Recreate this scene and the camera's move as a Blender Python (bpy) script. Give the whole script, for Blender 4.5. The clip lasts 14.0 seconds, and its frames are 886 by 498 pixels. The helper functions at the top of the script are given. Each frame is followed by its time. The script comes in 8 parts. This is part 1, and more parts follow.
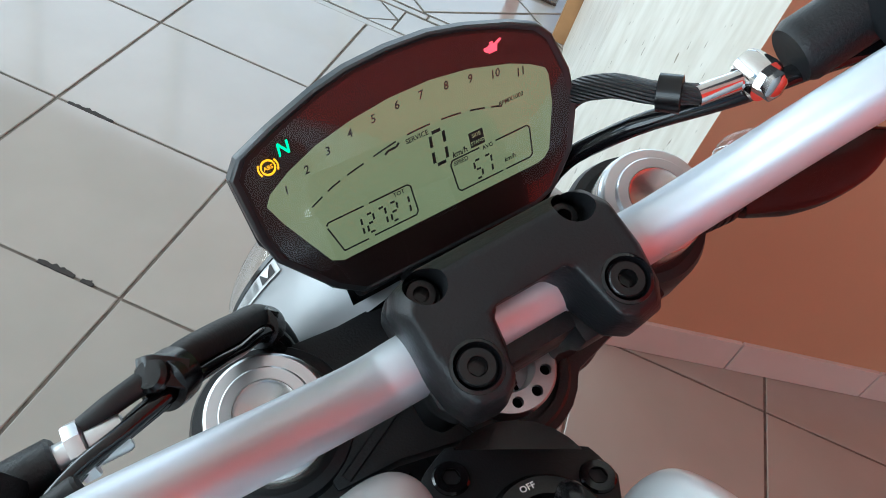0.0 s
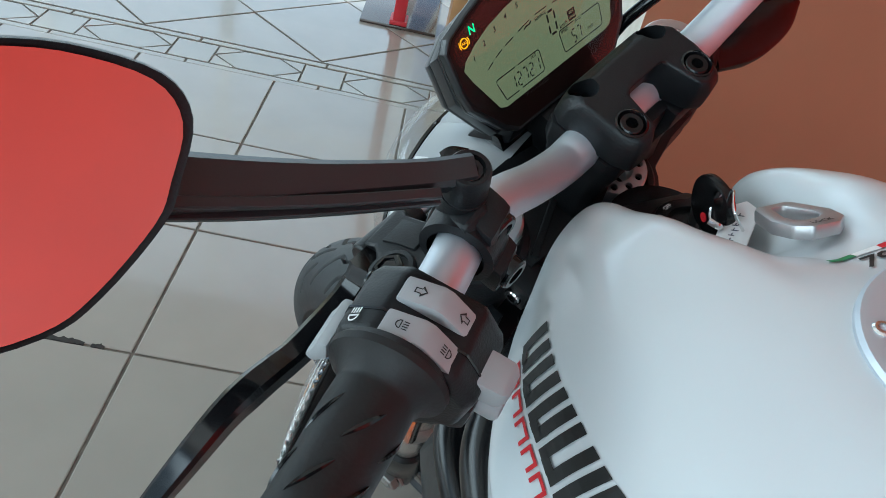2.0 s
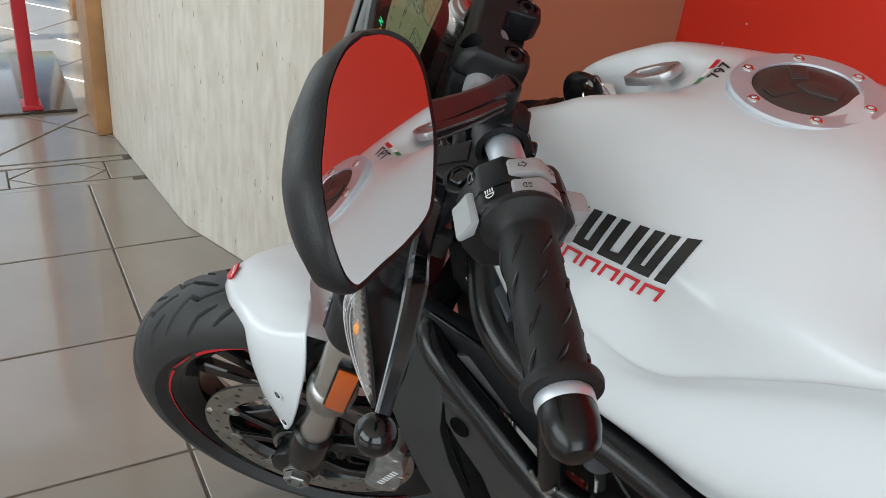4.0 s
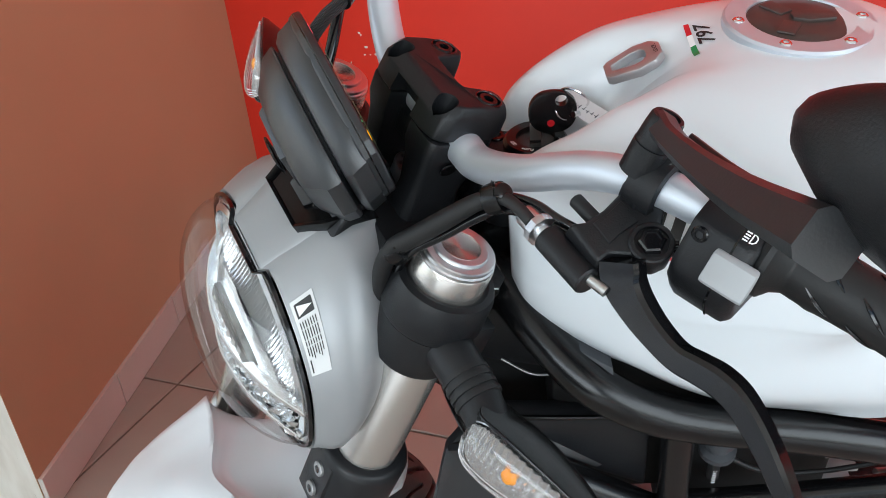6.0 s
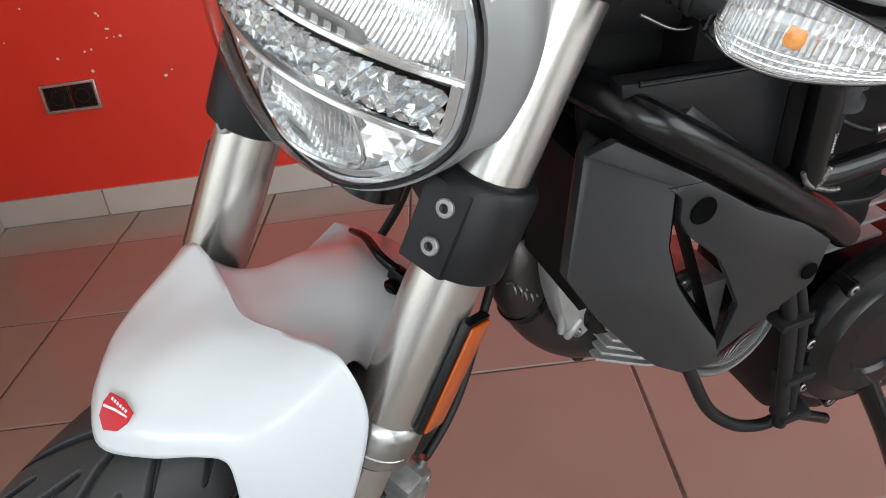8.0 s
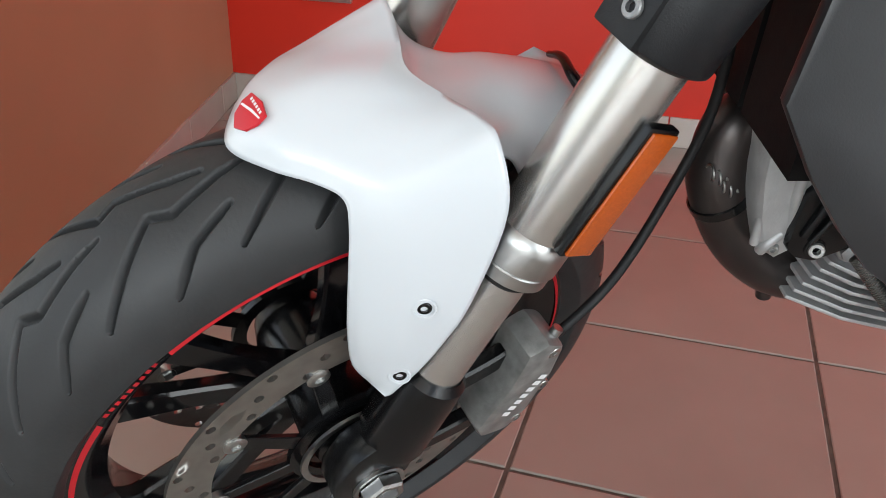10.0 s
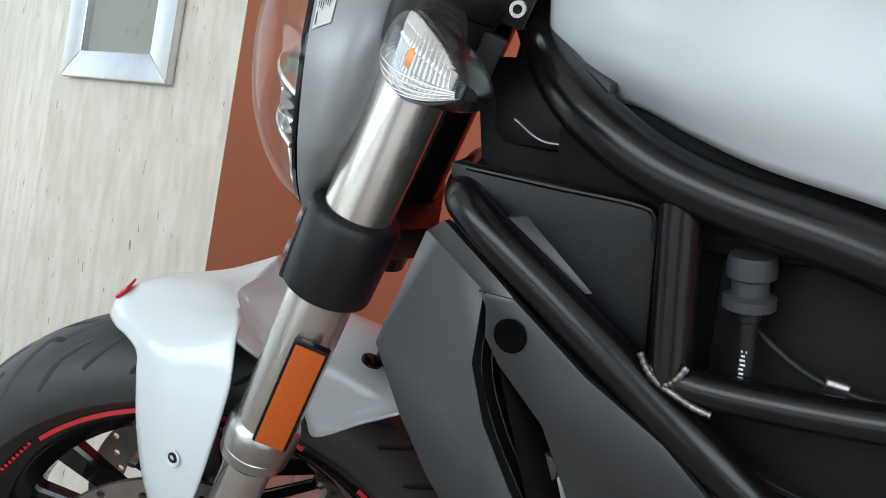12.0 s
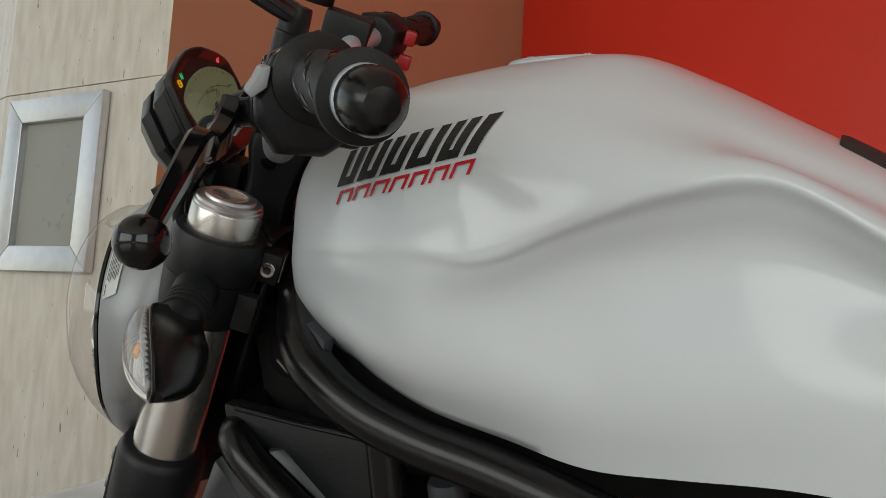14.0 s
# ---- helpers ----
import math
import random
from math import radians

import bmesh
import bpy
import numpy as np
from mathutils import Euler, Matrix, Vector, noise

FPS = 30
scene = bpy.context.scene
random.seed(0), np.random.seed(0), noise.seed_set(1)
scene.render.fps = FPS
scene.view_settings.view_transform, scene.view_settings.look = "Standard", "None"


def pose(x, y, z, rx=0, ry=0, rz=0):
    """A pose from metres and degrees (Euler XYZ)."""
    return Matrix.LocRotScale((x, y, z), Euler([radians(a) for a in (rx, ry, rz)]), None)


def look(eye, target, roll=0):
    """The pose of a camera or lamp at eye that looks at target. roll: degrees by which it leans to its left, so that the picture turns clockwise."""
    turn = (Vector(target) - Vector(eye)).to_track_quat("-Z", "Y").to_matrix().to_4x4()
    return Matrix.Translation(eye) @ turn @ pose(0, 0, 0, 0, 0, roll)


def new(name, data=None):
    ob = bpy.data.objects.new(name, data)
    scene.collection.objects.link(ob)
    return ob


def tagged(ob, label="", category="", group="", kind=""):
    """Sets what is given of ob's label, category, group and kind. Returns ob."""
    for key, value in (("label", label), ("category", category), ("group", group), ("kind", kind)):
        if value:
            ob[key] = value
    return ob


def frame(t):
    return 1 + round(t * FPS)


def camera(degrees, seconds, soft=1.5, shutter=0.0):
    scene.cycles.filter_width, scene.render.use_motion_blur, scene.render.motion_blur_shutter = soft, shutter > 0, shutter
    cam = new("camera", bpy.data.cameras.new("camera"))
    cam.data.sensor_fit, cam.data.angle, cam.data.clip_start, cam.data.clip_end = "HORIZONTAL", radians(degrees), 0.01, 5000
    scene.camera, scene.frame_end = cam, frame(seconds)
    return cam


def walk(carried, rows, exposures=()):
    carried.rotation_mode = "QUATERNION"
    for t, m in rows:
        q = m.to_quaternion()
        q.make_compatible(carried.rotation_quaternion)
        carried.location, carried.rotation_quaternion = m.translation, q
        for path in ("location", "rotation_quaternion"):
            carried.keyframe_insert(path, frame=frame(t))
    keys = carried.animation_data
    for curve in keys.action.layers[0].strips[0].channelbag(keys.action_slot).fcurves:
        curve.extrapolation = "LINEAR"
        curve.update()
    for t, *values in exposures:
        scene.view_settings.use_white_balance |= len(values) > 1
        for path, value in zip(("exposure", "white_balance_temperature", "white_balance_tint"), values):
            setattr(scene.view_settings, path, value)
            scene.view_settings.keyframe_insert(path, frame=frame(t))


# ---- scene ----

# camera and its walk
cam = camera(56.3, 14.0, 0.75)
PATH = [
    (0, (0.502, -0.858, 1.153), (0.457, 0.645, -0.166), 22.8),
    (0.5, (0.477, -0.917, 1.157), (0.499, 0.628, -0.112), 20.7),
    (1, (0.457, -0.971, 1.154), (0.54, 0.608, -0.07), 19.2),
    (1.5, (0.437, -1.024, 1.145), (0.547, 0.575, -0.051), 16.9),
    (2, (0.398, -1.087, 1.133), (0.554, 0.54, -0.02), 14.4),
    (2.5, (0.351, -1.156, 1.131), (0.575, 0.521, 0.065), 10.9),
    (3, (0.275, -1.183, 1.13), (0.618, 0.491, 0.091), 9.0),
    (3.5, (0.198, -1.193, 1.126), (0.873, 0.399, 0.122), 8.6),
    (3.7, (0.175, -1.198, 1.123), (0.964, 0.354, 0.138), 8.1),
    (5.8, (0.045, -0.92, 1.109), (1.587, -0.052, 0.177), -4.4),
    (6, (0.017, -0.856, 1.116), (1.629, -0.117, 0.192), -5.8),
    (6.5, (-0.035, -0.745, 1.116), (1.708, -0.34, 0.222), -7.9),
    (7, (-0.031, -0.687, 1.081), (1.731, -0.389, 0.183), -9.4),
    (7.5, (-0.04, -0.604, 0.988), (1.753, -0.486, 0.11), -9.4),
    (8, (-0.03, -0.547, 0.863), (1.762, -0.479, -0.023), -8.1),
    (8.5, (-0.042, -0.507, 0.805), (1.746, -0.444, -0.09), -8.0),
    (9, (-0.047, -0.465, 0.765), (1.725, -0.385, -0.16), -7.8),
    (9.2, (-0.054, -0.445, 0.747), (1.708, -0.32, -0.191), -7.6),
    (11.3, (0.099, -0.935, 0.681), (1.472, 0.421, 0.154), 15.6),
    (11.5, (0.115, -0.978, 0.674), (1.464, 0.447, 0.288), 14.3),
    (12, (0.126, -1.07, 0.667), (1.414, 0.459, 0.619), 9.4),
    (12.5, (0.133, -1.126, 0.703), (1.426, 0.399, 0.71), 6.9),
    (13, (0.152, -1.173, 0.754), (1.434, 0.359, 0.842), 5.0),
    (13.5, (0.163, -1.215, 0.772), (1.44, 0.317, 0.922), 4.3),
    (14, (0.185, -1.245, 0.774), (1.46, 0.282, 0.978), 3.5),
]
LIGHTNESS = [(0, 0.33, 5600, -2), (1.5, 0.10, 5350, -7), (3, -0.42, 6150, 1), (3.7, -0.36, 6350, 4), (6, 0.1, 6100, 5), (7.5, 0.0, 6200, 5), (9, -0.08, 6700, 10), (11.3, 0.2, 5900, 3), (12.5, -0.55, 6400, 3), (14, -1.0, 6900, 5)]
walk(cam, [(t, look(eye, target, roll)) for t, eye, target, roll in PATH], LIGHTNESS)

# world, sun, window light
world = bpy.data.worlds.new("world")
scene.world = world
world.use_nodes = True
wn = world.node_tree
sky = wn.nodes.new("ShaderNodeTexSky")
sky.sky_type, sky.sun_disc = "NISHITA", False
sky.sun_elevation, sky.sun_rotation = radians(48), radians(-35)
wn.nodes["Background"].inputs["Strength"].default_value = 0.12
wn.links.new(sky.outputs["Color"], wn.nodes["Background"].inputs["Color"])


def sun_lamp():
    data = bpy.data.lights.new("sun", "SUN")
    data.energy, data.angle, data.color = 4.0, radians(0.5), (1.0, 0.95, 0.87)
    ob = new("sun", data)
    ob.matrix_world = look((-6, 9, 12), (0.2, 2.4, 0))
    return ob


def window_light(name, eye, target, w, h, power, color):
    data = bpy.data.lights.new(name, "AREA")
    data.shape, data.size, data.size_y, data.energy, data.color = "RECTANGLE", w, h, power, color
    ob = new(name, data)
    ob.matrix_world = look(eye, target)
    return ob


sun_lamp()
# sky light in the glazed shop front ahead, and in the tall windows on the open side
window_light("window_light", (-1.9, 3.5, 1.55), (-1.9, 0, 1.2), 4.6, 2.5, 38, (0.95, 0.98, 1.0))
# these two area lamps are added; their windows stay out of view
window_light("window_light", (-4.85, -1.2, 1.6), (0, -1.2, 1.0), 5.0, 2.3, 190, (0.95, 0.98, 1.0))
window_light("window_light", (-1.5, -4.85, 1.6), (-1.5, 0, 1.0), 3.6, 2.3, 110, (0.95, 0.98, 1.0))
scene.view_settings.exposure = 0.0

# materials
def mat(name, color, rough=0.5, metal=0.0, var=0.06, scale=12.0, bump=0.0, bscale=200.0, coat=0.0, rvar=0.08, spec=0.5):
    m = bpy.data.materials.new(name)
    m.use_nodes = True
    nt = m.node_tree
    b = nt.nodes["Principled BSDF"]
    b.inputs["Metallic"].default_value = metal
    b.inputs["Specular IOR Level"].default_value = spec
    b.inputs["Coat Weight"].default_value = coat
    b.inputs["Coat Roughness"].default_value = 0.08
    tc = nt.nodes.new("ShaderNodeTexCoord")
    n1 = nt.nodes.new("ShaderNodeTexNoise")
    n1.inputs["Scale"].default_value, n1.inputs["Detail"].default_value = scale, 6
    nt.links.new(tc.outputs["Object"], n1.inputs["Vector"])
    r1 = nt.nodes.new("ShaderNodeValToRGB")
    r1.color_ramp.elements[0].position, r1.color_ramp.elements[1].position = 0.3, 0.7
    r1.color_ramp.elements[0].color = (*[c * (1 - var) for c in color], 1)
    r1.color_ramp.elements[1].color = (*[min(1, c * (1 + var)) for c in color], 1)
    nt.links.new(n1.outputs["Fac"], r1.inputs["Fac"])
    nt.links.new(r1.outputs["Color"], b.inputs["Base Color"])
    mr = nt.nodes.new("ShaderNodeMapRange")
    mr.inputs["To Min"].default_value, mr.inputs["To Max"].default_value = max(0.02, rough - rvar), min(1, rough + rvar)
    n2 = nt.nodes.new("ShaderNodeTexNoise")
    n2.inputs["Scale"].default_value, n2.inputs["Detail"].default_value = scale * 4, 4
    nt.links.new(tc.outputs["Object"], n2.inputs["Vector"])
    nt.links.new(n2.outputs["Fac"], mr.inputs["Value"])
    nt.links.new(mr.outputs["Result"], b.inputs["Roughness"])
    if bump:
        n3 = nt.nodes.new("ShaderNodeTexNoise")
        n3.inputs["Scale"].default_value, n3.inputs["Detail"].default_value = bscale, 3
        nt.links.new(tc.outputs["Object"], n3.inputs["Vector"])
        bp = nt.nodes.new("ShaderNodeBump")
        bp.inputs["Strength"].default_value, bp.inputs["Distance"].default_value = bump, 0.001
        nt.links.new(n3.outputs["Fac"], bp.inputs["Height"])
        nt.links.new(bp.outputs["Normal"], b.inputs["Normal"])
    return m


def clear_mat(name, tint=(1, 1, 1), gloss=1.0, rough=0.02, ribs=0.0, haze=0.0):
    """Thin clear plastic: see-through, with a Fresnel gloss."""
    m = bpy.data.materials.new(name)
    m.use_nodes = True
    nt = m.node_tree
    nt.nodes.remove(nt.nodes["Principled BSDF"])
    out = nt.nodes["Material Output"]
    tr, gl, mx, lw, pw, fr = (nt.nodes.new(k) for k in ("ShaderNodeBsdfTransparent", "ShaderNodeBsdfGlossy", "ShaderNodeMixShader", "ShaderNodeLayerWeight", "ShaderNodeMath", "ShaderNodeMapRange"))
    pw.operation = "POWER"
    pw.inputs[1].default_value = 4.0
    nt.links.new(lw.outputs["Facing"], pw.inputs[0])
    nt.links.new(pw.outputs["Value"], fr.inputs["Value"])
    tr.inputs["Color"].default_value = (*tint, 1)
    gl.inputs["Roughness"].default_value = rough
    fr.inputs["To Min"].default_value, fr.inputs["To Max"].default_value = 0.045 * gloss, 0.55
    nt.links.new(fr.outputs["Result"], mx.inputs["Fac"])
    nt.links.new(tr.outputs["BSDF"], mx.inputs[1])
    nt.links.new(gl.outputs["BSDF"], mx.inputs[2])
    last = mx
    if haze:
        df, m2 = nt.nodes.new("ShaderNodeBsdfDiffuse"), nt.nodes.new("ShaderNodeMixShader")
        df.inputs["Color"].default_value = (0.75, 0.75, 0.75, 1)
        m2.inputs["Fac"].default_value = haze
        nt.links.new(mx.outputs["Shader"], m2.inputs[1])
        nt.links.new(df.outputs["BSDF"], m2.inputs[2])
        last = m2
    nt.links.new(last.outputs["Shader"], out.inputs["Surface"])
    return m


def glow_mat(name, color, strength):
    m = bpy.data.materials.new(name)
    m.use_nodes = True
    b = m.node_tree.nodes["Principled BSDF"]
    b.inputs["Base Color"].default_value = (*[c * 0.3 for c in color], 1)
    b.inputs["Emission Color"].default_value = (*color, 1)
    b.inputs["Emission Strength"].default_value = strength
    return m


def rib_mat(name, color, rough, metal, axis, scale, strength, spec=0.5):
    """Moulded ribs along one object axis, as bump."""
    m = mat(name, color, rough, metal, var=0.05, spec=spec)
    nt = m.node_tree
    b = nt.nodes["Principled BSDF"]
    tc, wv, bp = (nt.nodes.new(k) for k in ("ShaderNodeTexCoord", "ShaderNodeTexWave", "ShaderNodeBump"))
    wv.bands_direction, wv.wave_profile = axis, "SIN"
    wv.inputs["Scale"].default_value, wv.inputs["Distortion"].default_value = scale, 0.6
    bp.inputs["Strength"].default_value, bp.inputs["Distance"].default_value = strength, 0.002
    nt.links.new(tc.outputs["Object"], wv.inputs["Vector"])
    nt.links.new(wv.outputs["Fac"], bp.inputs["Height"])
    nt.links.new(bp.outputs["Normal"], b.inputs["Normal"])
    return m


def travertine_mat():
    m = mat("travertine", (0.62, 0.58, 0.51), 0.32, var=0.05, scale=3)
    nt = m.node_tree
    b = nt.nodes["Principled BSDF"]
    tc, mp, n1, rp, n2, rp2, mx, bp = (nt.nodes.new(k) for k in (
        "ShaderNodeTexCoord", "ShaderNodeMapping", "ShaderNodeTexNoise", "ShaderNodeValToRGB", "ShaderNodeTexNoise",
        "ShaderNodeValToRGB", "ShaderNodeMix", "ShaderNodeBump"))
    mp.inputs["Scale"].default_value = (26, 26, 6)
    nt.links.new(tc.outputs["Object"], mp.inputs["Vector"])
    nt.links.new(mp.outputs["Vector"], n1.inputs["Vector"])
    n1.inputs["Scale"].default_value, n1.inputs["Detail"].default_value = 1.6, 8
    nt.links.new(n1.outputs["Fac"], rp.inputs["Fac"])
    rp.color_ramp.elements[0].position, rp.color_ramp.elements[1].position = 0.32, 0.66
    rp.color_ramp.elements[0].color, rp.color_ramp.elements[1].color = (0.575, 0.53, 0.455, 1), (0.69, 0.655, 0.585, 1)
    nt.links.new(mp.outputs["Vector"], n2.inputs["Vector"])
    n2.inputs["Scale"].default_value, n2.inputs["Detail"].default_value = 4.5, 3
    nt.links.new(n2.outputs["Fac"], rp2.inputs["Fac"])
    rp2.color_ramp.elements[0].position, rp2.color_ramp.elements[1].position = 0.690, 0.715
    rp2.color_ramp.elements[0].color, rp2.color_ramp.elements[1].color = (0, 0, 0, 1), (1, 1, 1, 1)
    mx.data_type = "RGBA"
    nt.links.new(rp2.outputs["Color"], mx.inputs["Factor"])
    nt.links.new(rp.outputs["Color"], mx.inputs[6])
    mx.inputs[7].default_value = (0.24, 0.20, 0.14, 1)
    nt.links.new(mx.outputs[2], b.inputs["Base Color"])
    bp.inputs["Strength"].default_value, bp.inputs["Distance"].default_value, bp.invert = 0.4, 0.002, True
    nt.links.new(rp2.outputs["Color"], bp.inputs["Height"])
    nt.links.new(bp.outputs["Normal"], b.inputs["Normal"])
    return m


def tile_mat(name, color, rough):
    """Glazed floor tile: each piece a little different, cloudy, faintly speckled."""
    m = mat(name, color, rough, var=0.05, scale=5, rvar=0.04)
    nt = m.node_tree
    b = nt.nodes["Principled BSDF"]
    src = b.inputs["Base Color"].links[0].from_socket
    oi, hs = nt.nodes.new("ShaderNodeObjectInfo"), nt.nodes.new("ShaderNodeHueSaturation")
    mr = nt.nodes.new("ShaderNodeMapRange")
    mr.inputs["To Min"].default_value, mr.inputs["To Max"].default_value = 0.94, 1.05
    nt.links.new(oi.outputs["Random"], mr.inputs["Value"])
    nt.links.new(mr.outputs["Result"], hs.inputs["Value"])
    nt.links.new(src, hs.inputs["Color"])
    nt.links.new(hs.outputs["Color"], b.inputs["Base Color"])
    b.inputs["Coat Weight"].default_value, b.inputs["Coat Roughness"].default_value = 0.55, 0.06
    return m


M = dict(
    tile=tile_mat("floor_tile", (0.330, 0.298, 0.260), 0.17),
    tile_b=tile_mat("border_tile", (0.335, 0.312, 0.270), 0.18),
    skirt=tile_mat("skirting_tile", (0.55, 0.50, 0.45), 0.25),
    grout=mat("grout", (0.13, 0.11, 0.09), 0.9, var=0.35, scale=30),
    grout_d=mat("dark_joint", (0.035, 0.030, 0.026), 0.9, var=0.3, scale=60),
    red_wall=mat("red_wall_paint", (0.74, 0.038, 0.020), 0.40, var=0.05, scale=2.5, bump=0.08, bscale=60),
    brown_wall=mat("terracotta_wall_paint", (0.51, 0.305, 0.180), 0.5, var=0.06, scale=2, bump=0.1, bscale=60),
    plaster=mat("plaster", (0.72, 0.70, 0.66), 0.8, var=0.05, scale=3, bump=0.1, bscale=80),
    trav=travertine_mat(),
    wood=mat("door_wood", (0.36, 0.19, 0.08), 0.4, var=0.25, scale=9),
    alu=mat("brushed_aluminium", (0.66, 0.67, 0.69), 0.33, 1.0, var=0.05, scale=40),
    frost=mat("frosted_glass", (0.30, 0.30, 0.27), 0.3, var=0.04, scale=5),
    pave=mat("outside_paving", (0.55, 0.53, 0.50), 0.8, var=0.12, scale=4),
    plate=mat("stand_base_lacquer", (0.055, 0.036, 0.028), 0.12, var=0.1, scale=6, coat=0.5),
    red_post=mat("red_post_paint", (0.45, 0.02, 0.03), 0.4),
    white=mat("pearl_white_paint", (0.655, 0.69, 0.72), 0.28, var=0.008, scale=3, coat=0.55, rvar=0.004),
    black=mat("black_plastic", (0.0085, 0.0090, 0.0105), 0.42, var=0.15, scale=30, bump=0.22, bscale=900, spec=0.34),
    satin=mat("satin_black_paint", (0.0045, 0.0045, 0.005), 0.24, var=0.1, scale=20, rvar=0.04, spec=0.40),
    gloss=mat("gloss_black", (0.005, 0.005, 0.006), 0.10, var=0.1, scale=20, rvar=0.03),
    shroud=mat("dark_grey_shroud", (0.0185, 0.0200, 0.0222), 0.34, var=0.08, scale=14, bump=0.08, bscale=700, spec=0.6),
    rubber=mat("rubber", (0.010, 0.010, 0.0105), 0.55, var=0.2, scale=30, bump=0.15, bscale=500, spec=0.4),
    tyre=mat("tyre_rubber", (0.024, 0.025, 0.026), 0.52, var=0.18, scale=25, bump=0.15, bscale=300),
    bar=mat("anodised_bar", (0.60, 0.64, 0.70), 0.42, 0.6, var=0.015, scale=8, rvar=0.02),
    fork=mat("fork_aluminium", (0.60, 0.58, 0.55), 0.27, 0.9, var=0.004, scale=6, rvar=0.004),
    chrome=mat("chrome", (0.75, 0.75, 0.75), 0.10, 1.0, var=0.02),
    steel=mat("brushed_steel", (0.45, 0.45, 0.44), 0.32, 1.0, var=0.12, scale=60),
    disc=mat("disc_steel", (0.36, 0.34, 0.31), 0.36, 0.9, var=0.12, scale=70),
    cast_l=mat("pale_cast_aluminium", (0.52, 0.52, 0.52), 0.48, 0.45, var=0.12, scale=50, bump=0.3, bscale=400),
    cast=mat("cast_aluminium", (0.34, 0.34, 0.34), 0.5, 0.7, var=0.2, scale=60, bump=0.3, bscale=400),
    cast_d=mat("dark_caliper_casting", (0.26, 0.26, 0.25), 0.42, 0.5, var=0.3, scale=60, bump=0.3, bscale=400),
    inner=mat("matt_black_plastic", (0.005, 0.005, 0.0052), 0.6, var=0.2, scale=30, bump=0.1, bscale=600, spec=0.22),
    grey=mat("silver_grey_plastic", (0.30, 0.31, 0.32), 0.36, 0.25, var=0.03, scale=10, rvar=0.03),
    switch=mat("light_grey_switch", (0.35, 0.36, 0.37), 0.5, var=0.04, scale=40),
    label=mat("sticker_silver", (0.62, 0.63, 0.63), 0.45, var=0.03),
    ink=mat("black_ink", (0.012, 0.012, 0.012), 0.5),
    redink=mat("red_ink", (0.55, 0.01, 0.02), 0.4),
    greenink=mat("green_ink", (0.02, 0.22, 0.07), 0.4),
    whiteink=mat("white_ink", (0.8, 0.8, 0.8), 0.5),
    amber=mat("amber_reflector", (0.48, 0.085, 0.004), 0.22, var=0.12, scale=700, bump=0.35, bscale=1100, coat=0.6),
    bulb=mat("amber_bulb", (0.9, 0.32, 0.02), 0.2),
    lens=clear_mat("clear_lens", (0.97, 0.98, 0.98), 1.0),
    ring=clear_mat("cap_ring_clear", (0.9, 0.9, 0.9), 1.5, 0.05, haze=0.15),
    dash=clear_mat("gauge_glass", (0.93, 0.93, 0.93), 1.2, 0.03),
    refl=mat("headlight_reflector", (0.80, 0.81, 0.82), 0.13, 0.90, var=0.03),
    face=mat("gauge_bezel", (0.016, 0.008, 0.007), 0.45, var=0.05, spec=0.25),
    lcd=glow_mat("lcd_panel", (0.33, 0.385, 0.205), 0.40),
    mirror=mat("mirror_glass", (0.72, 0.71, 0.71), 0.015, 1.0, var=0.0, rvar=0.0),
    lamp_g=glow_mat("lamp_green", (0.05, 1.0, 0.35), 1.3),
    lamp_y=glow_mat("lamp_yellow", (1.0, 0.45, 0.0), 1.3),
    lamp_r=glow_mat("lamp_red", (1.0, 0.08, 0.12), 1.5),
    ind_refl=mat("indicator_reflector", (0.62, 0.62, 0.62), 0.18, 0.9),
    ind_lens=clear_mat("ribbed_lens", (0.96, 0.96, 0.96), 1.1, 0.04, haze=0.03),
    braid=rib_mat("braided_sleeve", (0.03, 0.03, 0.032), 0.45, 0.0, "DIAGONAL", 260, 0.8),
    redplastic=mat("red_plastic", (0.42, 0.015, 0.02), 0.4),
    cap=mat("filler_lid_brown", (0.050, 0.036, 0.032), 0.42, var=0.1),
    cast2=mat("latch_aluminium", (0.50, 0.50, 0.51), 0.38, 0.85, var=0.08, scale=40),
    ink2=mat("blue_black_ink", (0.05, 0.05, 0.09), 0.6),
    weld=mat("weld_bead", (0.20, 0.19, 0.17), 0.35, 0.8, var=0.5, scale=120, bump=0.6, bscale=500),
    pad=mat("grey_rubber", (0.038, 0.041, 0.047), 0.6, var=0.08),
    # near-black that puts the shade inside holes and slots into colour
    hole_shade=mat("recess_shade", (0.002, 0.002, 0.002), 0.8, spec=0.05),
    header=mat("blued_header_steel", (0.075, 0.065, 0.062), 0.35, 0.8, var=0.2, scale=15),
    steelhose=rib_mat("steel_braid", (0.27, 0.27, 0.26), 0.35, 0.9, "DIAGONAL", 200, 0.8),
    seat=mat("seat_vinyl", (0.020, 0.020, 0.021), 0.55, var=0.1, bump=0.4, bscale=700),
    tag=mat("paper_tag", (0.72, 0.72, 0.74), 0.6),
)

# mesh kit: every shape is (list of points, list of faces)
WORLD = {}


def thing(name, label, category, m=None, group="", kind=""):
    ob = new(name)
    ob.empty_display_size = 0.05
    ob.matrix_basis = m or Matrix()
    WORLD[ob.name] = m or Matrix()
    return tagged(ob, label, category, group, kind)


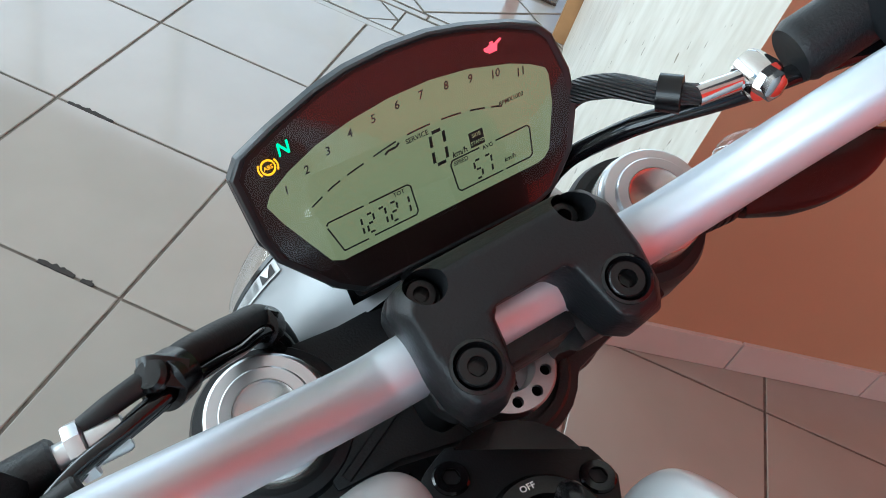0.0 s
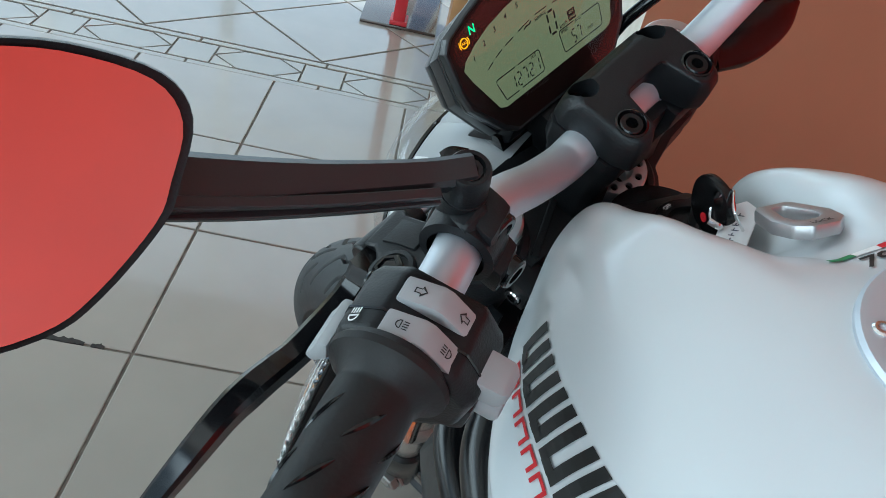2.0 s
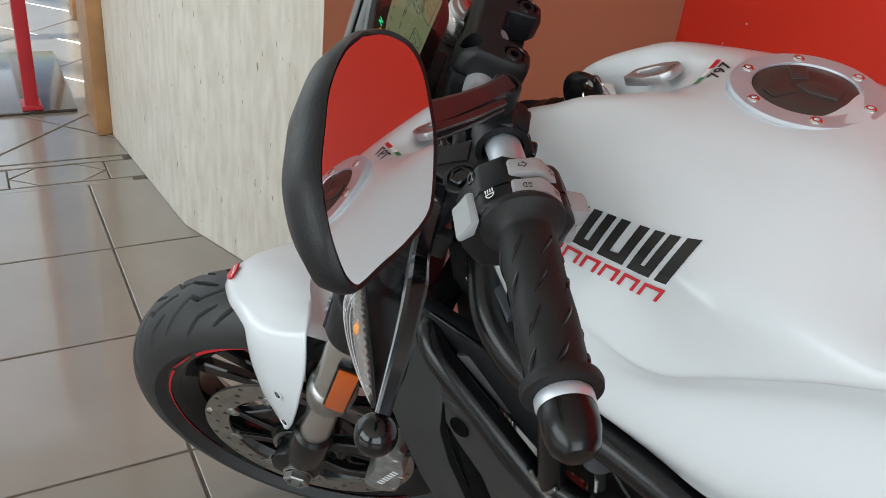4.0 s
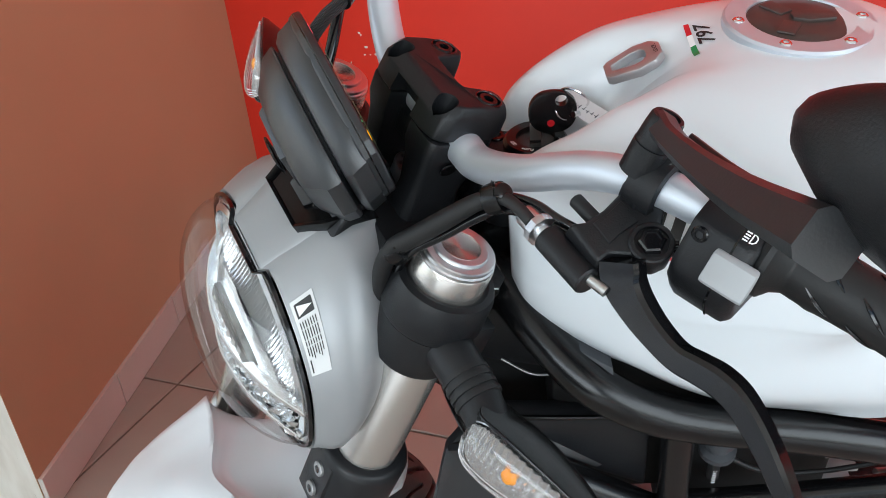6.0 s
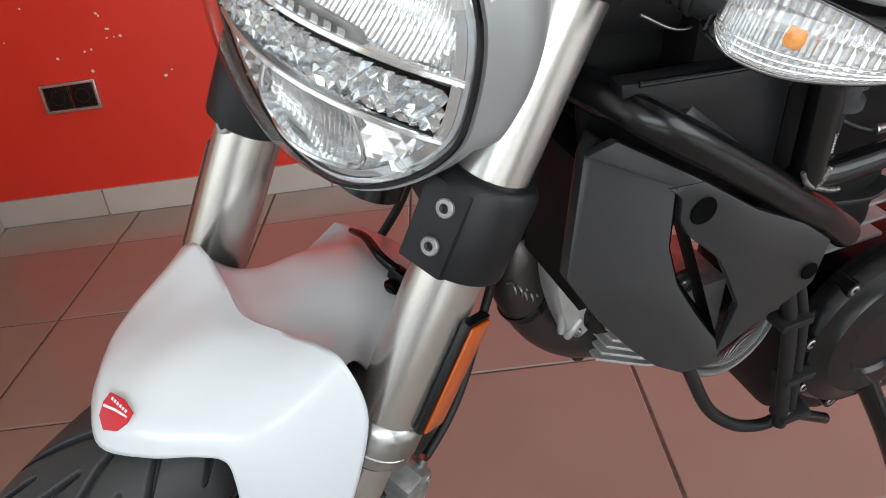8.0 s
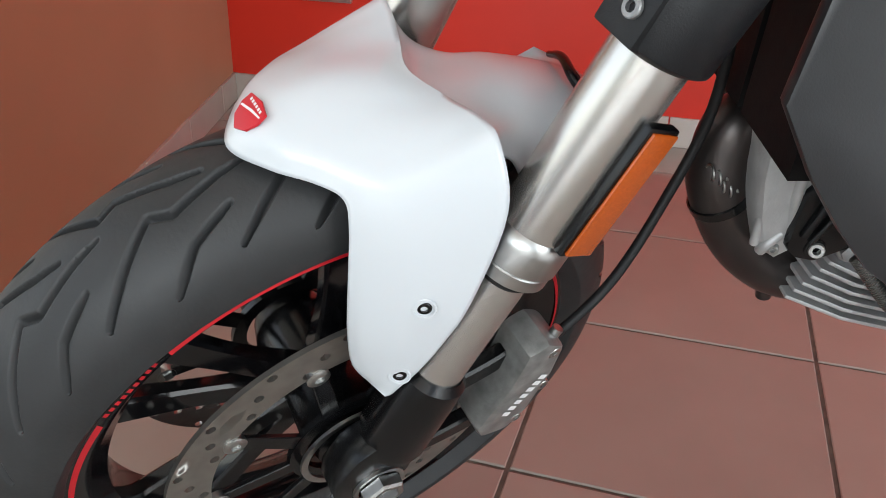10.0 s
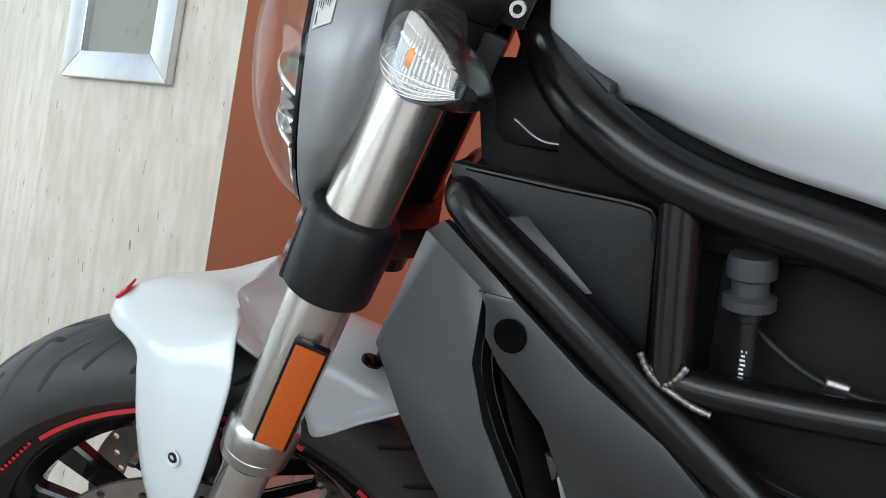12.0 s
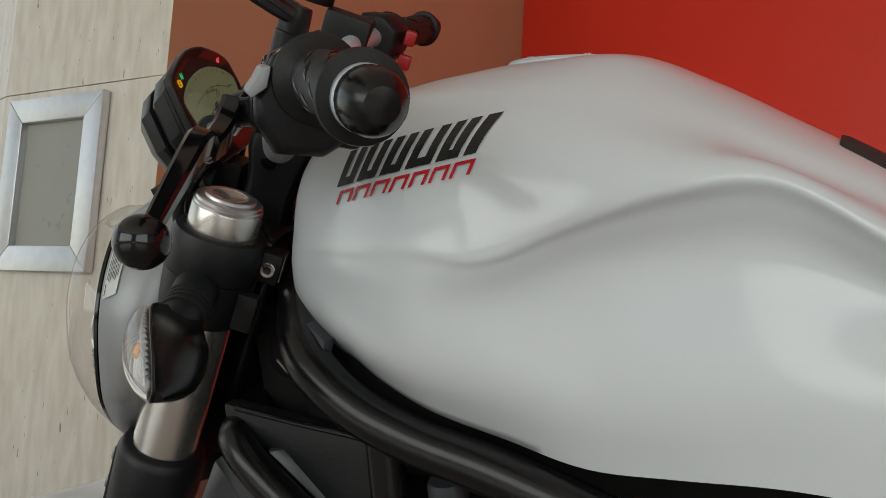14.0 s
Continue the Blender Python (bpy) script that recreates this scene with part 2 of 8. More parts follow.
def mesh_of(name, geo, material, smooth=35, bevel=0.0, segs=2):
    bm = bmesh.new()
    vs = [bm.verts.new(p) for p in geo[0]]
    for f in geo[1]:
        try:
            bm.faces.new([vs[i] for i in f])
        except ValueError:
            pass
    bmesh.ops.remove_doubles(bm, verts=bm.verts, dist=1e-5)
    bmesh.ops.recalc_face_normals(bm, faces=bm.faces)
    if bevel:
        sharp = [e for e in bm.edges if len(e.link_faces) == 2 and e.calc_face_angle(0) > radians(32)]
        bmesh.ops.bevel(bm, geom=sharp, offset=bevel, segments=segs, affect="EDGES", profile=0.6, clamp_overlap=True)
    me = bpy.data.meshes.new(name)
    bm.to_mesh(me)
    bm.free()
    me.materials.append(material)
    if smooth:
        me.shade_smooth()
        me.set_sharp_from_angle(angle=radians(smooth))
    return me


def part(name, geo, material, parent, label="", m=None, smooth=35, bevel=0.0, segs=2):
    """One mesh object under a thing or a part; m: the frame in which its points are given."""
    ob = new(name, mesh_of(name, geo, material, smooth, bevel, segs))
    m = m or Matrix()
    WORLD[ob.name] = m
    if parent:
        ob.parent = parent
        ob.matrix_basis = WORLD[parent.name].inverted() @ m
    else:
        ob.matrix_basis = m
    return tagged(ob, label)


def join(*geos):
    V, F = [], []
    for v, f in geos:
        n = len(V)
        V += list(v)
        F += [tuple(i + n for i in q) for q in f]
    return V, F


def moved(geo, m):
    return [m @ Vector(p) for p in geo[0]], geo[1]


def mirrored(geo):
    return [(-p[0], p[1], p[2]) for p in geo[0]], [tuple(reversed(f)) for f in geo[1]]


def box(x0, x1, y0, y1, z0, z1):
    V = [(x, y, z) for x in (x0, x1) for y in (y0, y1) for z in (z0, z1)]
    return V, [(0, 1, 3, 2), (4, 6, 7, 5), (0, 4, 5, 1), (2, 3, 7, 6), (0, 2, 6, 4), (1, 5, 7, 3)]


def prism(poly, d0, d1, plane="xy"):
    """A polygon given in two axes, pushed from d0 to d1 along the third."""
    put = {"xy": lambda a, b, d: (a, b, d), "xz": lambda a, b, d: (a, d, b), "yz": lambda a, b, d: (d, a, b)}[plane]
    n = len(poly)
    V = [put(a, b, d0) for a, b in poly] + [put(a, b, d1) for a, b in poly]
    F = [tuple(range(n)), tuple(range(2 * n - 1, n - 1, -1))]
    return V, F + [(i, (i + 1) % n, n + (i + 1) % n, n + i) for i in range(n)]


def grid_faces(nu, nv, close_u=False, close_v=False):
    F = []
    for i in range(nu if close_u else nu - 1):
        for j in range(nv if close_v else nv - 1):
            a, b = i * nv + j, ((i + 1) % nu) * nv + j
            c, d = ((i + 1) % nu) * nv + (j + 1) % nv, i * nv + (j + 1) % nv
            F.append((a, b, c, d))
    return F


def loft(loops, caps=True):
    n = len(loops[0])
    V = [tuple(p) for l in loops for p in l]
    F = grid_faces(len(loops), n, False, True)
    if caps:
        F += [tuple(range(n - 1, -1, -1)), tuple(range((len(loops) - 1) * n, len(loops) * n))]
    return V, F


def axis_frame(a, b):
    d = (Vector(b) - Vector(a)).normalized()
    return Matrix.Translation(a) @ d.to_track_quat("Z", "Y").to_matrix().to_4x4()


def lathe(profile, a, b, n=32, caps=True):
    """Rings of (radius, distance from a towards b)."""
    m = axis_frame(a, b)
    loops = [[m @ Vector((r * math.cos(2 * math.pi * k / n), r * math.sin(2 * math.pi * k / n), h)) for k in range(n)] for r, h in profile]
    return loft(loops, caps)


def rod(a, b, r, n=20, r2=None, edge=0.0):
    L = (Vector(b) - Vector(a)).length
    r2 = r if r2 is None else r2
    e = edge
    prof = [(r - e, 0), (r, e), (r2, L - e), (r2 - e, L)] if e else [(r, 0), (r2, L)]
    return lathe(prof, a, b, n)


def spline(pts, k=8):
    """Catmull-Rom through points of any dimension."""
    P = [np.array(p, float) for p in pts]
    if len(P) < 3:
        return [P[0] + (P[1] - P[0]) * t for t in np.linspace(0, 1, k + 1)]
    P = [2 * P[0] - P[1]] + P + [2 * P[-1] - P[-2]]
    out = []
    for i in range(1, len(P) - 2):
        for t in np.linspace(0, 1, k, endpoint=False):
            a, b, c, d = P[i - 1], P[i], P[i + 1], P[i + 2]
            out.append(0.5 * (2 * b + (c - a) * t + (2 * a - 5 * b + 4 * c - d) * t * t + (3 * b - a - 3 * c + d) * t**3))
    return out + [P[-2]]


def tube(pts, r, n=12, k=8, smooth=True):
    """A round tube along points; r: one radius, or one for each point."""
    rs = r if isinstance(r, (list, tuple)) else [r] * len(pts)
    if smooth:
        path = spline([(*p, q) for p, q in zip(pts, rs)], k)
    else:
        path = [np.array((*p, q)) for p, q in zip(pts, rs)]
    path = [(Vector(p[:3]), float(p[3])) for p in path]
    loops, up = [], None
    for i, (p, q) in enumerate(path):
        t = (path[min(i + 1, len(path) - 1)][0] - path[max(i - 1, 0)][0]).normalized()
        if up is None:
            up = t.orthogonal().normalized()
        up = (up - t * up.dot(t)).normalized()
        side = t.cross(up)
        loops.append([p + q * (math.cos(2 * math.pi * j / n) * up + math.sin(2 * math.pi * j / n) * side) for j in range(n)])
    return loft(loops)


def ribbon(pts, w, h, up=(0, 0, 1), k=8):
    """A flat bar along points, w wide and h thick (each may vary by point)."""
    ws = w if isinstance(w, (list, tuple)) else [w] * len(pts)
    hs = h if isinstance(h, (list, tuple)) else [h] * len(pts)
    path = spline([(*p, a, b) for p, a, b in zip(pts, ws, hs)], k)
    loops = []
    for i, p in enumerate(path):
        t = Vector(path[min(i + 1, len(path) - 1)][:3] - path[max(i - 1, 0)][:3]).normalized()
        s = t.cross(Vector(up)).normalized()
        u = s.cross(t)
        c, a, b = Vector(p[:3]), p[3] / 2, p[4] / 2
        e = min(a, b) * 0.35
        loops.append([c + s * x + u * y for x, y in ((a, -b + e), (a, b - e), (a - e, b), (-a + e, b), (-a, b - e), (-a, -b + e), (-a + e, -b), (a - e, -b))])
    return loft(loops)


def ring_poly(outer, inner, d0, d1, put):
    """A flat frame between two outlines of equal count."""
    n = len(outer)
    V = [put(a, b, d0) for a, b in outer] + [put(a, b, d0) for a, b in inner] + [put(a, b, d1) for a, b in outer] + [put(a, b, d1) for a, b in inner]
    F = []
    for i in range(n):
        j = (i + 1) % n
        F += [(i, j, n + j, n + i), (2 * n + j, 2 * n + i, 3 * n + i, 3 * n + j), (j, i, 2 * n + i, 2 * n + j), (n + i, n + j, 3 * n + j, 3 * n + i)]
    return V, F


def words(text, size, m, align="CENTER", lean=0.0):
    """Built-in font turned into a flat mesh."""
    cu = bpy.data.curves.new("words", "FONT")
    cu.body, cu.size, cu.align_x, cu.align_y, cu.shear, cu.resolution_u, cu.offset = text, size, align, "CENTER", lean, 2, size * 0.018
    ob = bpy.data.objects.new("words", cu)
    scene.collection.objects.link(ob)
    me = bpy.data.meshes.new_from_object(ob.evaluated_get(bpy.context.evaluated_depsgraph_get()))
    geo = ([m @ v.co for v in me.vertices], [tuple(p.vertices) for p in me.polygons])
    bpy.data.objects.remove(ob)
    bpy.data.curves.remove(cu)
    bpy.data.meshes.remove(me)
    return geo


def carve(ob, *cutters):
    """Takes the shapes out of a part, both given in the part's own frame."""
    body, tool = bpy.data.objects.new("carved", ob.data), bpy.data.objects.new("cutter", mesh_of("cutter", join(*cutters), ob.data.materials[0], smooth=0))
    for o in (body, tool):
        scene.collection.objects.link(o)
    cut = body.modifiers.new("cut", "BOOLEAN")
    cut.object, cut.operation, cut.solver = tool, "DIFFERENCE", "EXACT"
    me = bpy.data.meshes.new_from_object(body.evaluated_get(bpy.context.evaluated_depsgraph_get()))
    old, used = ob.data, tool.data
    bpy.data.objects.remove(body)
    bpy.data.objects.remove(tool)
    ob.data = me
    bpy.data.meshes.remove(old)
    bpy.data.meshes.remove(used)
    me.shade_smooth()
    me.set_sharp_from_angle(angle=radians(35))
    return ob


def bolt(at, way, r, h=0.006):
    """A socket-head bolt: rim, chamfer and hexagon socket."""
    a = Vector(at)
    d = Vector(way).normalized()
    b = a + d
    return join(lathe([(r, -h), (r, -0.0008), (r - 0.0008, 0), (r * 0.50, 0)], a, b, 20, False), lathe([(r * 0.50, 0), (r * 0.47, -h * 0.8), (0.0001, -h * 0.8)], a, b, 6, False))


def flat_bars(rows, m):
    """Small flat bars, each (x0, x1, y0, y1) in the plane of m."""
    V, F = [], []
    for x0, x1, y0, y1 in rows:
        n = len(V)
        V += [m @ Vector((x, y, 0)) for x, y in ((x0, y0), (x1, y0), (x1, y1), (x0, y1))]
        F.append((n, n + 1, n + 2, n + 3))
    return V, F

# ---------------- the room ----------------
TILE, GAP = 0.40, 0.006
CORNER, EDGE, BEND, END = (2.22, 0.82), (0.787, 0.381), (0.60, 0.87), (0.53, 1.56)


def wall_between(name, a, b, z0, z1, thick, material, label, side=1):
    """A wall with its face on the line a-b, thickness away from the room."""
    a, b = Vector((*a, 0)), Vector((*b, 0))
    n = Vector((-(b - a).y, (b - a).x, 0)).normalized() * side * thick
    poly = [(p.x, p.y) for p in (a, b, b + n, a + n)]
    ob = part(name, prism(poly, z0, z1), material, None, smooth=0)
    return tagged(ob, label, "wall", kind="structure")


floor = part("floor", box(-5.1, 2.6, -5.1, 3.62, -0.1, -0.0025), M["grout"], None, smooth=0)
tagged(floor, "glazed beige floor tiles with dark worn joints", "floor", kind="structure")
wall_between("wall_east", (2.22, -5.1), CORNER, 0, 3.1, 0.2, M["red_wall"], "glossy bright red painted wall with small chips", -1)
wall_between("wall_north", CORNER, EDGE, 0, 3.1, 0.2, M["brown_wall"], "terracotta brown painted wall", -1)
def clad_wall(name, a, b, label):
    """A wall faced with tall stone slabs, fine joints between them."""
    p, q = Vector((*a, 0)), Vector((*b, 0))
    n = Vector(((q - p).y, -(q - p).x, 0)).normalized() * 0.014
    w = wall_between(name, (p + n)[:2], (q + n)[:2], 0, 3.1, 0.186, M["grout"], label, -1)
    for z0, z1 in ((0.002, 1.2610), (1.2628, 2.522), (2.5238, 3.098)):
        part("stone_slab", prism([tuple(v[:2]) for v in (p, q, q + n * 0.96, p + n * 0.96)], z0, z1), M["trav"], w, bevel=0.0012, smooth=0)
    return w


clad_wall("wall_pillar", EDGE, BEND, "cream travertine stone cladding with dark pores")
clad_wall("wall_passage", BEND, END, "cream travertine stone cladding with dark pores")
# south wall, west wall and ceiling are added out of view to close the room
wall_between("wall_south", (-5.0, -5.0), (2.22, -5.0), 0, 0.7, 0.15, M["plaster"], "unseen white plaster wall closing the room", -1)
wall_between("wall_west", (-5.0, 3.6), (-5.0, -5.0), 0, 0.6, 0.15, M["plaster"], "unseen white plaster wall closing the room", -1)
ceiling = part("ceiling", box(-5.1, 2.6, -5.1, 3.62, 3.1, 3.25), M["plaster"], None, smooth=0)
tagged(ceiling, "unseen white plaster ceiling closing the room", "ceiling", kind="structure")


def glazing(name, x0, y0, x1, y1, n, z0, z1):
    """A row of tall windows with aluminium mullions."""
    t = thing(name, "tall glazed shop window with aluminium mullions", "window", kind="structure")
    d = Vector((x1 - x0, y1 - y0, 0))
    u = d.normalized()
    for i in range(n + 1):
        p = Vector((x0, y0, 0)) + d * i / n
        part("mullion", box(p.x - 0.04, p.x + 0.04, p.y - 0.04, p.y + 0.04, z0, z1), M["alu"], t, smooth=0, bevel=0.004)
    for z in (z0, (z0 + z1) / 2, z1):
        a, b = Vector((x0, y0, z)), Vector((x1, y1, z))
        s = Vector((-u.y, u.x, 0)) * 0.03
        poly = [tuple((p + q)[:2]) for p, q in ((a, -s), (b, -s), (b, s), (a, s))]
        part("transom", prism(poly, z - 0.03, z + 0.03), M["alu"], t, smooth=0, bevel=0.003)
    return t


glazing("window_1", -5.0, 3.6, 0.35, 3.6, 5, 0.02, 3.08)
# the west and south glazing is added too, never in view
glazing("window_2", -5.0, -5.0, -5.0, 3.6, 8, 0.6, 3.08)
glazing("window_3", -5.0, -5.0, 2.2, -5.0, 6, 0.7, 3.08)
ground = part("ground", box(-40, 40, -40, 60, -0.16, -0.11), M["pave"], None, smooth=0)
tagged(ground, "sunlit pale paving outside the shop", "ground", kind="structure")

# door frame of dark wood at the end of the stone wall, with the passage behind it
frame_1 = thing("door_1", "open doorway with a varnished brown wooden frame", "door frame", kind="structure")
part("door_jamb", box(0.483, 0.58, 1.565, 1.795, 0, 2.1), M["wood"], frame_1, bevel=0.006)
part("door_jamb", box(0.60, 0.70, 3.0, 3.12, 0, 2.1), M["wood"], frame_1, bevel=0.006)
wall_between("wall_back", (0.62, 1.70), (0.62, 3.62), 0, 3.1, 0.2, M["plaster"], "plain light plaster wall", -1)


def skirting(name, a, b, label, side=1):
    """Tiled skirting along a wall, one object for each tile."""
    a, b = Vector((*a, 0)), Vector((*b, 0))
    L = (b - a).length
    u = (b - a).normalized()
    n = Vector((u.y, -u.x, 0)) * side
    t = thing(name, label, "skirting", kind="structure")
    s = 0.0
    i = 0
    while s < L - 0.02:
        e = min(s + 0.33, L)
        p, q = a + u * (s + 0.002), a + u * (e - 0.002)
        poly = [tuple(v[:2]) for v in (p, q, q + n * 0.010, p + n * 0.010)]
        part("skirting_tile", prism(poly, 0.001, 0.082), M["skirt"], t, bevel=0.0015, smooth=0)
        s = e
        i += 1
    return t


skirting("baseboard_1", (2.22, 0.82), (2.22, -3.2), "beige glazed skirting tiles along the red wall")
skirting("baseboard_2", EDGE, CORNER, "beige glazed skirting tiles along the brown wall")


# small framed window set in the stone pillar
def pillar_window():
    a, b = Vector((*EDGE, 0)), Vector((*BEND, 0))
    u = (b - a).normalized()
    n = Vector((-u.y, u.x, 0))
    m = Matrix(((u.x, 0, n.x, a.x), (u.y, 0, n.y, a.y), (0, 1, 0, 0), (0, 0, 0, 1)))
    t = thing("window_4", "small window of frosted glass in a broad brushed aluminium frame", "window", kind="structure")
    s0, s1, z0, z1, w = 0.158, 0.475, 0.855, 1.24, 0.055
    outer = [(s0, z0), (s1, z0), (s1, z1), (s0, z1)]
    inner = [(s0 + w, z0 + w), (s1 - w, z0 + w), (s1 - w, z1 - w), (s0 + w, z1 - w)]
    for i in range(4):
        j = (i + 1) % 4
        poly = [outer[i], outer[j], inner[j], inner[i]]
        part("window_frame", moved(prism(poly, 0.002, 0.022), m), M["alu"], t, bevel=0.003)
    part("pane", moved(prism(inner, 0.001, 0.006), m), M["frost"], t, smooth=0)
    return t


pillar_window()


def socket():
    t = thing("wall_socket", "double black wall socket in a silver frame on the red wall", "socket")
    c = Vector((2.22, 0.49, 0.357))
    put = lambda a, b, d: (c.x - d, c.y + a, c.z + b)
    rr = lambda w, h: [(w, h), (-w, h), (-w, -h), (w, -h)]
    part("frame", ring_poly(rr(0.078, 0.041), rr(0.069, 0.032), 0.001, 0.012, put), M["alu"], t, bevel=0.002)
    for s in (-0.0345, 0.0345):
        part("insert", moved(box(-0.009, -0.001, s - 0.0325, s + 0.0325, -0.031, 0.031), Matrix.Translation(c)), M["satin"], t, bevel=0.002)
        ring = lathe([(0.021, 0), (0.021, 0.003), (0.018, 0.003), (0.017, -0.004), (0.0005, -0.004)], (c.x - 0.009, c.y + s, c.z), (c.x - 1, c.y + s, c.z), 24, False)
        part("outlet", ring, M["black"], t)
    return t


socket()


def red_stand():
    t = thing("display_stand", "slim red display post on a dark glossy base plate", "stand")
    part("base_plate", box(0.175, 0.455, 1.805, 2.50, 0.0, 0.012), M["plate"], t, "dark brown glossy base plate", bevel=0.004)
    part("post", box(0.292, 0.336, 1.812, 1.872, 0.012, 1.30), M["red_post"], t, "dark red painted post", bevel=0.005)
    part("foot", box(0.282, 0.346, 1.808, 1.890, 0.012, 0.030), M["red_post"], t, bevel=0.004)
    return t


red_stand()

# small paint chips on the red wall round the socket
rng_c = random.Random(5)
red = bpy.data.objects["wall_east"]
for y, z in ((0.357, 0.564), (0.353, 0.558), (0.340, 0.521), (0.328, 0.498), (0.310, 0.500), (0.397, 0.474), (0.417, 0.470), (0.494, 0.461), (0.199, 0.393), (0.219, 0.380), (0.347, 0.498), (0.411, 0.417), (0.62, 0.52), (0.55, 0.60)):
    r, n = rng_c.uniform(0.0022, 0.0048), 7
    ring = [(2.2188, y + r * rng_c.uniform(0.5, 1.3) * math.cos(2 * math.pi * k / n), z + r * rng_c.uniform(0.5, 1.2) * math.sin(2 * math.pi * k / n)) for k in range(n)]
    part("paint_chip", loft([ring, [(2.2200, p[1], p[2]) for p in ring]]), M["plaster"], red, "", smooth=0)

# ---------------- the motorcycle ----------------
# steering frame: x to the rider's right, z up along the fork, origin at the front axle
MS = Matrix(((0.587, -0.8086, -0.0398, 0.5414), (0.7081, 0.5367, -0.4589, -0.2754), (0.3924, 0.2412, 0.8876, 0.2877), (0, 0, 0, 1)))
# body frame: y ahead, z up in the machine's own plane, origin at the head of the steering
MB = Matrix(((0.9127, -0.3554, -0.2018, 0.5378), (0.3449, 0.9347, -0.0862, -0.6127), (0.2192, 0.009, 0.9756, 0.9018), (0, 0, 0, 1)))
bike = thing("motorcycle", "white naked motorcycle with black frame leaning on its stand, bars turned", "motorcycle", Matrix.Translation((0.55, -0.6, 0)))


def S(name, geo, material, parent=None, label="", **k):
    return part(name, geo, material, parent or bike, label, MS, **k)


def B(name, geo, material, parent=None, label="", **k):
    return part(name, geo, material, parent or bike, label, MB, **k)


# --- front wheel
MWH = MS @ Matrix.Translation((0, -0.003, -0.008))


def WS(name, geo, material, parent=None, label="", **k):
    return part(name, geo, material, parent or bike, label, MWH, **k)


def near_line(px, py, line):
    """Distance from each point to a broken line, and how far along it the foot lies (0 to 1)."""
    best, along = np.full(px.shape, 9.0), np.zeros(px.shape)
    for k in range(len(line) - 1):
        (ax, ay), (bx, by) = line[k], line[k + 1]
        dx, dy = bx - ax, by - ay
        t = np.clip(((px - ax) * dx + (py - ay) * dy) / (dx * dx + dy * dy), 0, 1)
        d = np.hypot(px - ax - t * dx, py - ay - t * dy)
        hit = d < best
        best, along = np.where(hit, d, best), np.where(hit, (k + t) / (len(line) - 1), along)
    return best, along


def tyre():
    R, half, n, c = 0.294, 0.061, 1980, 220
    a = math.pi * (np.arange(c + 1) / c - 0.5) * 1.16
    over = np.maximum(np.abs(a) - math.pi / 2, 0)
    x = np.where(over > 0, np.sign(a) * half * (1 - 0.85 * over), half * np.sin(a))
    r = np.where(over > 0, R - 0.054 - 0.052 * over, R - 0.054 * (1 - np.cos(a)))
    th = np.degrees(2 * math.pi * np.arange(n) / n)
    T, A = np.meshgrid(th, a, indexing="ij")
    dig = np.zeros(T.shape)
    zig = [(57.0, 0.04), (53.2, 0.10), (46.2, 0.28), (43.4, 0.17), (37.8, 0.52), (32.0, 0.90)]
    short = [(52.8, 0.45), (46.7, 0.67), (41.5, 1.06)]
    for side, shift in ((-1, 0.0), (1, -5.6)):
        for line, wide in ((zig, 0.0021), (short, 0.0018)):
            for turn in (0, 20, -20):
                lx = [((t + shift + turn) * 0.0049, 0.064 * s) for t, s in line]
                q = ((T - 20 * np.floor(T / 20)) + 40) * 0.0049
                d, u = near_line(q, side * A * 0.064, lx)
                w = wide * (0.45 + 0.55 * np.minimum(1, 6 * np.minimum(u, 1 - u)))
                dig = np.maximum(dig, np.clip((w + 0.0014 - d) / 0.0027, 0, 1))
    rr = r[None, :] - 0.0062 * dig
    V = np.stack([np.broadcast_to(x, rr.shape), rr * np.cos(np.radians(T)), rr * np.sin(np.radians(T))], -1).reshape(-1, 3)
    return [tuple(p) for p in V.tolist()], grid_faces(n, c + 1, True)


wheel = WS("front_wheel", join(lathe([(0.2165, -0.0464), (0.2270, -0.0480), (0.2290, -0.0416), (0.2180, -0.0368), (0.200, -0.0240), (0.196, 0.0), (0.200, 0.0240), (0.2180, 0.0368), (0.2290, 0.0416), (0.2270, 0.0480), (0.2165, 0.0464), (0.205, 0.0368), (0.190, 0.0224), (0.186, 0.0), (0.190, -0.0224), (0.205, -0.0368), (0.2165, -0.0464)], (0, 0, 0), (1, 0, 0), 96, False)), M["gloss"], None, "black cast wheel rim")
WS("tyre", tyre(), M["tyre"], wheel, "black grooved sport tyre", smooth=60)
WS("hub", lathe([(0.02, -0.075), (0.034, -0.073), (0.040, -0.05), (0.036, 0), (0.040, 0.05), (0.034, 0.073), (0.02, 0.075)], (0, 0, 0), (1, 0, 0), 40), M["satin"], wheel)
for i in range(5):
    for s in (-1, 1):
        a = 2 * math.pi * (i / 5) + 0.2
        a2 = a + s * 0.20
        p0 = (0, 0.034 * math.cos(a + s * 0.25), 0.034 * math.sin(a + s * 0.25))
        p1 = (0, 0.19 * math.cos(a2), 0.19 * math.sin(a2))
        mid = (0, 0.11 * math.cos(a + s * 0.19), 0.11 * math.sin(a + s * 0.19))
        WS("spoke", ribbon([p0, mid, p1], [0.030, 0.024, 0.030], [0.020, 0.015, 0.018], up=(1, 0, 0)), M["gloss"], wheel)


def arc_tape(r0, r1, x, a0, a1, n=40):
    V = []
    for i in range(n + 1):
        a = a0 + (a1 - a0) * i / n
        for r, xx in ((r0, x), (r1, x + 0.002)):
            V.append((xx, r * math.cos(a), r * math.sin(a)))
    return V, grid_faces(n + 1, 2)


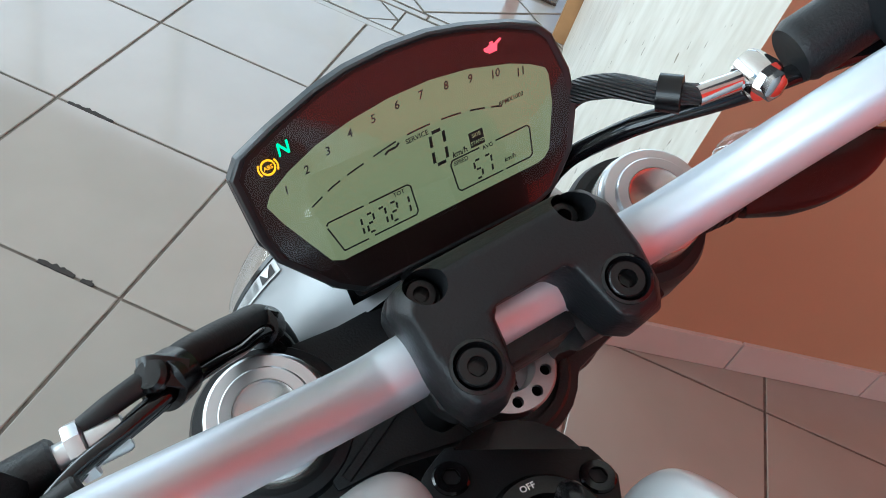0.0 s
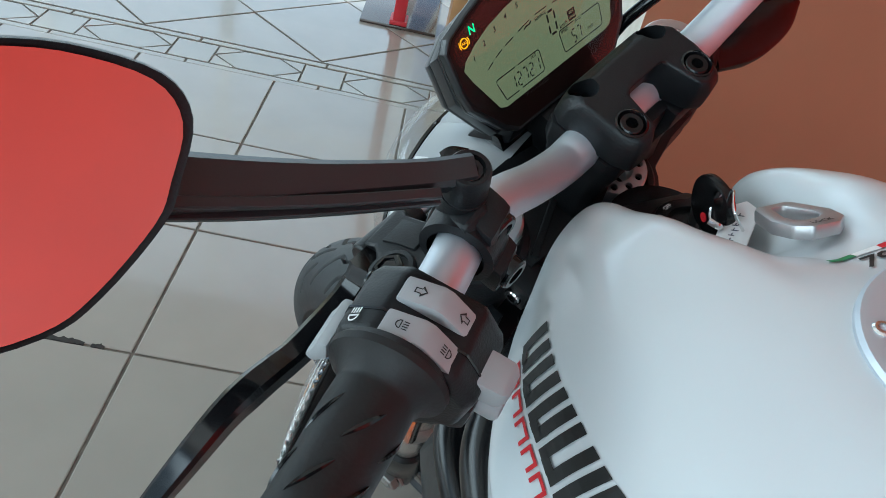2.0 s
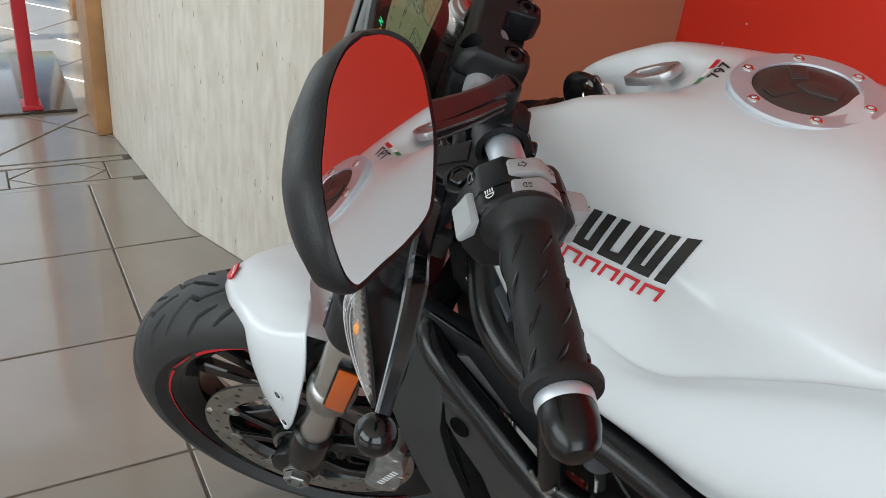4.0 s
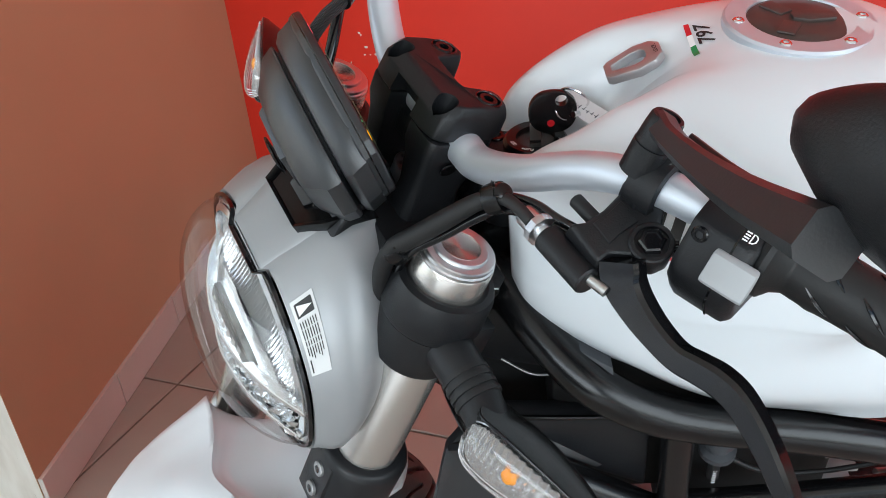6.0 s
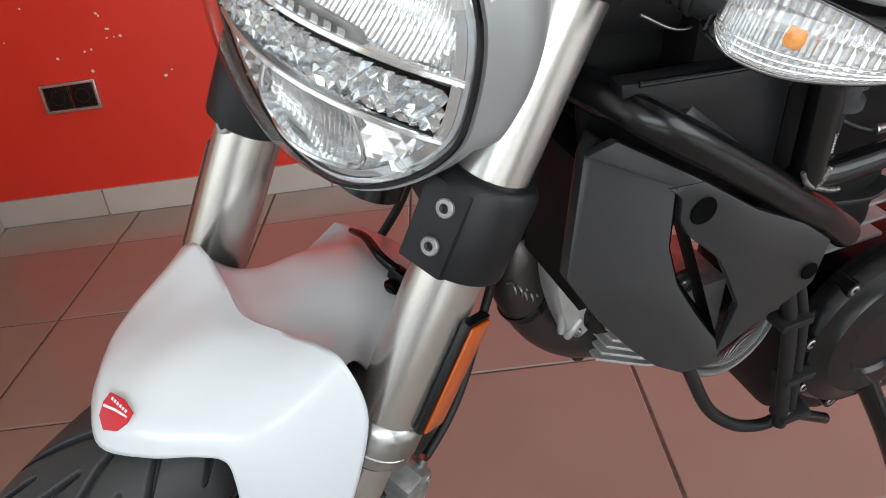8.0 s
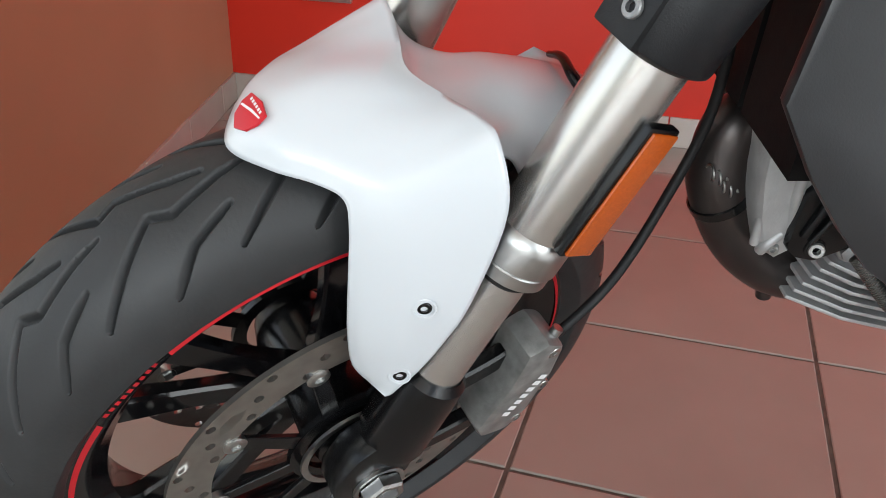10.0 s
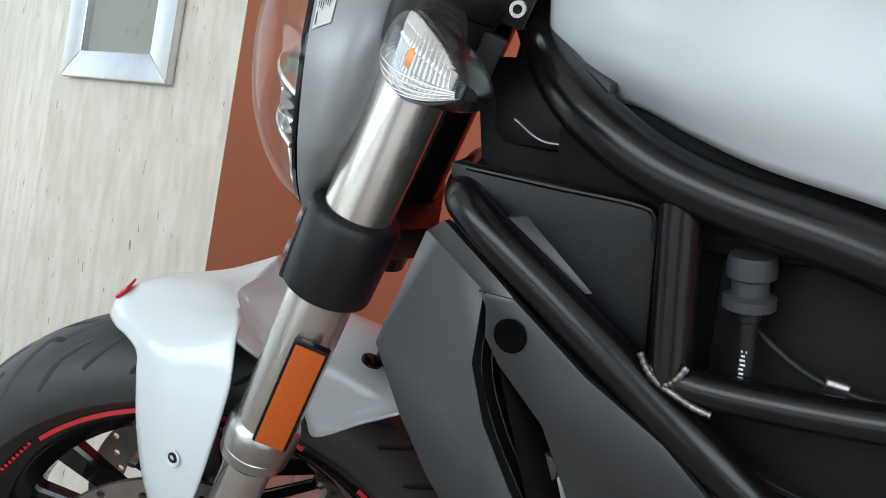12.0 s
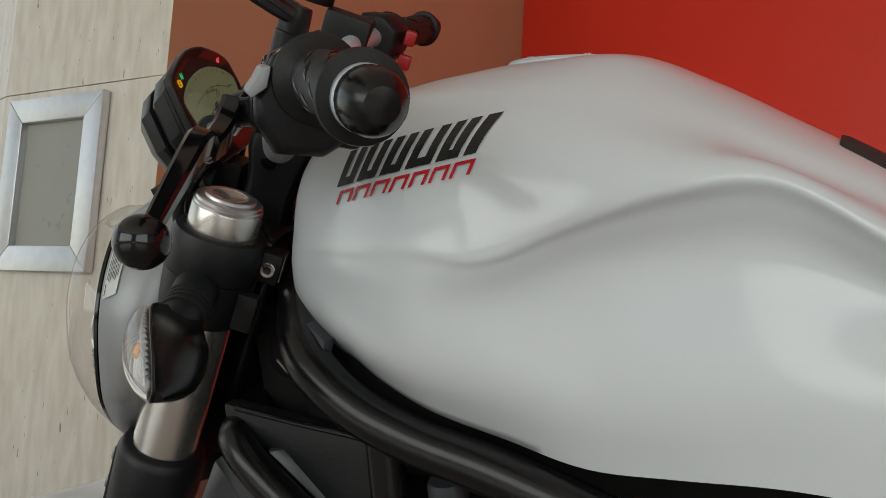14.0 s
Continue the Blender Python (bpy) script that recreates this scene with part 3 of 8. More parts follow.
for x, sg in ((-0.0492, 1), (0.0492, -1)):
    for a0, a1 in ((0.56, 1.75), (2.05, 3.25), (3.75, 4.95), (-0.95, 0.22)):
        WS("rim_stripe", arc_tape(0.2205, 0.2255, x, a0, a1), M["redink"], wheel, "thin red rim tape", smooth=0)
    WS("rim_mark", flat_bars([(-0.030 + k * 0.0065, -0.030 + k * 0.0065 + 0.004, -0.0017, 0.0017) for k in range(9)], Matrix.Translation((x * 1.001, 0.2230 * math.cos(0.40), 0.2230 * math.sin(0.40))) @ Matrix(((0, 0, -sg, 0), (-math.sin(0.40), math.cos(0.40), 0, 0), (math.cos(0.40), math.sin(0.40), 0, 0), (0, 0, 0, 1)))), M["redink"], wheel, "red lettering on the rim as plain bars", smooth=0)


def brake_disc(x):
    """A drilled floating disc: ring with round holes, carrier arms and bobbins."""
    r0, r1, th = 0.124, 0.160, 0.0022
    rows, cols = 3, 48
    geos = []
    for i in range(cols):
        for j in range(rows):
            a0, a1 = 2 * math.pi * i / cols, 2 * math.pi * (i + 1) / cols
            ra, rb = r0 + (r1 - r0) * j / rows, r0 + (r1 - r0) * (j + 1) / rows
            cell = []
            for t in range(4):
                cell += [(ra + (rb - ra) * s, a) for s, a in ([(0, a0 + (a1 - a0) * k / 2) for k in range(2)], [(k / 2, a1) for k in range(2)], [(1, a1 - (a1 - a0) * k / 2) for k in range(2)], [(1 - k / 2, a0) for k in range(2)])[t]]
            P = [(r * math.cos(a), r * math.sin(a)) for r, a in cell]
            if (i + 2 * j) % 3 == 0:
                cr, ca = (ra + rb) / 2, (a0 + a1) / 2
                cx, cy = cr * math.cos(ca), cr * math.sin(ca)
                inner = [(cx + 0.0042 * (p - cx) / math.hypot(p - cx, q - cy), cy + 0.0042 * (q - cy) / math.hypot(p - cx, q - cy)) for p, q in P]
                geos.append(ring_poly(P, inner, -th, th, lambda a, b, d: (x + d, a, b)))
            else:
                geos.append(prism(P, x - th, x + th, "yz"))
    return join(*geos)


for x, sd in ((-0.066, -1), (0.066, 1)):
    disc = WS("brake_disc", brake_disc(x), M["disc"], wheel, "drilled steel brake disc", smooth=20)
    WS("disc_carrier", join(lathe([(0.045, -0.003), (0.058, -0.003), (0.058, 0.003), (0.045, 0.003), (0.045, -0.003)], (x, 0, 0), (x + 1, 0, 0), 40, False)), M["satin"], disc)
    for i in range(9):
        a = 2 * math.pi * i / 9 + 0.1
        WS("carrier_arm", ribbon([(x, 0.054 * math.cos(a), 0.054 * math.sin(a)), (x, 0.116 * math.cos(a + 0.1), 0.116 * math.sin(a + 0.1))], [0.016, 0.013], 0.005, up=(1, 0, 0), k=3), M["satin"], disc)
        c = (x + sd * 0.001, 0.121 * math.cos(a + 0.1), 0.121 * math.sin(a + 0.1))
        WS("bobbin", lathe([(0.0085, -0.004), (0.0095, 0.003), (0.007, 0.0045), (0.004, 0.0045), (0.004, 0.002), (0.0003, 0.002)], c, (c[0] + sd, c[1], c[2]), 18, False), M["steel"], disc)
WS("sensor_ring", lathe([(0.046, 0), (0.052, 0), (0.052, 0.003), (0.046, 0.003), (0.046, 0)], (-0.076, 0, 0), (-1, 0, 0), 36, False), M["steel"], wheel)
WS("axle", rod((-0.121, 0, 0.0), (0.121, 0, 0.0), 0.011), M["steel"], wheel)
WS("axle_nut", join(lathe([(0.0195, 0), (0.0195, 0.009), (0.017, 0.011), (0.013, 0.011), (0.012, 0.003), (0.0003, 0.003)], (-0.120, 0, 0), (-1, 0, 0), 6, False), lathe([(0.023, -0.004), (0.023, 0.001), (0.019, 0.001)], (-0.118, 0, 0), (-1, 0, 0), 28, False)), M["steel"], wheel, "hexagonal steel axle nut")

# --- fork legs
FX, FY = 0.100, -0.002
for sg in (-1, 1):
    x = sg * FX
    leg = S("fork_leg", lathe([(0.0250, 0.252), (0.0262, 0.262), (0.0262, 0.664), (0.0250, 0.666)], (x, FY, 0), (x, FY, 1), 40), M["fork"], None, "silver fork tube")
    S("fork_collar", lathe([(0.022, 0.232), (0.0295, 0.234), (0.0295, 0.243), (0.0285, 0.244), (0.0310, 0.246), (0.0310, 0.262), (0.0295, 0.268), (0.026, 0.272)], (x, FY, 0), (x, FY, 1), 40), M["steel"], leg)
    S("dust_seal", lathe([(0.0218, 0.226), (0.0235, 0.228), (0.0235, 0.234)], (x, FY, 0), (x, FY, 1), 32), M["rubber"], leg)
    S("inner_tube", rod((x, FY, 0.08), (x, FY, 0.236), 0.0212, 36), M["fork"], leg, "polished inner fork tube")
    foot = S("fork_foot", join(lathe([(0.016, 0.026), (0.026, 0.030), (0.0295, 0.042), (0.0285, 0.105), (0.0275, 0.118), (0.0225, 0.124)], (x, FY, 0), (x, FY, 1), 36)), M["satin"], leg, "black cast fork foot")
    S("axle_clamp", prism([(0.034, -0.020), (0.040, 0.0), (0.036, 0.030), (0.02, 0.05), (-0.028, 0.045), (-0.030, 0.0), (-0.02, -0.026), (0.01, -0.030)], x - 0.016, x + 0.016, "yz"), M["satin"], foot, bevel=0.004)
    S("caliper_arm", join(ribbon([(x + 0.012 * -sg, -0.02, 0.06), (x + 0.014 * -sg, -0.07, 0.085), (x + 0.016 * -sg, -0.115, 0.115)], [0.028, 0.022, 0.024], 0.014, up=(1, 0, 0)), ribbon([(x + 0.012 * -sg, -0.02, 0.0), (x + 0.014 * -sg, -0.07, -0.008), (x + 0.016 * -sg, -0.13, 0.02)], [0.028, 0.02, 0.022], 0.014, up=(1, 0, 0))), M["satin"], foot)
    cal = S("brake_caliper", prism([(-0.093, 0.032), (-0.106, 0.018), (-0.134, 0.024), (-0.142, 0.050), (-0.136, 0.105), (-0.124, 0.142), (-0.103, 0.146), (-0.088, 0.132), (-0.096, 0.090)], x - 0.014 if sg < 0 else x - 0.030, x + 0.030 if sg < 0 else x + 0.014, "yz"), M["cast_d"], foot, "dark cast radial brake caliper", bevel=0.006)
    S("caliper_script", flat_bars([(-0.030 + k * 0.0085, -0.030 + k * 0.0085 + 0.0055, -0.0045, 0.0045) for k in range(7)], Matrix.Translation((x + sg * 0.0148, -0.119, 0.080)) @ Matrix(((0, 0, sg, 0), (-0.2, 0.98, 0, 0), (0.98, 0.2, 0, 0), (0, 0, 0, 1)))), M["whiteink"], cal, "pale script as plain bars", smooth=0)
    for zz, yy in ((0.042, -0.134), (0.134, -0.116), (0.088, -0.136)):
        S("caliper_bolt", bolt((x + sg * 0.0145, yy, zz), (sg, 0, 0), 0.0062), M["steel"], cal)
    S("brake_hose", tube([(x + 0.004, -0.118, 0.122), (x - sg * 0.004, -0.140, 0.152), (x - sg * 0.012, -0.168, 0.195), (x - sg * 0.030, -0.190, 0.26), (x - sg * 0.045, -0.185, 0.35), (x - sg * 0.055, -0.12, 0.45), (x - sg * 0.06, -0.07, 0.50)], 0.0045), M["rubber"], leg)
    S("hose_banjo", join(lathe([(0.009, -0.006), (0.009, 0.006)], (x, -0.118, 0.124), (x + sg, -0.118, 0.124), 20), rod((x, -0.118, 0.124), (x, -0.120, 0.150), 0.005, 14)), M["steel"], cal)
    refl = S("reflector", box(x + sg * 0.026, x + sg * 0.034, -0.025, 0.004, 0.272, 0.374), M["satin"], leg, "amber side reflector in a black holder", bevel=0.002)
    S("reflector_face", box(x + sg * 0.034, x + sg * 0.0365, -0.0225, 0.0015, 0.2745, 0.3715), M["amber"], refl, bevel=0.001)
    cap = S("fork_cap", lathe([(0.0262, 0.6605), (0.0270, 0.6625), (0.0270, 0.6890), (0.0264, 0.6900)], (x, FY, 0), (x, FY, 1), 44), M["fork"], leg, "machined silver fork cap")
    S("cap_top", lathe([(0.0262, 0.6885), (0.0262, 0.6920), (0.0252, 0.6930), (0.0252, 0.6953), (0.0242, 0.6961), (0.0196, 0.6963), (0.0192, 0.6981), (0.0186, 0.6987), (0.0140, 0.6987), (0.0134, 0.6969), (0.0003, 0.6965)], (x, FY, 0), (x, FY, 1), 44), M["alu"], cap, "stepped bright cap top", smooth=25)
    S("cap_dish", lathe([(0.0150, -0.0008), (0.0135, 0.0012), (0.0120, 0.0002), (0.0003, -0.0010)], (x, FY, 0.6975), (x, FY, 1.0), 36, False), M["fork"], cap)

# --- yokes
def yoke_poly(r, n=10, back=-0.062, front=0.020, waist=0.055):
    pts = []
    for k in range(n + 1):
        a = -math.pi / 2 - 0.3 + (math.pi + 0.9) * k / n
        pts.append((FX + r * math.cos(a), FY + r * math.sin(a)))
    pts += [(waist, front), (-waist, front)]
    for k in range(n + 1):
        a = math.pi / 2 - 0.6 + (math.pi + 0.9) * k / n
        pts.append((-FX + r * math.cos(a), FY + r * math.sin(a)))
    if back < -0.067:
        # round boss behind the bars, about the steering stem
        return pts + [(-0.090, -0.041), (-0.060, -0.043)] + [(0.036 * math.cos(a), -0.033 + 0.035 * math.sin(a)) for a in [math.pi * (1.16 + 0.68 * k / 9) for k in range(10)]] + [(0.060, -0.043), (0.090, -0.041)]
    return pts + [(-waist, back), (waist, back)]


low = S("lower_yoke", join(prism(yoke_poly(0.036, back=-0.066, front=0.010), 0.440, 0.470)), M["black"], None, "matt black lower fork clamp", bevel=0.004)
for sg in (-1, 1):
    S("clamp_ear", join(prism([(sg * 0.070, 0.0), (sg * 0.078, 0.034), (sg * 0.112, 0.034), (sg * 0.124, 0.005)], 0.406, 0.468) if sg < 0 else prism([(0.076, 0.0), (0.082, 0.018), (0.110, 0.018), (0.122, 0.004)], 0.406, 0.440), lathe([(0.0275, 0.404), (0.0355, 0.408), (0.0365, 0.468), (0.033, 0.4755), (0.0268, 0.477)], (sg * FX, FY, 0), (sg * FX, FY, 1), 40, False)), M["black"], low, bevel=0.0025)
    for z in (0.453, 0.425):
        S("clamp_bolt", bolt((sg * 0.0985, 0.037 if sg < 0 else 0.030, z if sg < 0 else z - 0.018), (0, 1, 0), 0.0066), M["cast"], low)
top = S("upper_yoke", prism(yoke_poly(0.035, back=-0.075, front=0.024), 0.641, 0.668), M["black"], None, "matt black upper fork clamp", bevel=0.004)
for sg in (-1, 1):
    S("clamp_ring", lathe([(0.0268, 0.637), (0.0362, 0.6375), (0.0372, 0.6395), (0.0366, 0.664), (0.0345, 0.6700), (0.0300, 0.6712), (0.0268, 0.6700)], (sg * FX, FY, 0), (sg * FX, FY, 1), 44, False), M["black"], top)
    if sg < 0:
        S("clamp_lug", box(sg * 0.094 - 0.011, sg * 0.094 + 0.011, -0.053, -0.026, 0.6400, 0.6650), M["black"], top, bevel=0.0025)
        S("lug_slit", box(sg * 0.094 - 0.002, sg * 0.094 + 0.0112, -0.0538, -0.0531, 0.641, 0.664), M["steel"], top)
        S("clamp_bolt", bolt((sg * 0.1085, -0.0440, 0.6525), (sg, 0, 0), 0.0062), M["chrome"], top)
    S("indicator_collar", lathe([(0.0268, 0.598), (0.0318, 0.599), (0.0335, 0.606), (0.0350, 0.622), (0.0356, 0.6365), (0.0268, 0.638)], (sg * FX, FY, 0), (sg * FX, FY, 1), 40, False), M["black"], top)
    if sg < 0:
        S("stop_tab", box(sg * 0.118 - 0.006, sg * 0.118 + 0.006, -0.046, -0.030, 0.604, 0.634), M["black"], top, bevel=0.002)
    S("yoke_rib", ribbon([(sg * 0.040, -0.018, 0.6695), (sg * 0.062, -0.028, 0.6690), (sg * 0.084, -0.038, 0.6685)], 0.005, 0.004, up=(0, 0, 1), k=3), M["black"], top)
nut = S("stem_nut", lathe([(0.0222, -0.012), (0.0222, 0.0045), (0.0212, 0.0060), (0.0122, 0.0060), (0.0112, 0.0035), (0.0104, -0.004), (0.0003, -0.004)], (0, -0.033, 0.676), (0, -0.033, 1), 44), M["alu"], top, "drilled alloy steering stem nut")
carve(nut, *[rod((0.0166 * math.cos(a), -0.033 + 0.0166 * math.sin(a), 0.678), (0.0166 * math.cos(a), -0.033 + 0.0166 * math.sin(a), 0.70), 0.0026, 12) for a in [2 * math.pi * k / 10 for k in range(10)]])
# black plugs in the drilled holes and a black bar paint their shade
for k in range(10):
    a = 2 * math.pi * k / 10
    S("nut_hole", rod((0.0166 * math.cos(a), -0.033 + 0.0166 * math.sin(a), 0.6765), (0.0166 * math.cos(a), -0.033 + 0.0166 * math.sin(a), 0.6785), 0.0025, 12), M["hole_shade"], nut)
S("nut_slot", box(-0.0009, 0.0009, -0.0442, -0.0218, 0.6723, 0.6730), M["hole_shade"], nut)
S("nut_collar", lathe([(0.0255, 0.664), (0.0310, 0.665), (0.0310, 0.6705), (0.0295, 0.672), (0.0255, 0.672)], (0, -0.033, 0), (0, -0.033, 1), 40, False), M["black"], top)
S("stem", rod((0, -0.033, 0.40), (0, -0.033, 0.665), 0.026, 28), M["satin"], top)

# --- bar clamp: a cover with a notch over the bar, and the split lower half on its two posts
def clamp_outline(grow, front, notch):
    """Half of the outline is drawn and mirrored: front edge, side, rear arm, notch."""
    h = [(0.030, front), (0.0405 + grow, front - 0.003), (0.0450 + grow, front - 0.010), (0.0455 + grow, -0.028), (0.0435 + grow, -0.043), (0.0395 + grow, -0.0505 - grow), (0.0290, -0.0520 - grow), (0.0225 - notch * 0.4, -0.0480), (0.0195 - notch, -0.0340), (0.0180 - notch, -0.0245), (0.0140 - notch, -0.0195)]
    return [(-x, y) for x, y in h[::-1]] + h


def clamp_body():
    hz = lambda y: 0.7668 - (0.22 * (y + 0.012) if y > -0.012 else 0.05 * (-0.012 - y))
    lo = [(x, y, 0.7400) for x, y in clamp_outline(0.0012, 0.0085, 0.0040)]
    mi = [(x, y, 0.7560) for x, y in clamp_outline(0.0012, 0.0055, 0.0030)]
    up = [(x, y, hz(y) - 0.0045) for x, y in clamp_outline(0.0, 0.0025, 0.0012)]
    hi = [(x * 0.935, (y + 0.024) * 0.93 - 0.024 - (0.003 if abs(x) < 0.016 and y < -0.015 else 0), hz(y)) for x, y in clamp_outline(0.0, 0.0, -0.0012)]
    return loft([lo, mi, up, hi])


clampo = S("bar_clamp", clamp_body(), M["black"], None, "matt black handlebar clamp cover with a notch", bevel=0.0022, segs=3)
carve(clampo, *[rod((sg * 0.0318, -0.0372, 0.7610), (sg * 0.0318, -0.0372, 0.80), 0.0098, 28) for sg in (-1, 1)],
      *[rod((sg * 0.0320, -0.0020, 0.7440), (sg * 0.0320, -0.0060, 0.80), 0.0078, 24) for sg in (-1, 1)],
      box(-0.0150, 0.0150, -0.0050, 0.030, 0.730, 0.7545))
S("clamp_base", join(*[loft([[(sg * x, y, z) for x, y in ((a, -0.0470 + c), (b - 0.005, -0.0470 + c), (b, -0.040 + c), (b, 0.002 - c), (b - 0.005, 0.0065 - c), (a, 0.0065 - c))] for a, b, c, z in ((0.0180, 0.0440, 0.004, 0.660), (0.0190, 0.0420, 0.006, 0.690), (0.0170, 0.0440, 0.003, 0.712), (0.0150, 0.0462, 0.0, 0.724), (0.0150, 0.0462, 0.0, 0.7385))]) for sg in (-1, 1)], loft([[(x, y, z) for x, y in ((-0.0160, -0.0400), (0.0160, -0.0400), (0.0160, -0.006), (-0.0160, -0.006))] for z in (0.708, 0.7245)]), loft([[(x, y, z) for x, y in ((-0.0160, -0.0400), (0.0160, -0.0400), (0.0160, -0.0290), (-0.0160, -0.0290))] for z in (0.716, 0.7400)])), M["black"], clampo, "matt black lower half of the bar clamp", bevel=0.0022)
for sg in (-1, 1):
    S("bolt_seat", lathe([(0.0097, 0.0), (0.0097, 0.0042), (0.0085, 0.0046), (0.0076, 0.0030), (0.0076, 0.0)], (sg * 0.0318, -0.0372, 0.7612), (sg * 0.0318, -0.0372, 1), 32, False), M["gloss"], clampo)
    S("clamp_bolt", bolt((sg * 0.0318, -0.0372, 0.7655), (0, 0, 1), 0.0072, 0.005), M["satin"], clampo)
    S("front_bolt", bolt((sg * 0.0320, -0.0023, 0.7500), (0, -0.07, 1), 0.0062, 0.006), M["satin"], clampo)
    S("post_plug", rod((sg * 0.0462, -0.014, 0.7180), (sg * 0.0480, -0.014, 0.7175), 0.0062, 20, edge=0.0006), M["satin"], clampo)

# --- handlebar
half = [(0, -0.0205, 0.7355), (0.045, -0.0208, 0.7355), (0.066, -0.0213, 0.7375), (0.098, -0.0230, 0.7565), (0.135, -0.0265, 0.7885), (0.162, -0.0300, 0.8065), (0.195, -0.042, 0.817), (0.25, -0.060, 0.8245), (0.340, -0.089, 0.8365)]
path = [(-x, y, z) for x, y, z in half[::-1]] + half[1:]
hb = S("handlebar", tube(path, [0.0110] * 3 + [0.0112, 0.0115, 0.0118, 0.0122, 0.0127, 0.0130, 0.0127, 0.0122, 0.0118, 0.0115, 0.0112] + [0.0110] * 3, 24, 10), M["bar"], None, "silver tapered handlebar")
GD = Vector((-0.149, -0.047, 0.0200)).normalized()
G0 = Vector((-0.238, -0.0558, 0.8225))


def grip_geo(gd, g0):
    prof = [(0.0125, 0.002), (0.0225, 0.003), (0.0255, 0.007), (0.0250, 0.010), (0.0195, 0.014), (0.0172, 0.018)]
    for k in range(60):
        prof.append((0.0166 + 0.0003 * math.sin(k * 0.2), 0.019 + k * 0.00153))
    prof += [(0.0172, 0.112), (0.0205, 0.114), (0.0212, 0.117), (0.0205, 0.120), (0.0150, 0.121)]
    return lathe(prof, g0, g0 + gd, 36, False)


for sg in (-1, 1):
    gd = Vector((GD.x * -sg, GD.y, GD.z))
    g0 = Vector((G0.x * -sg, G0.y, G0.z))
    grip = S("grip", grip_geo(gd, g0), M["rubber"], hb, "black rubber grip with slanted grooves")
    fr = axis_frame(g0, g0 + gd)
    for row in range(4):
        for col in range(6):
            a0 = col * math.pi / 3 + row * 0.5
            pts = []
            for t in range(5):
                a, h = a0 + 0.16 * t, 0.028 + row * 0.024 + 0.0040 * t
                pts.append(fr @ Vector((0.0165 * math.cos(a), 0.0165 * math.sin(a), h)))
            S("grip_groove", tube(pts, [0.0003, 0.0011, 0.0013, 0.0011, 0.0003], 6, 2), M["gloss"], grip)
    S("bar_end_ring", lathe([(0.0145, 0.121), (0.0150, 0.122), (0.0150, 0.1265), (0.0140, 0.128)], g0, g0 + gd, 28), M["bar"], grip, "silver ring")
    S("bar_end", lathe([(0.0138, 0.127), (0.0148, 0.130), (0.0145, 0.140), (0.0120, 0.149), (0.0075, 0.1535), (0.0003, 0.1545)], g0, g0 + gd, 28), M["satin"], grip, "black bar-end weight")

# --- left switch box
# local axes of the box: inwards along the bar, rearwards and up
inw = -GD
rear = Vector((0, -1, 0))
rear = (rear - inw * rear.dot(inw)).normalized()
upw = rear.cross(inw) * -1
if upw.z < 0:
    upw = -upw
MW = Matrix(((inw.x, rear.x, upw.x, G0.x), (inw.y, rear.y, upw.y, G0.y), (inw.z, rear.z, upw.z, G0.z), (0, 0, 0, 1))) @ Matrix.Translation((0.0063, 0.0050, -0.0010))


sw_loops = []
for a, k in ((-0.012, 0.88), (-0.008, 1.0), (0.020, 1.0), (0.026, 0.92)):
    sw_loops.append([MW @ Vector((a, b * k, -0.006 + c * k)) for b, c in ((-0.034, -0.014), (-0.030, -0.026), (-0.014, -0.040), (0.012, -0.034), (0.028, -0.016), (0.030, 0.008), (0.018, 0.022), (-0.018, 0.023), (-0.031, 0.012))])
swb = S("switch_box", loft(sw_loops), M["black"], hb, "black left switch box with light grey buttons", bevel=0.003)
S("box_joint", loft([[MW @ Vector((a, b * 1.012, -0.006 + c * 1.012)) for b, c in ((-0.034, -0.014), (-0.030, -0.026), (-0.014, -0.040), (0.012, -0.034), (0.028, -0.016), (0.030, 0.008), (0.018, 0.022), (-0.018, 0.023), (-0.031, 0.012))] for a in (0.0005, 0.0016)]), M["gloss"], swb)
S("box_screw", bolt(MW @ Vector((0.0185, -0.0325, 0.000)), rear * -1, 0.0045, 0.003), M["gloss"], swb)
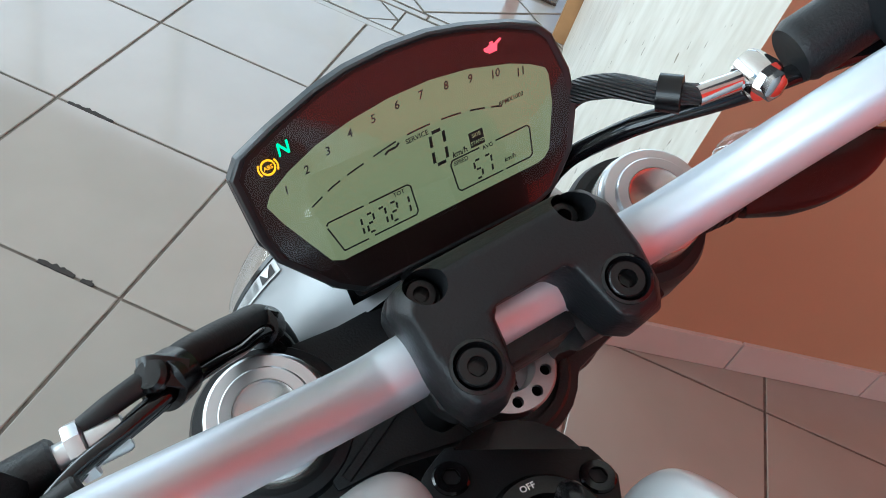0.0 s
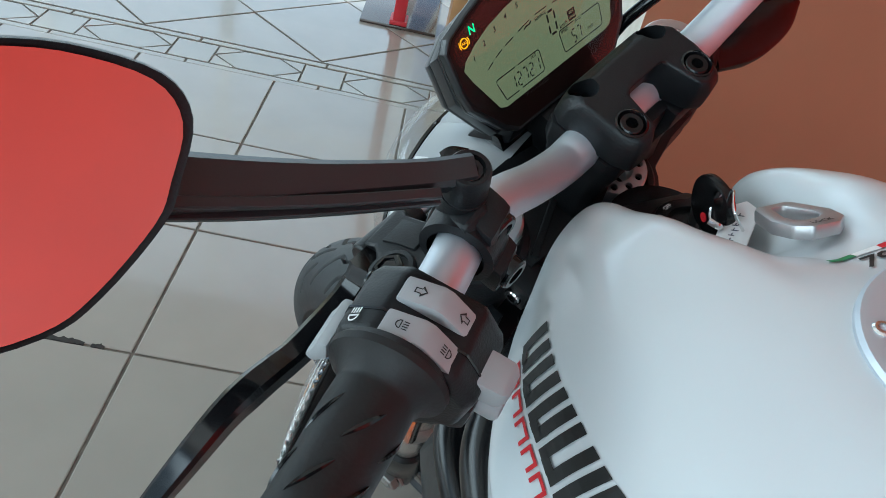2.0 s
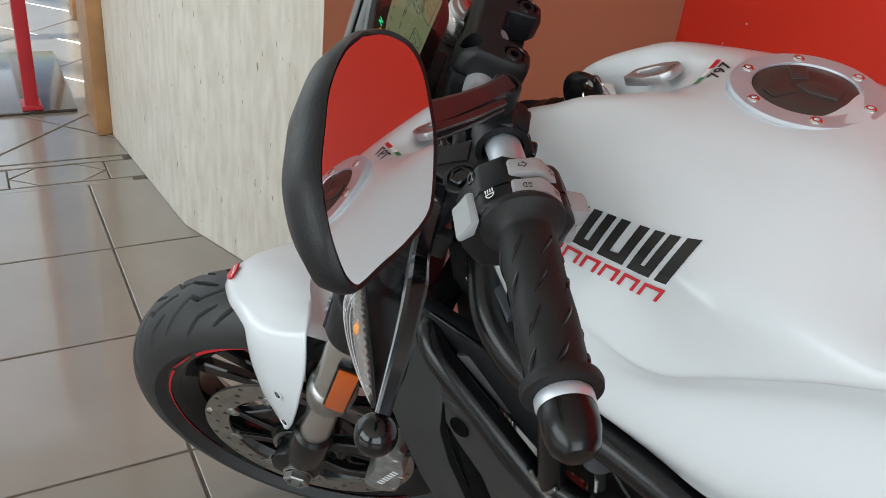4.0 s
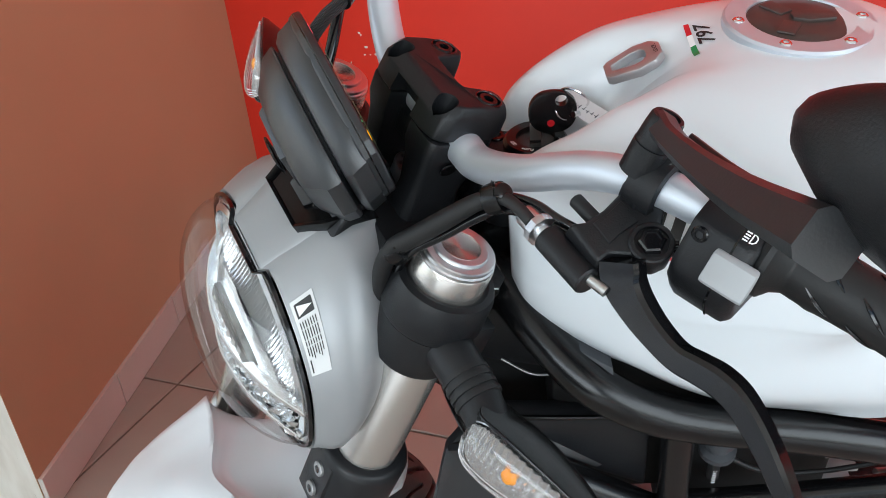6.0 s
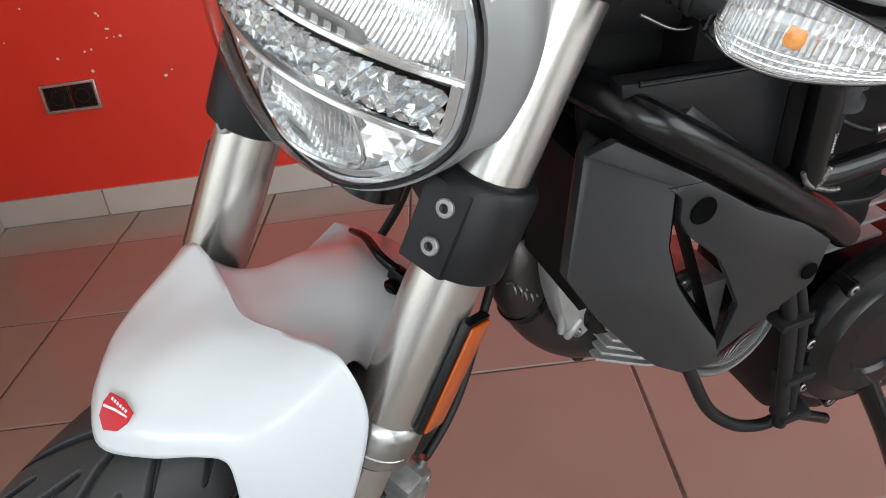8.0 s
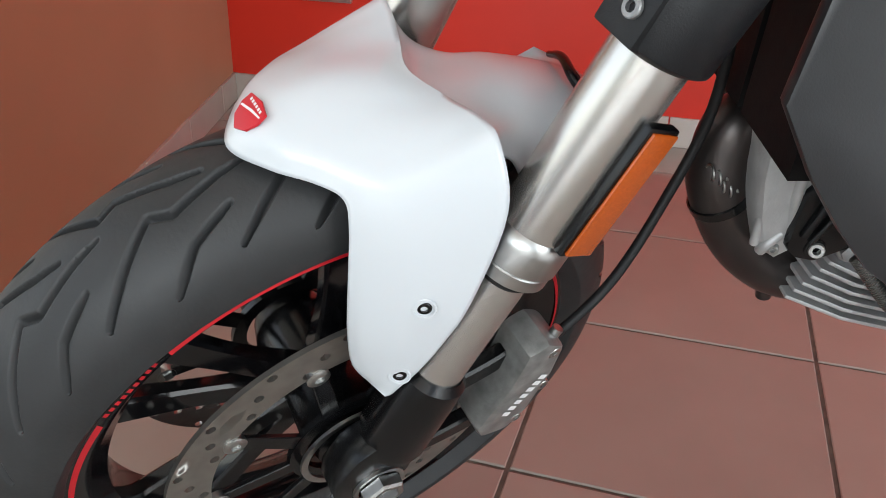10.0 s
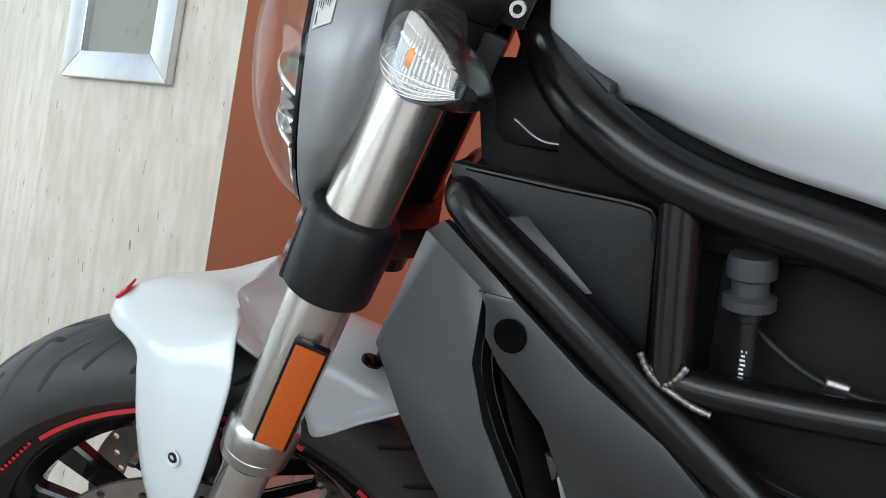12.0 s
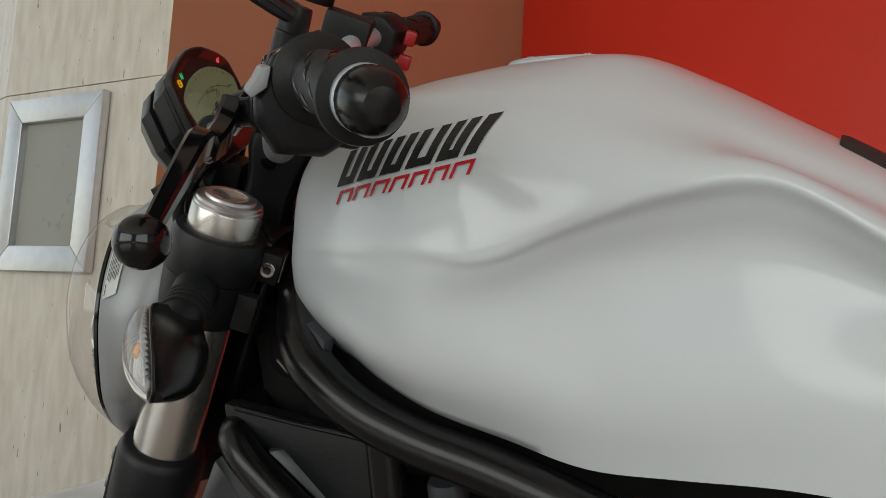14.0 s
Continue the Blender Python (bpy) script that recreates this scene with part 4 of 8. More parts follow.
for a, turn_key in ((0.0130, True), (-0.0035, False)):
    w = 0.0058
    prof_b = [(-0.0165, 0.010), (-0.0160, 0.0190), (-0.001, 0.0240), (0.003, 0.0235), (0.0185, 0.0135), (0.0190, 0.006)]
    btn = S("rocker_button", moved(join(loft([[(a + s * w, b, c) for b, c in prof_b] for s in (-1, 1)])), MW), M["switch"], swb, "light grey rocker button with black symbols", bevel=0.0014)
    for s in (-1, 1):
        mm = MW @ Matrix.Translation((a, 0.0108 if s > 0 else -0.0085, 0.0188 if s > 0 else 0.0218)) @ Matrix.Rotation(radians(-33 if s > 0 else 18), 4, "X") @ Matrix.Rotation(math.pi / 2 * (1 - s) + math.pi / 2, 4, "Z") @ Matrix.Scale(0.78, 4)
        if turn_key:
            arrow = [(-0.0036, 0.0), (-0.0003, 0.0034), (-0.0003, 0.0016), (0.0034, 0.0016), (0.0034, -0.0016), (-0.0003, -0.0016), (-0.0003, -0.0034)]
            inner = [(-0.0027, 0.0), (0.0, 0.0021), (0.0, 0.0011), (0.0028, 0.0011), (0.0028, -0.0011), (0.0, -0.0011), (0.0, -0.0021)]
            S("arrow_mark", ring_poly(arrow, inner, 0, 0.0001, lambda p, q, d: tuple(mm @ Vector((p, q, d)))), M["ink"], btn, smooth=0)
        else:
            S("beam_mark", flat_bars([(-0.0034, -0.0005, -0.0026 + k * 0.0014, -0.0026 + k * 0.0014 + 0.0006) for k in range(4)], mm), M["ink"], btn, smooth=0)
            D = [(0.0004, -0.0026), (0.0019, -0.0024), (0.0032, -0.0012), (0.0036, 0.0), (0.0032, 0.0012), (0.0019, 0.0024), (0.0004, 0.0026)]
            Di = [(0.0009, -0.0020), (0.0018, -0.0018), (0.0026, -0.0009), (0.0029, 0.0), (0.0026, 0.0009), (0.0018, 0.0018), (0.0009, 0.0020)]
            S("beam_mark", ring_poly(D, Di, 0, 0.0001, lambda p, q, d: tuple(mm @ Vector((p, q, d)))), M["ink"], btn, smooth=0)
S("push_button", loft([[MW @ Vector((0.006 + p * k, 0.026 + h, q * k)) for p, q in ((-0.0085, -0.0065), (0.0085, -0.0065), (0.0085, 0.0065), (-0.0085, 0.0065))] for h, k in ((-0.004, 1.0), (0.0115, 0.96), (0.0145, 0.62))]), M["switch"], swb, "light grey push button", bevel=0.0012)
S("button_lobe", loft([[MW @ Vector((0.006 + p * k, b, -0.021 + q * k)) for p, q in ((-0.014, -0.010), (0.010, -0.012), (0.014, 0.0), (0.010, 0.011), (-0.014, 0.010))] for b, k in ((0.010, 1.15), (0.026, 1.0), (0.031, 0.88))]), M["black"], swb, bevel=0.0025)
S("horn_button", moved(lathe([(0.0066, -0.004), (0.0068, 0.0080), (0.0062, 0.0098), (0.0050, 0.0106), (0.0003, 0.0108)], (0.007, 0.031, -0.021), (0.007, 1.0, -0.021), 28), MW), M["switch"], swb, "light grey round horn button")
S("flash_trigger", join(moved(prism([(-0.031, 0.000), (-0.036, -0.002), (-0.0375, -0.010), (-0.040, -0.017), (-0.0365, -0.020), (-0.030, -0.012)], -0.016, 0.008, "yz"), MW)), M["switch"], swb, "light grey flasher trigger", bevel=0.002)
m = MW @ Matrix.Translation((-0.003, -0.0272, 0.0102)) @ Matrix.Rotation(radians(50), 4, "X")
S("lamp_mark", flat_bars([(0.0006, 0.0034, -0.0028 + k * 0.0015, -0.0028 + k * 0.0015 + 0.0008) for k in range(4)], m), M["whiteink"], swb, smooth=0)
S("lamp_mark", ring_poly([(-0.0002, -0.0030), (-0.0020, -0.0026), (-0.0034, -0.0012), (-0.0034, 0.0012), (-0.0020, 0.0026), (-0.0002, 0.0030)], [(-0.0009, -0.0022), (-0.0018, -0.0019), (-0.0027, -0.0009), (-0.0027, 0.0009), (-0.0018, 0.0019), (-0.0009, 0.0022)], 0, 0.0001, lambda p, q, d: tuple(m @ Vector((p, q, d)))), M["whiteink"], swb, smooth=0)

# --- clutch perch, lever, mirror
MP = MS @ Matrix(((0.9927, 0.0, -0.1203, -0.2045), (0.0656, 0.8382, 0.5414, -0.0205), (0.1008, -0.5453, 0.8321, 0.7966), (0, 0, 0, 1)))


def P(name, geo, material, parent=None, label="", **k):
    """A part of the lever perch: x inwards, y ahead in the plane of the lever, origin at its pivot."""
    return part(name, geo, material, parent or perch, label, MP, **k)


perch = S("clutch_perch", join(lathe([(0.0135, -0.010), (0.0176, -0.009), (0.0176, 0.008), (0.0135, 0.009)], (-0.177, -0.0355, 0.8130), (-0.177 + GD.x, -0.0355 + GD.y, 0.8130 + GD.z), 32, False)), M["black"], hb, "black clutch lever perch")
P("perch_body", loft([[(x, y, h) for x, y in o] for h, o in ((-0.0170, [(0.036, -0.016), (0.034, -0.003), (0.031, 0.010), (0.031, 0.024), (0.036, 0.032), (0.006, 0.032), (0.008, 0.021), (0.001, 0.0115), (-0.0095, 0.006), (-0.0105, -0.004), (-0.004, -0.0105), (0.008, -0.0115), (0.016, -0.021)]), (0.0, [(0.036, -0.018), (0.034, -0.003), (0.0305, 0.009), (0.0295, 0.021), (0.0330, 0.029), (0.0060, 0.029), (0.0075, 0.0215), (0.0005, 0.0125), (-0.0105, 0.006), (-0.0115, -0.004), (-0.004, -0.0115), (0.008, -0.0125), (0.016, -0.022)]))]), M["black"], bevel=0.003, segs=3)
P("perch_barrel", rod((0.0420, 0.0375, -0.0200), (0.0040, 0.0355, -0.0140), 0.0088, 28, edge=0.0012), M["black"])
P("perch_panel", loft([[(0.018 + (x - 0.018) * k, 0.008 + (y - 0.008) * k, h) for x, y in ((0.0300, -0.0020), (0.0270, 0.0090), (0.0265, 0.0190), (0.0110, 0.0190), (0.0130, 0.0100), (0.0140, -0.0020))] for k, h in ((1.0, -0.001), (0.93, 0.0013))]), M["black"], bevel=0.0006)
P("clamp_post", loft([[(x, y, h) for x, y in ((a, c), (b, c), (b - 0.001, d), (a + 0.001, d))] for a, b, c, d, h in ((0.0195, 0.0370, -0.0330, -0.0030, -0.004), (0.0205, 0.0365, -0.0320, -0.0050, 0.006), (0.0225, 0.0355, -0.0300, -0.0080, 0.0125), (0.0245, 0.0340, -0.0280, -0.0130, 0.0150))]), M["black"], bevel=0.0028, segs=3)
P("post_web", loft([[(x, y, h) for x, y in ((0.0235, -0.0350), (0.0395, -0.0350), (0.0395, -0.0200), (0.0235, -0.0200))] for h in (-0.002, 0.020)]), M["black"], bevel=0.004, segs=3)
P("pivot_boss", lathe([(0.0120, -0.002), (0.0120, 0.0012), (0.0112, 0.0020), (0.0092, 0.0022), (0.0089, 0.0004), (0.0060, 0.0004)], (0, 0, 0), (0, 0, 1), 32, False), M["black"])
P("pivot_bolt", join(lathe([(0.0074, 0.000), (0.0074, 0.0040), (0.0064, 0.0050), (0.0048, 0.0050), (0.0044, 0.0040), (0.0003, 0.0040)], (0, 0, 0), (0, 0, 1), 6, False)), M["gloss"])
P("cable_adjuster", join(lathe([(0.0058, -0.004), (0.0058, 0.0040), (0.0066, 0.0045)], (0.0420, 0.0375, -0.0200), (0.060, 0.0382, -0.0235), 18), lathe([(0.0060, 0.0035)] + [(0.0098, 0.0040), (0.0100, 0.0050), (0.0100, 0.0080), (0.0098, 0.0090)] + [(0.0060, 0.0095)], (0.0420, 0.0375, -0.0200), (0.060, 0.0382, -0.0235), 10), lathe([(0.0062, 0.0095), (0.0070, 0.0100), (0.0072, 0.0195), (0.0066, 0.0210), (0.0038, 0.0212)], (0.0420, 0.0375, -0.0200), (0.060, 0.0382, -0.0235), 24)), M["alu"], None, "knurled silver cable adjuster", smooth=25)
P("switch_plug", rod((0.030, 0.012, -0.012), (0.050, 0.014, -0.012), 0.0044, 14, edge=0.001), M["rubber"])
P("cable_nipple", rod((0.006, 0.0345, -0.013), (-0.006, 0.031, -0.013), 0.0035, 14), M["steel"])
lev = [(-0.203, -0.006, 0.786), (-0.210, -0.008, 0.777), (-0.222, -0.010, 0.7715), (-0.240, -0.011, 0.7690), (-0.257, -0.012, 0.7695), (-0.270, -0.013, 0.7745), (-0.282, -0.014, 0.7785), (-0.296, -0.015, 0.7785), (-0.320, -0.017, 0.7700), (-0.355, -0.019, 0.7520)]
lever = S("clutch_lever", ribbon(lev, [0.012, 0.0125, 0.0125, 0.0120, 0.0115, 0.0120, 0.0125, 0.0115, 0.0105, 0.008], [0.024, 0.024, 0.021, 0.0170, 0.0150, 0.0150, 0.0155, 0.0150, 0.0130, 0.0090], up=(0, 0, 1)), M["gloss"], perch, "glossy black clutch lever with a ball end")
S("lever_ball", lathe([(0.0003, -0.0125)] + [(0.0125 * math.sin(math.pi * k / 14), -0.0125 * math.cos(math.pi * k / 14)) for k in range(1, 14)] + [(0.0003, 0.0125)], (-0.362, -0.019, 0.749), (-1.2, -0.03, 0.45), 28), M["gloss"], lever)
stalk = S("mirror_stem", join(lathe([(0.0100, -0.012), (0.0104, 0.0060), (0.0098, 0.0062), (0.0100, 0.0070), (0.0100, 0.0072), (0.0098, 0.0150), (0.0092, 0.0220), (0.0084, 0.0232), (0.0066, 0.0232), (0.0062, 0.0205), (0.0003, 0.0200)], (-0.170, -0.025, 0.829), (-0.170, -0.025, 1.0), 32, False)), M["black"], perch, "black mirror stem")
S("stem_bolt", lathe([(0.0056, 0), (0.0056, 0.002), (0.0036, 0.002), (0.0032, 0), (0.0003, 0)], (-0.170, -0.025, 0.8488), (-0.170, -0.025, 1), 12, False), M["gloss"], stalk)
for xx, zz, yy in ((-0.1665, 0.824, -0.0430), (-0.1680, 0.8030, -0.0560)):
    S("mirror_bolt", join(lathe([(0.0060, -0.016), (0.0060, -0.012), (0.0078, -0.011), (0.0078, 0.0), (0.0068, 0.001), (0.0045, 0.001), (0.0042, -0.003), (0.0003, -0.003)], (xx, yy - 0.004, zz), (xx + 0.010, yy - 0.3, zz + 0.02), 22)), M["gloss"], perch)
S("perch_clamp", loft([[(x, y, z) for x, y in ((-0.1785, -0.0500), (-0.1580, -0.0440), (-0.1580, -0.0260), (-0.1785, -0.0280))] for z in (0.812, 0.8330)] ), M["black"], perch, bevel=0.005)
S("perch_clamp", loft([[(x, y, z) for x, y in ((-0.1785, -0.0600), (-0.1590, -0.0540), (-0.1590, -0.0350), (-0.1785, -0.0390))] for z in (0.7930, 0.8130)]), M["black"], perch, bevel=0.005)
arm = [(-0.168, -0.0245, 0.8465), (-0.188, -0.0135, 0.8500), (-0.225, 0.006, 0.862), (-0.262, 0.026, 0.877), (-0.300, 0.048, 0.896)]
marm = S("mirror_arm", ribbon(arm, [0.0130, 0.0130, 0.0160, 0.0210, 0.0240], [0.0130, 0.0120, 0.0150, 0.0185, 0.0220], up=(0, -0.3, 1)), M["shroud"], stalk, "dark grey tapered mirror arm with two ridges")
MO = [(-.298, .957), (-.275, .943), (-.256, .925), (-.255, .912), (-.269, .903), (-.281, .898), (-.309, .896), (-.328, .899), (-.357, .913), (-.383, .928), (-.399, .937), (-.404, .941), (-.405, .947), (-.400, .955), (-.392, .961), (-.381, .966), (-.363, .968), (-.344, .969), (-.320, .965)]
MN = Vector((0.137, -0.773, 0.620)).normalized()


def on_mirror(x, z, out):
    y = 0.027 + (0.137 * (x + 0.335) + 0.620 * (z - 0.932)) / 0.773
    return Vector((x, y, z)) + MN * out


def mirror_loop(k, out):
    cx, cz = -0.333, 0.932
    ring = spline(MO + MO[:1], 4)[:-1]
    return [on_mirror(cx + (p[0] - cx) * k, cz + (p[1] - cz) * k, out) for p in ring]


for off in (-0.0052, 0.0052):
    S("arm_rib", ribbon([(x, y - 0.0118, z + off * 0.7 * (0.7 + 0.6 * k / 3)) for k, (x, y, z) in enumerate(arm[1:])], 0.0045, 0.0035, up=(0, -0.3, 1)), M["shroud"], marm)
house = S("mirror_housing", loft([mirror_loop(0.95, 0.0005), mirror_loop(0.985, 0.002), mirror_loop(1.0, 0.0), mirror_loop(0.995, -0.0045), mirror_loop(0.93, -0.0120), mirror_loop(0.72, -0.0220), mirror_loop(0.35, -0.0290)]), M["black"], stalk, "black mirror housing")
S("mirror_glass", loft([mirror_loop(0.945, -0.001), mirror_loop(0.945, 0.0012)]), M["mirror"], house, "clear mirror glass", smooth=0)

# --- instrument
MG = Matrix(((0.94831, -0.02232, -0.06811, -0.00054), (-0.03864, 0.64574, -0.78723, 0.065), (0.05576, 0.82698, 0.61287, 0.75653), (0, 0, 0, 1)))
GO = [(-0.0765, 0.0040), (-0.0705, 0.0105), (-0.0535, 0.0165), (-0.0337, 0.0222), (-0.0180, 0.0250), (0.0, 0.0257), (0.0180, 0.0246), (0.0337, 0.0212), (0.0535, 0.0150), (0.0655, 0.0095), (0.0705, 0.0040), (0.0755, -0.0130), (0.0755, -0.0290), (0.0690, -0.0480), (0.0560, -0.0620), (0.0470, -0.0650), (-0.0450, -0.0655), (-0.0560, -0.0575), (-0.0735, -0.0350), (-0.0762, -0.0230)]


def g_loop(k, out, dy=0.0):
    return [MG @ Vector((x * k, (y + 0.017) * k - 0.017 + dy + 0.42 * min(0.0, out), out)) for x, y in GO]


GB = [(-0.0768, 0.0030), (-0.0580, 0.0150), (0.0, 0.0258), (0.0580, 0.0136), (0.0712, 0.0030), (0.0765, -0.0280), (0.0580, -0.0625), (-0.0560, -0.0600), (-0.0768, -0.0270)]


def b_loop(k, out, dy=0.0):
    return [MG @ Vector((x * k, (y + 0.017) * k - 0.017 + dy + 0.42 * out, out)) for x, y in GB]


gauge = S("instrument", loft([g_loop(0.942, 0.0036), g_loop(0.975, 0.0046), g_loop(0.992, 0.0034), g_loop(1.0, 0.000), g_loop(0.996, -0.0045), g_loop(0.97, -0.0055)]), M["shroud"], None, "black digital instrument with a lit green display", bevel=0.0006, smooth=20)
S("gauge_housing", loft([b_loop(0.97, -0.0035), b_loop(0.999, -0.0042), b_loop(0.995, -0.0150), b_loop(0.93, -0.0195), b_loop(0.84, -0.0200)]), M["shroud"], gauge, bevel=0.0011, smooth=27)
S("gauge_seam", loft([g_loop(1.0015, -0.0005), g_loop(1.0015, -0.0014)], False), M["gloss"], gauge, smooth=0)
S("gauge_face", loft([g_loop(0.945, 0.0036), g_loop(0.945, 0.0040)]), M["face"], gauge, smooth=0)
S("gauge_back", loft([b_loop(0.82, -0.0190), b_loop(0.86, -0.0222), b_loop(0.945, -0.0225), b_loop(0.950, -0.0250), b_loop(0.915, -0.0330, 0.001), b_loop(0.66, -0.0460, 0.003), b_loop(0.50, -0.0480, 0.004)]), M["shroud"], gauge, "black instrument back shell", bevel=0.0011, smooth=27)
LCD = [(-0.0672, -0.0112), (-0.0640, -0.0072), (-0.0538, -0.0020), (-0.0400, 0.0028), (-0.0235, 0.0060), (-0.0060, 0.0077), (0.0125, 0.0075), (0.0300, 0.0050), (0.0480, 0.0000), (0.0572, -0.0040), (0.0633, -0.0078), (0.0642, -0.0110), (0.0631, -0.0226), (0.0570, -0.0416), (0.0540, -0.0445), (0.0500, -0.0456), (-0.0470, -0.0462), (-0.0520, -0.0440), (-0.0640, -0.0200)]
S("display", prism(LCD, 0.0042, 0.0045), M["lcd"], gauge, "pale green liquid crystal display", smooth=0).data.transform(MG)
def g_text(s, size, u, v, lean=0.0, turn=0.0, material="ink", h=0.0048, align="CENTER"):
    m = MG @ Matrix.Translation((u, v, h)) @ Matrix.Rotation(turn, 4, "Z")
    return S("display_mark", words(s, size, m, align, lean), M[material], gauge, smooth=0)


for s, u, v in (("1", -0.0576, -0.0083), ("2", -0.0470, -0.0042), ("3", -0.0364, -0.0010), ("4", -0.0257, 0.0016), ("5", -0.0148, 0.0030), ("6", -0.0038, 0.0040), ("7", 0.0069, 0.0037), ("8", 0.0183, 0.0029), ("9", 0.0291, 0.0013), ("10", 0.0402, -0.0011), ("11", 0.0515, -0.0048)):
    g_text(s, 0.0046, u, v, 0.2)
g_text("RPMX1000", 0.0026, 0.0445, -0.0135, 0.2)
g_text("SERVICE", 0.0029, 0.0002, -0.0112)
g_text("km/h", 0.0036, 0.0160, -0.0250, 0.2)
g_text("SPEED", 0.0026, 0.0155, -0.0288)
g_text("AVG", 0.0026, 0.0289, -0.0279)
g_text("km/h", 0.0028, 0.0375, -0.0372, 0.2)
g_text("TOT", 0.0026, -0.0150, -0.0297)


def seven(ch, u, v, w, h, lean=0.12, t=0.0009):
    """One seven-segment figure as short bars."""
    on = {"0": "abcdef", "1": "bc", "2": "abged", "5": "afgcd", "7": "abc"}[ch]
    seg = {"a": (0, h, w, h), "b": (w, h / 2, w, h), "c": (w, 0, w, h / 2), "d": (0, 0, w, 0), "e": (0, 0, 0, h / 2), "f": (0, h / 2, 0, h), "g": (0, h / 2, w, h / 2)}
    V, F = [], []
    for k in on:
        x0, y0, x1, y1 = seg[k]
        g = t * 0.75
        if x0 == x1:
            q = [(x0 - t / 2, y0 + g), (x0 + t / 2, y0 + g), (x0 + t / 2, y1 - g), (x0 - t / 2, y1 - g)]
        else:
            q = [(x0 + g, y0 - t / 2), (x1 - g, y0 - t / 2), (x1 - g, y0 + t / 2), (x0 + g, y0 + t / 2)]
        n = len(V)
        V += [MG @ Vector((u + x + y * lean, v + y, 0.0048)) for x, y in q]
        F.append((n, n + 1, n + 2, n + 3))
    return V, F


S("display_mark", seven("0", 0.0040, -0.0258, 0.0062, 0.0135, t=0.0014), M["ink"], gauge, smooth=0)
for k, ch in enumerate("12721"):
    S("display_mark", seven(ch, -0.0384 + k * 0.0056, -0.0400, 0.0034, 0.0080), M["ink"], gauge, smooth=0)
for k, ch in enumerate("57"):
    S("display_mark", seven(ch, 0.0200 + k * 0.0050, -0.0395, 0.0034, 0.0080), M["ink"], gauge, smooth=0)


def g_line(pts, w=0.0007, closed=False):
    out = []
    P = [Vector((*p, 0)) for p in pts] + ([Vector((*pts[0], 0))] if closed else [])
    for a, b in zip(P, P[1:]):
        d = (b - a).normalized()
        s = Vector((-d.y, d.x, 0)) * w / 2
        out.append(([MG @ (p + Vector((0, 0, 0.0048))) for p in (a - s, b - s, b + s, a + s)], [(0, 1, 2, 3)]))
    return join(*out)


for pts in ([(-0.0485, -0.0290), (-0.0475, -0.0279), (-0.0310, -0.0279)], [(-0.0285, -0.0279), (-0.0105, -0.0279), (-0.0092, -0.0290), (-0.0095, -0.0405), (-0.0108, -0.0420), (-0.0310, -0.0420)], [(-0.0340, -0.0422), (-0.0455, -0.0422), (-0.0485, -0.0300)],
            [(0.0105, -0.0285), (0.0107, -0.0400), (0.0120, -0.0412), (0.0330, -0.0412)], [(0.0345, -0.0412), (0.0470, -0.0412), (0.0484, -0.0400), (0.0498, -0.0285), (0.0488, -0.0272), (0.0330, -0.0272)], [(0.0105, -0.0285), (0.0118, -0.0270), (0.0250, -0.0270)]):
    S("display_mark", g_line(pts), M["ink"], gauge, smooth=0)
arc = [(-0.0508, -0.0189), (-0.0394, -0.0147), (-0.0246, -0.0116), (-0.0035, -0.0085), (0.0172, -0.0092), (0.0322, -0.0122), (0.0423, -0.0155)]
ar = spline(arc, 4)
for k in range(0, len(ar) - 3, 3):
    S("display_mark", g_line([tuple(p) for p in ar[k:k + 3]]), M["ink"], gauge, smooth=0)
S("display_mark", prism([(0.0215, -0.0258), (0.0283, -0.0258), (0.0287, -0.0194), (0.0219, -0.0194)], 0.0046, 0.0048), M["ink"], gauge, smooth=0).data.transform(MG)
g_text("SIDE", 0.0022, 0.0252, -0.0210, 0, 0, "lcd", 0.0050)
g_text("STAND", 0.0020, 0.0251, -0.0240, 0, 0, "lcd", 0.0050)
S("display_mark", g_line([(-0.0150, -0.0122), (-0.0132, -0.0112), (-0.0095, -0.0112), (-0.0078, -0.0100)], 0.0009), M["ink"], gauge, smooth=0)
g_text("N", 0.0070, -0.0522, 0.0072, 0.15, 0, "lamp_g", 0.0050)
oil = [(0.0372, 0.0085), (0.0395, 0.0068), (0.0440, 0.0068), (0.0450, 0.0098), (0.0478, 0.0112), (0.0474, 0.0120), (0.0440, 0.0106), (0.0428, 0.0106), (0.0428, 0.0118), (0.0410, 0.0118), (0.0410, 0.0106), (0.0390, 0.0100), (0.0372, 0.0100)]
oil = [(0.0425 + (x - 0.0425) * 0.78, 0.0093 + (y - 0.0093) * 0.78) for x, y in oil]
S("warning_lamp", prism(oil, 0.0044, 0.0050), M["lamp_r"], gauge, "lit red oil lamp", smooth=0).data.transform(MG)
circ = lambda r, n=28: [(-0.0602 + r * math.cos(2 * math.pi * k / n), 0.0030 + r * math.sin(2 * math.pi * k / n)) for k in range(n)]
S("warning_lamp", ring_poly(circ(0.0031), circ(0.0025), 0.0044, 0.0050, lambda p, q, d: tuple(MG @ Vector((p, q, d)))), M["lamp_y"], gauge, "lit yellow ABS lamp", smooth=0)
g_text("ABS", 0.0023, -0.0602, 0.0030, 0, 0, "lamp_y", 0.0050)
for s in (-1, 1):
    S("warning_lamp", g_line([(-0.0602 + s * 0.0040 * math.cos(a), 0.0030 + 0.0040 * math.sin(a)) for a in (-0.6, -0.3, 0, 0.3, 0.6)], 0.0007), M["lamp_y"], gauge, smooth=0)
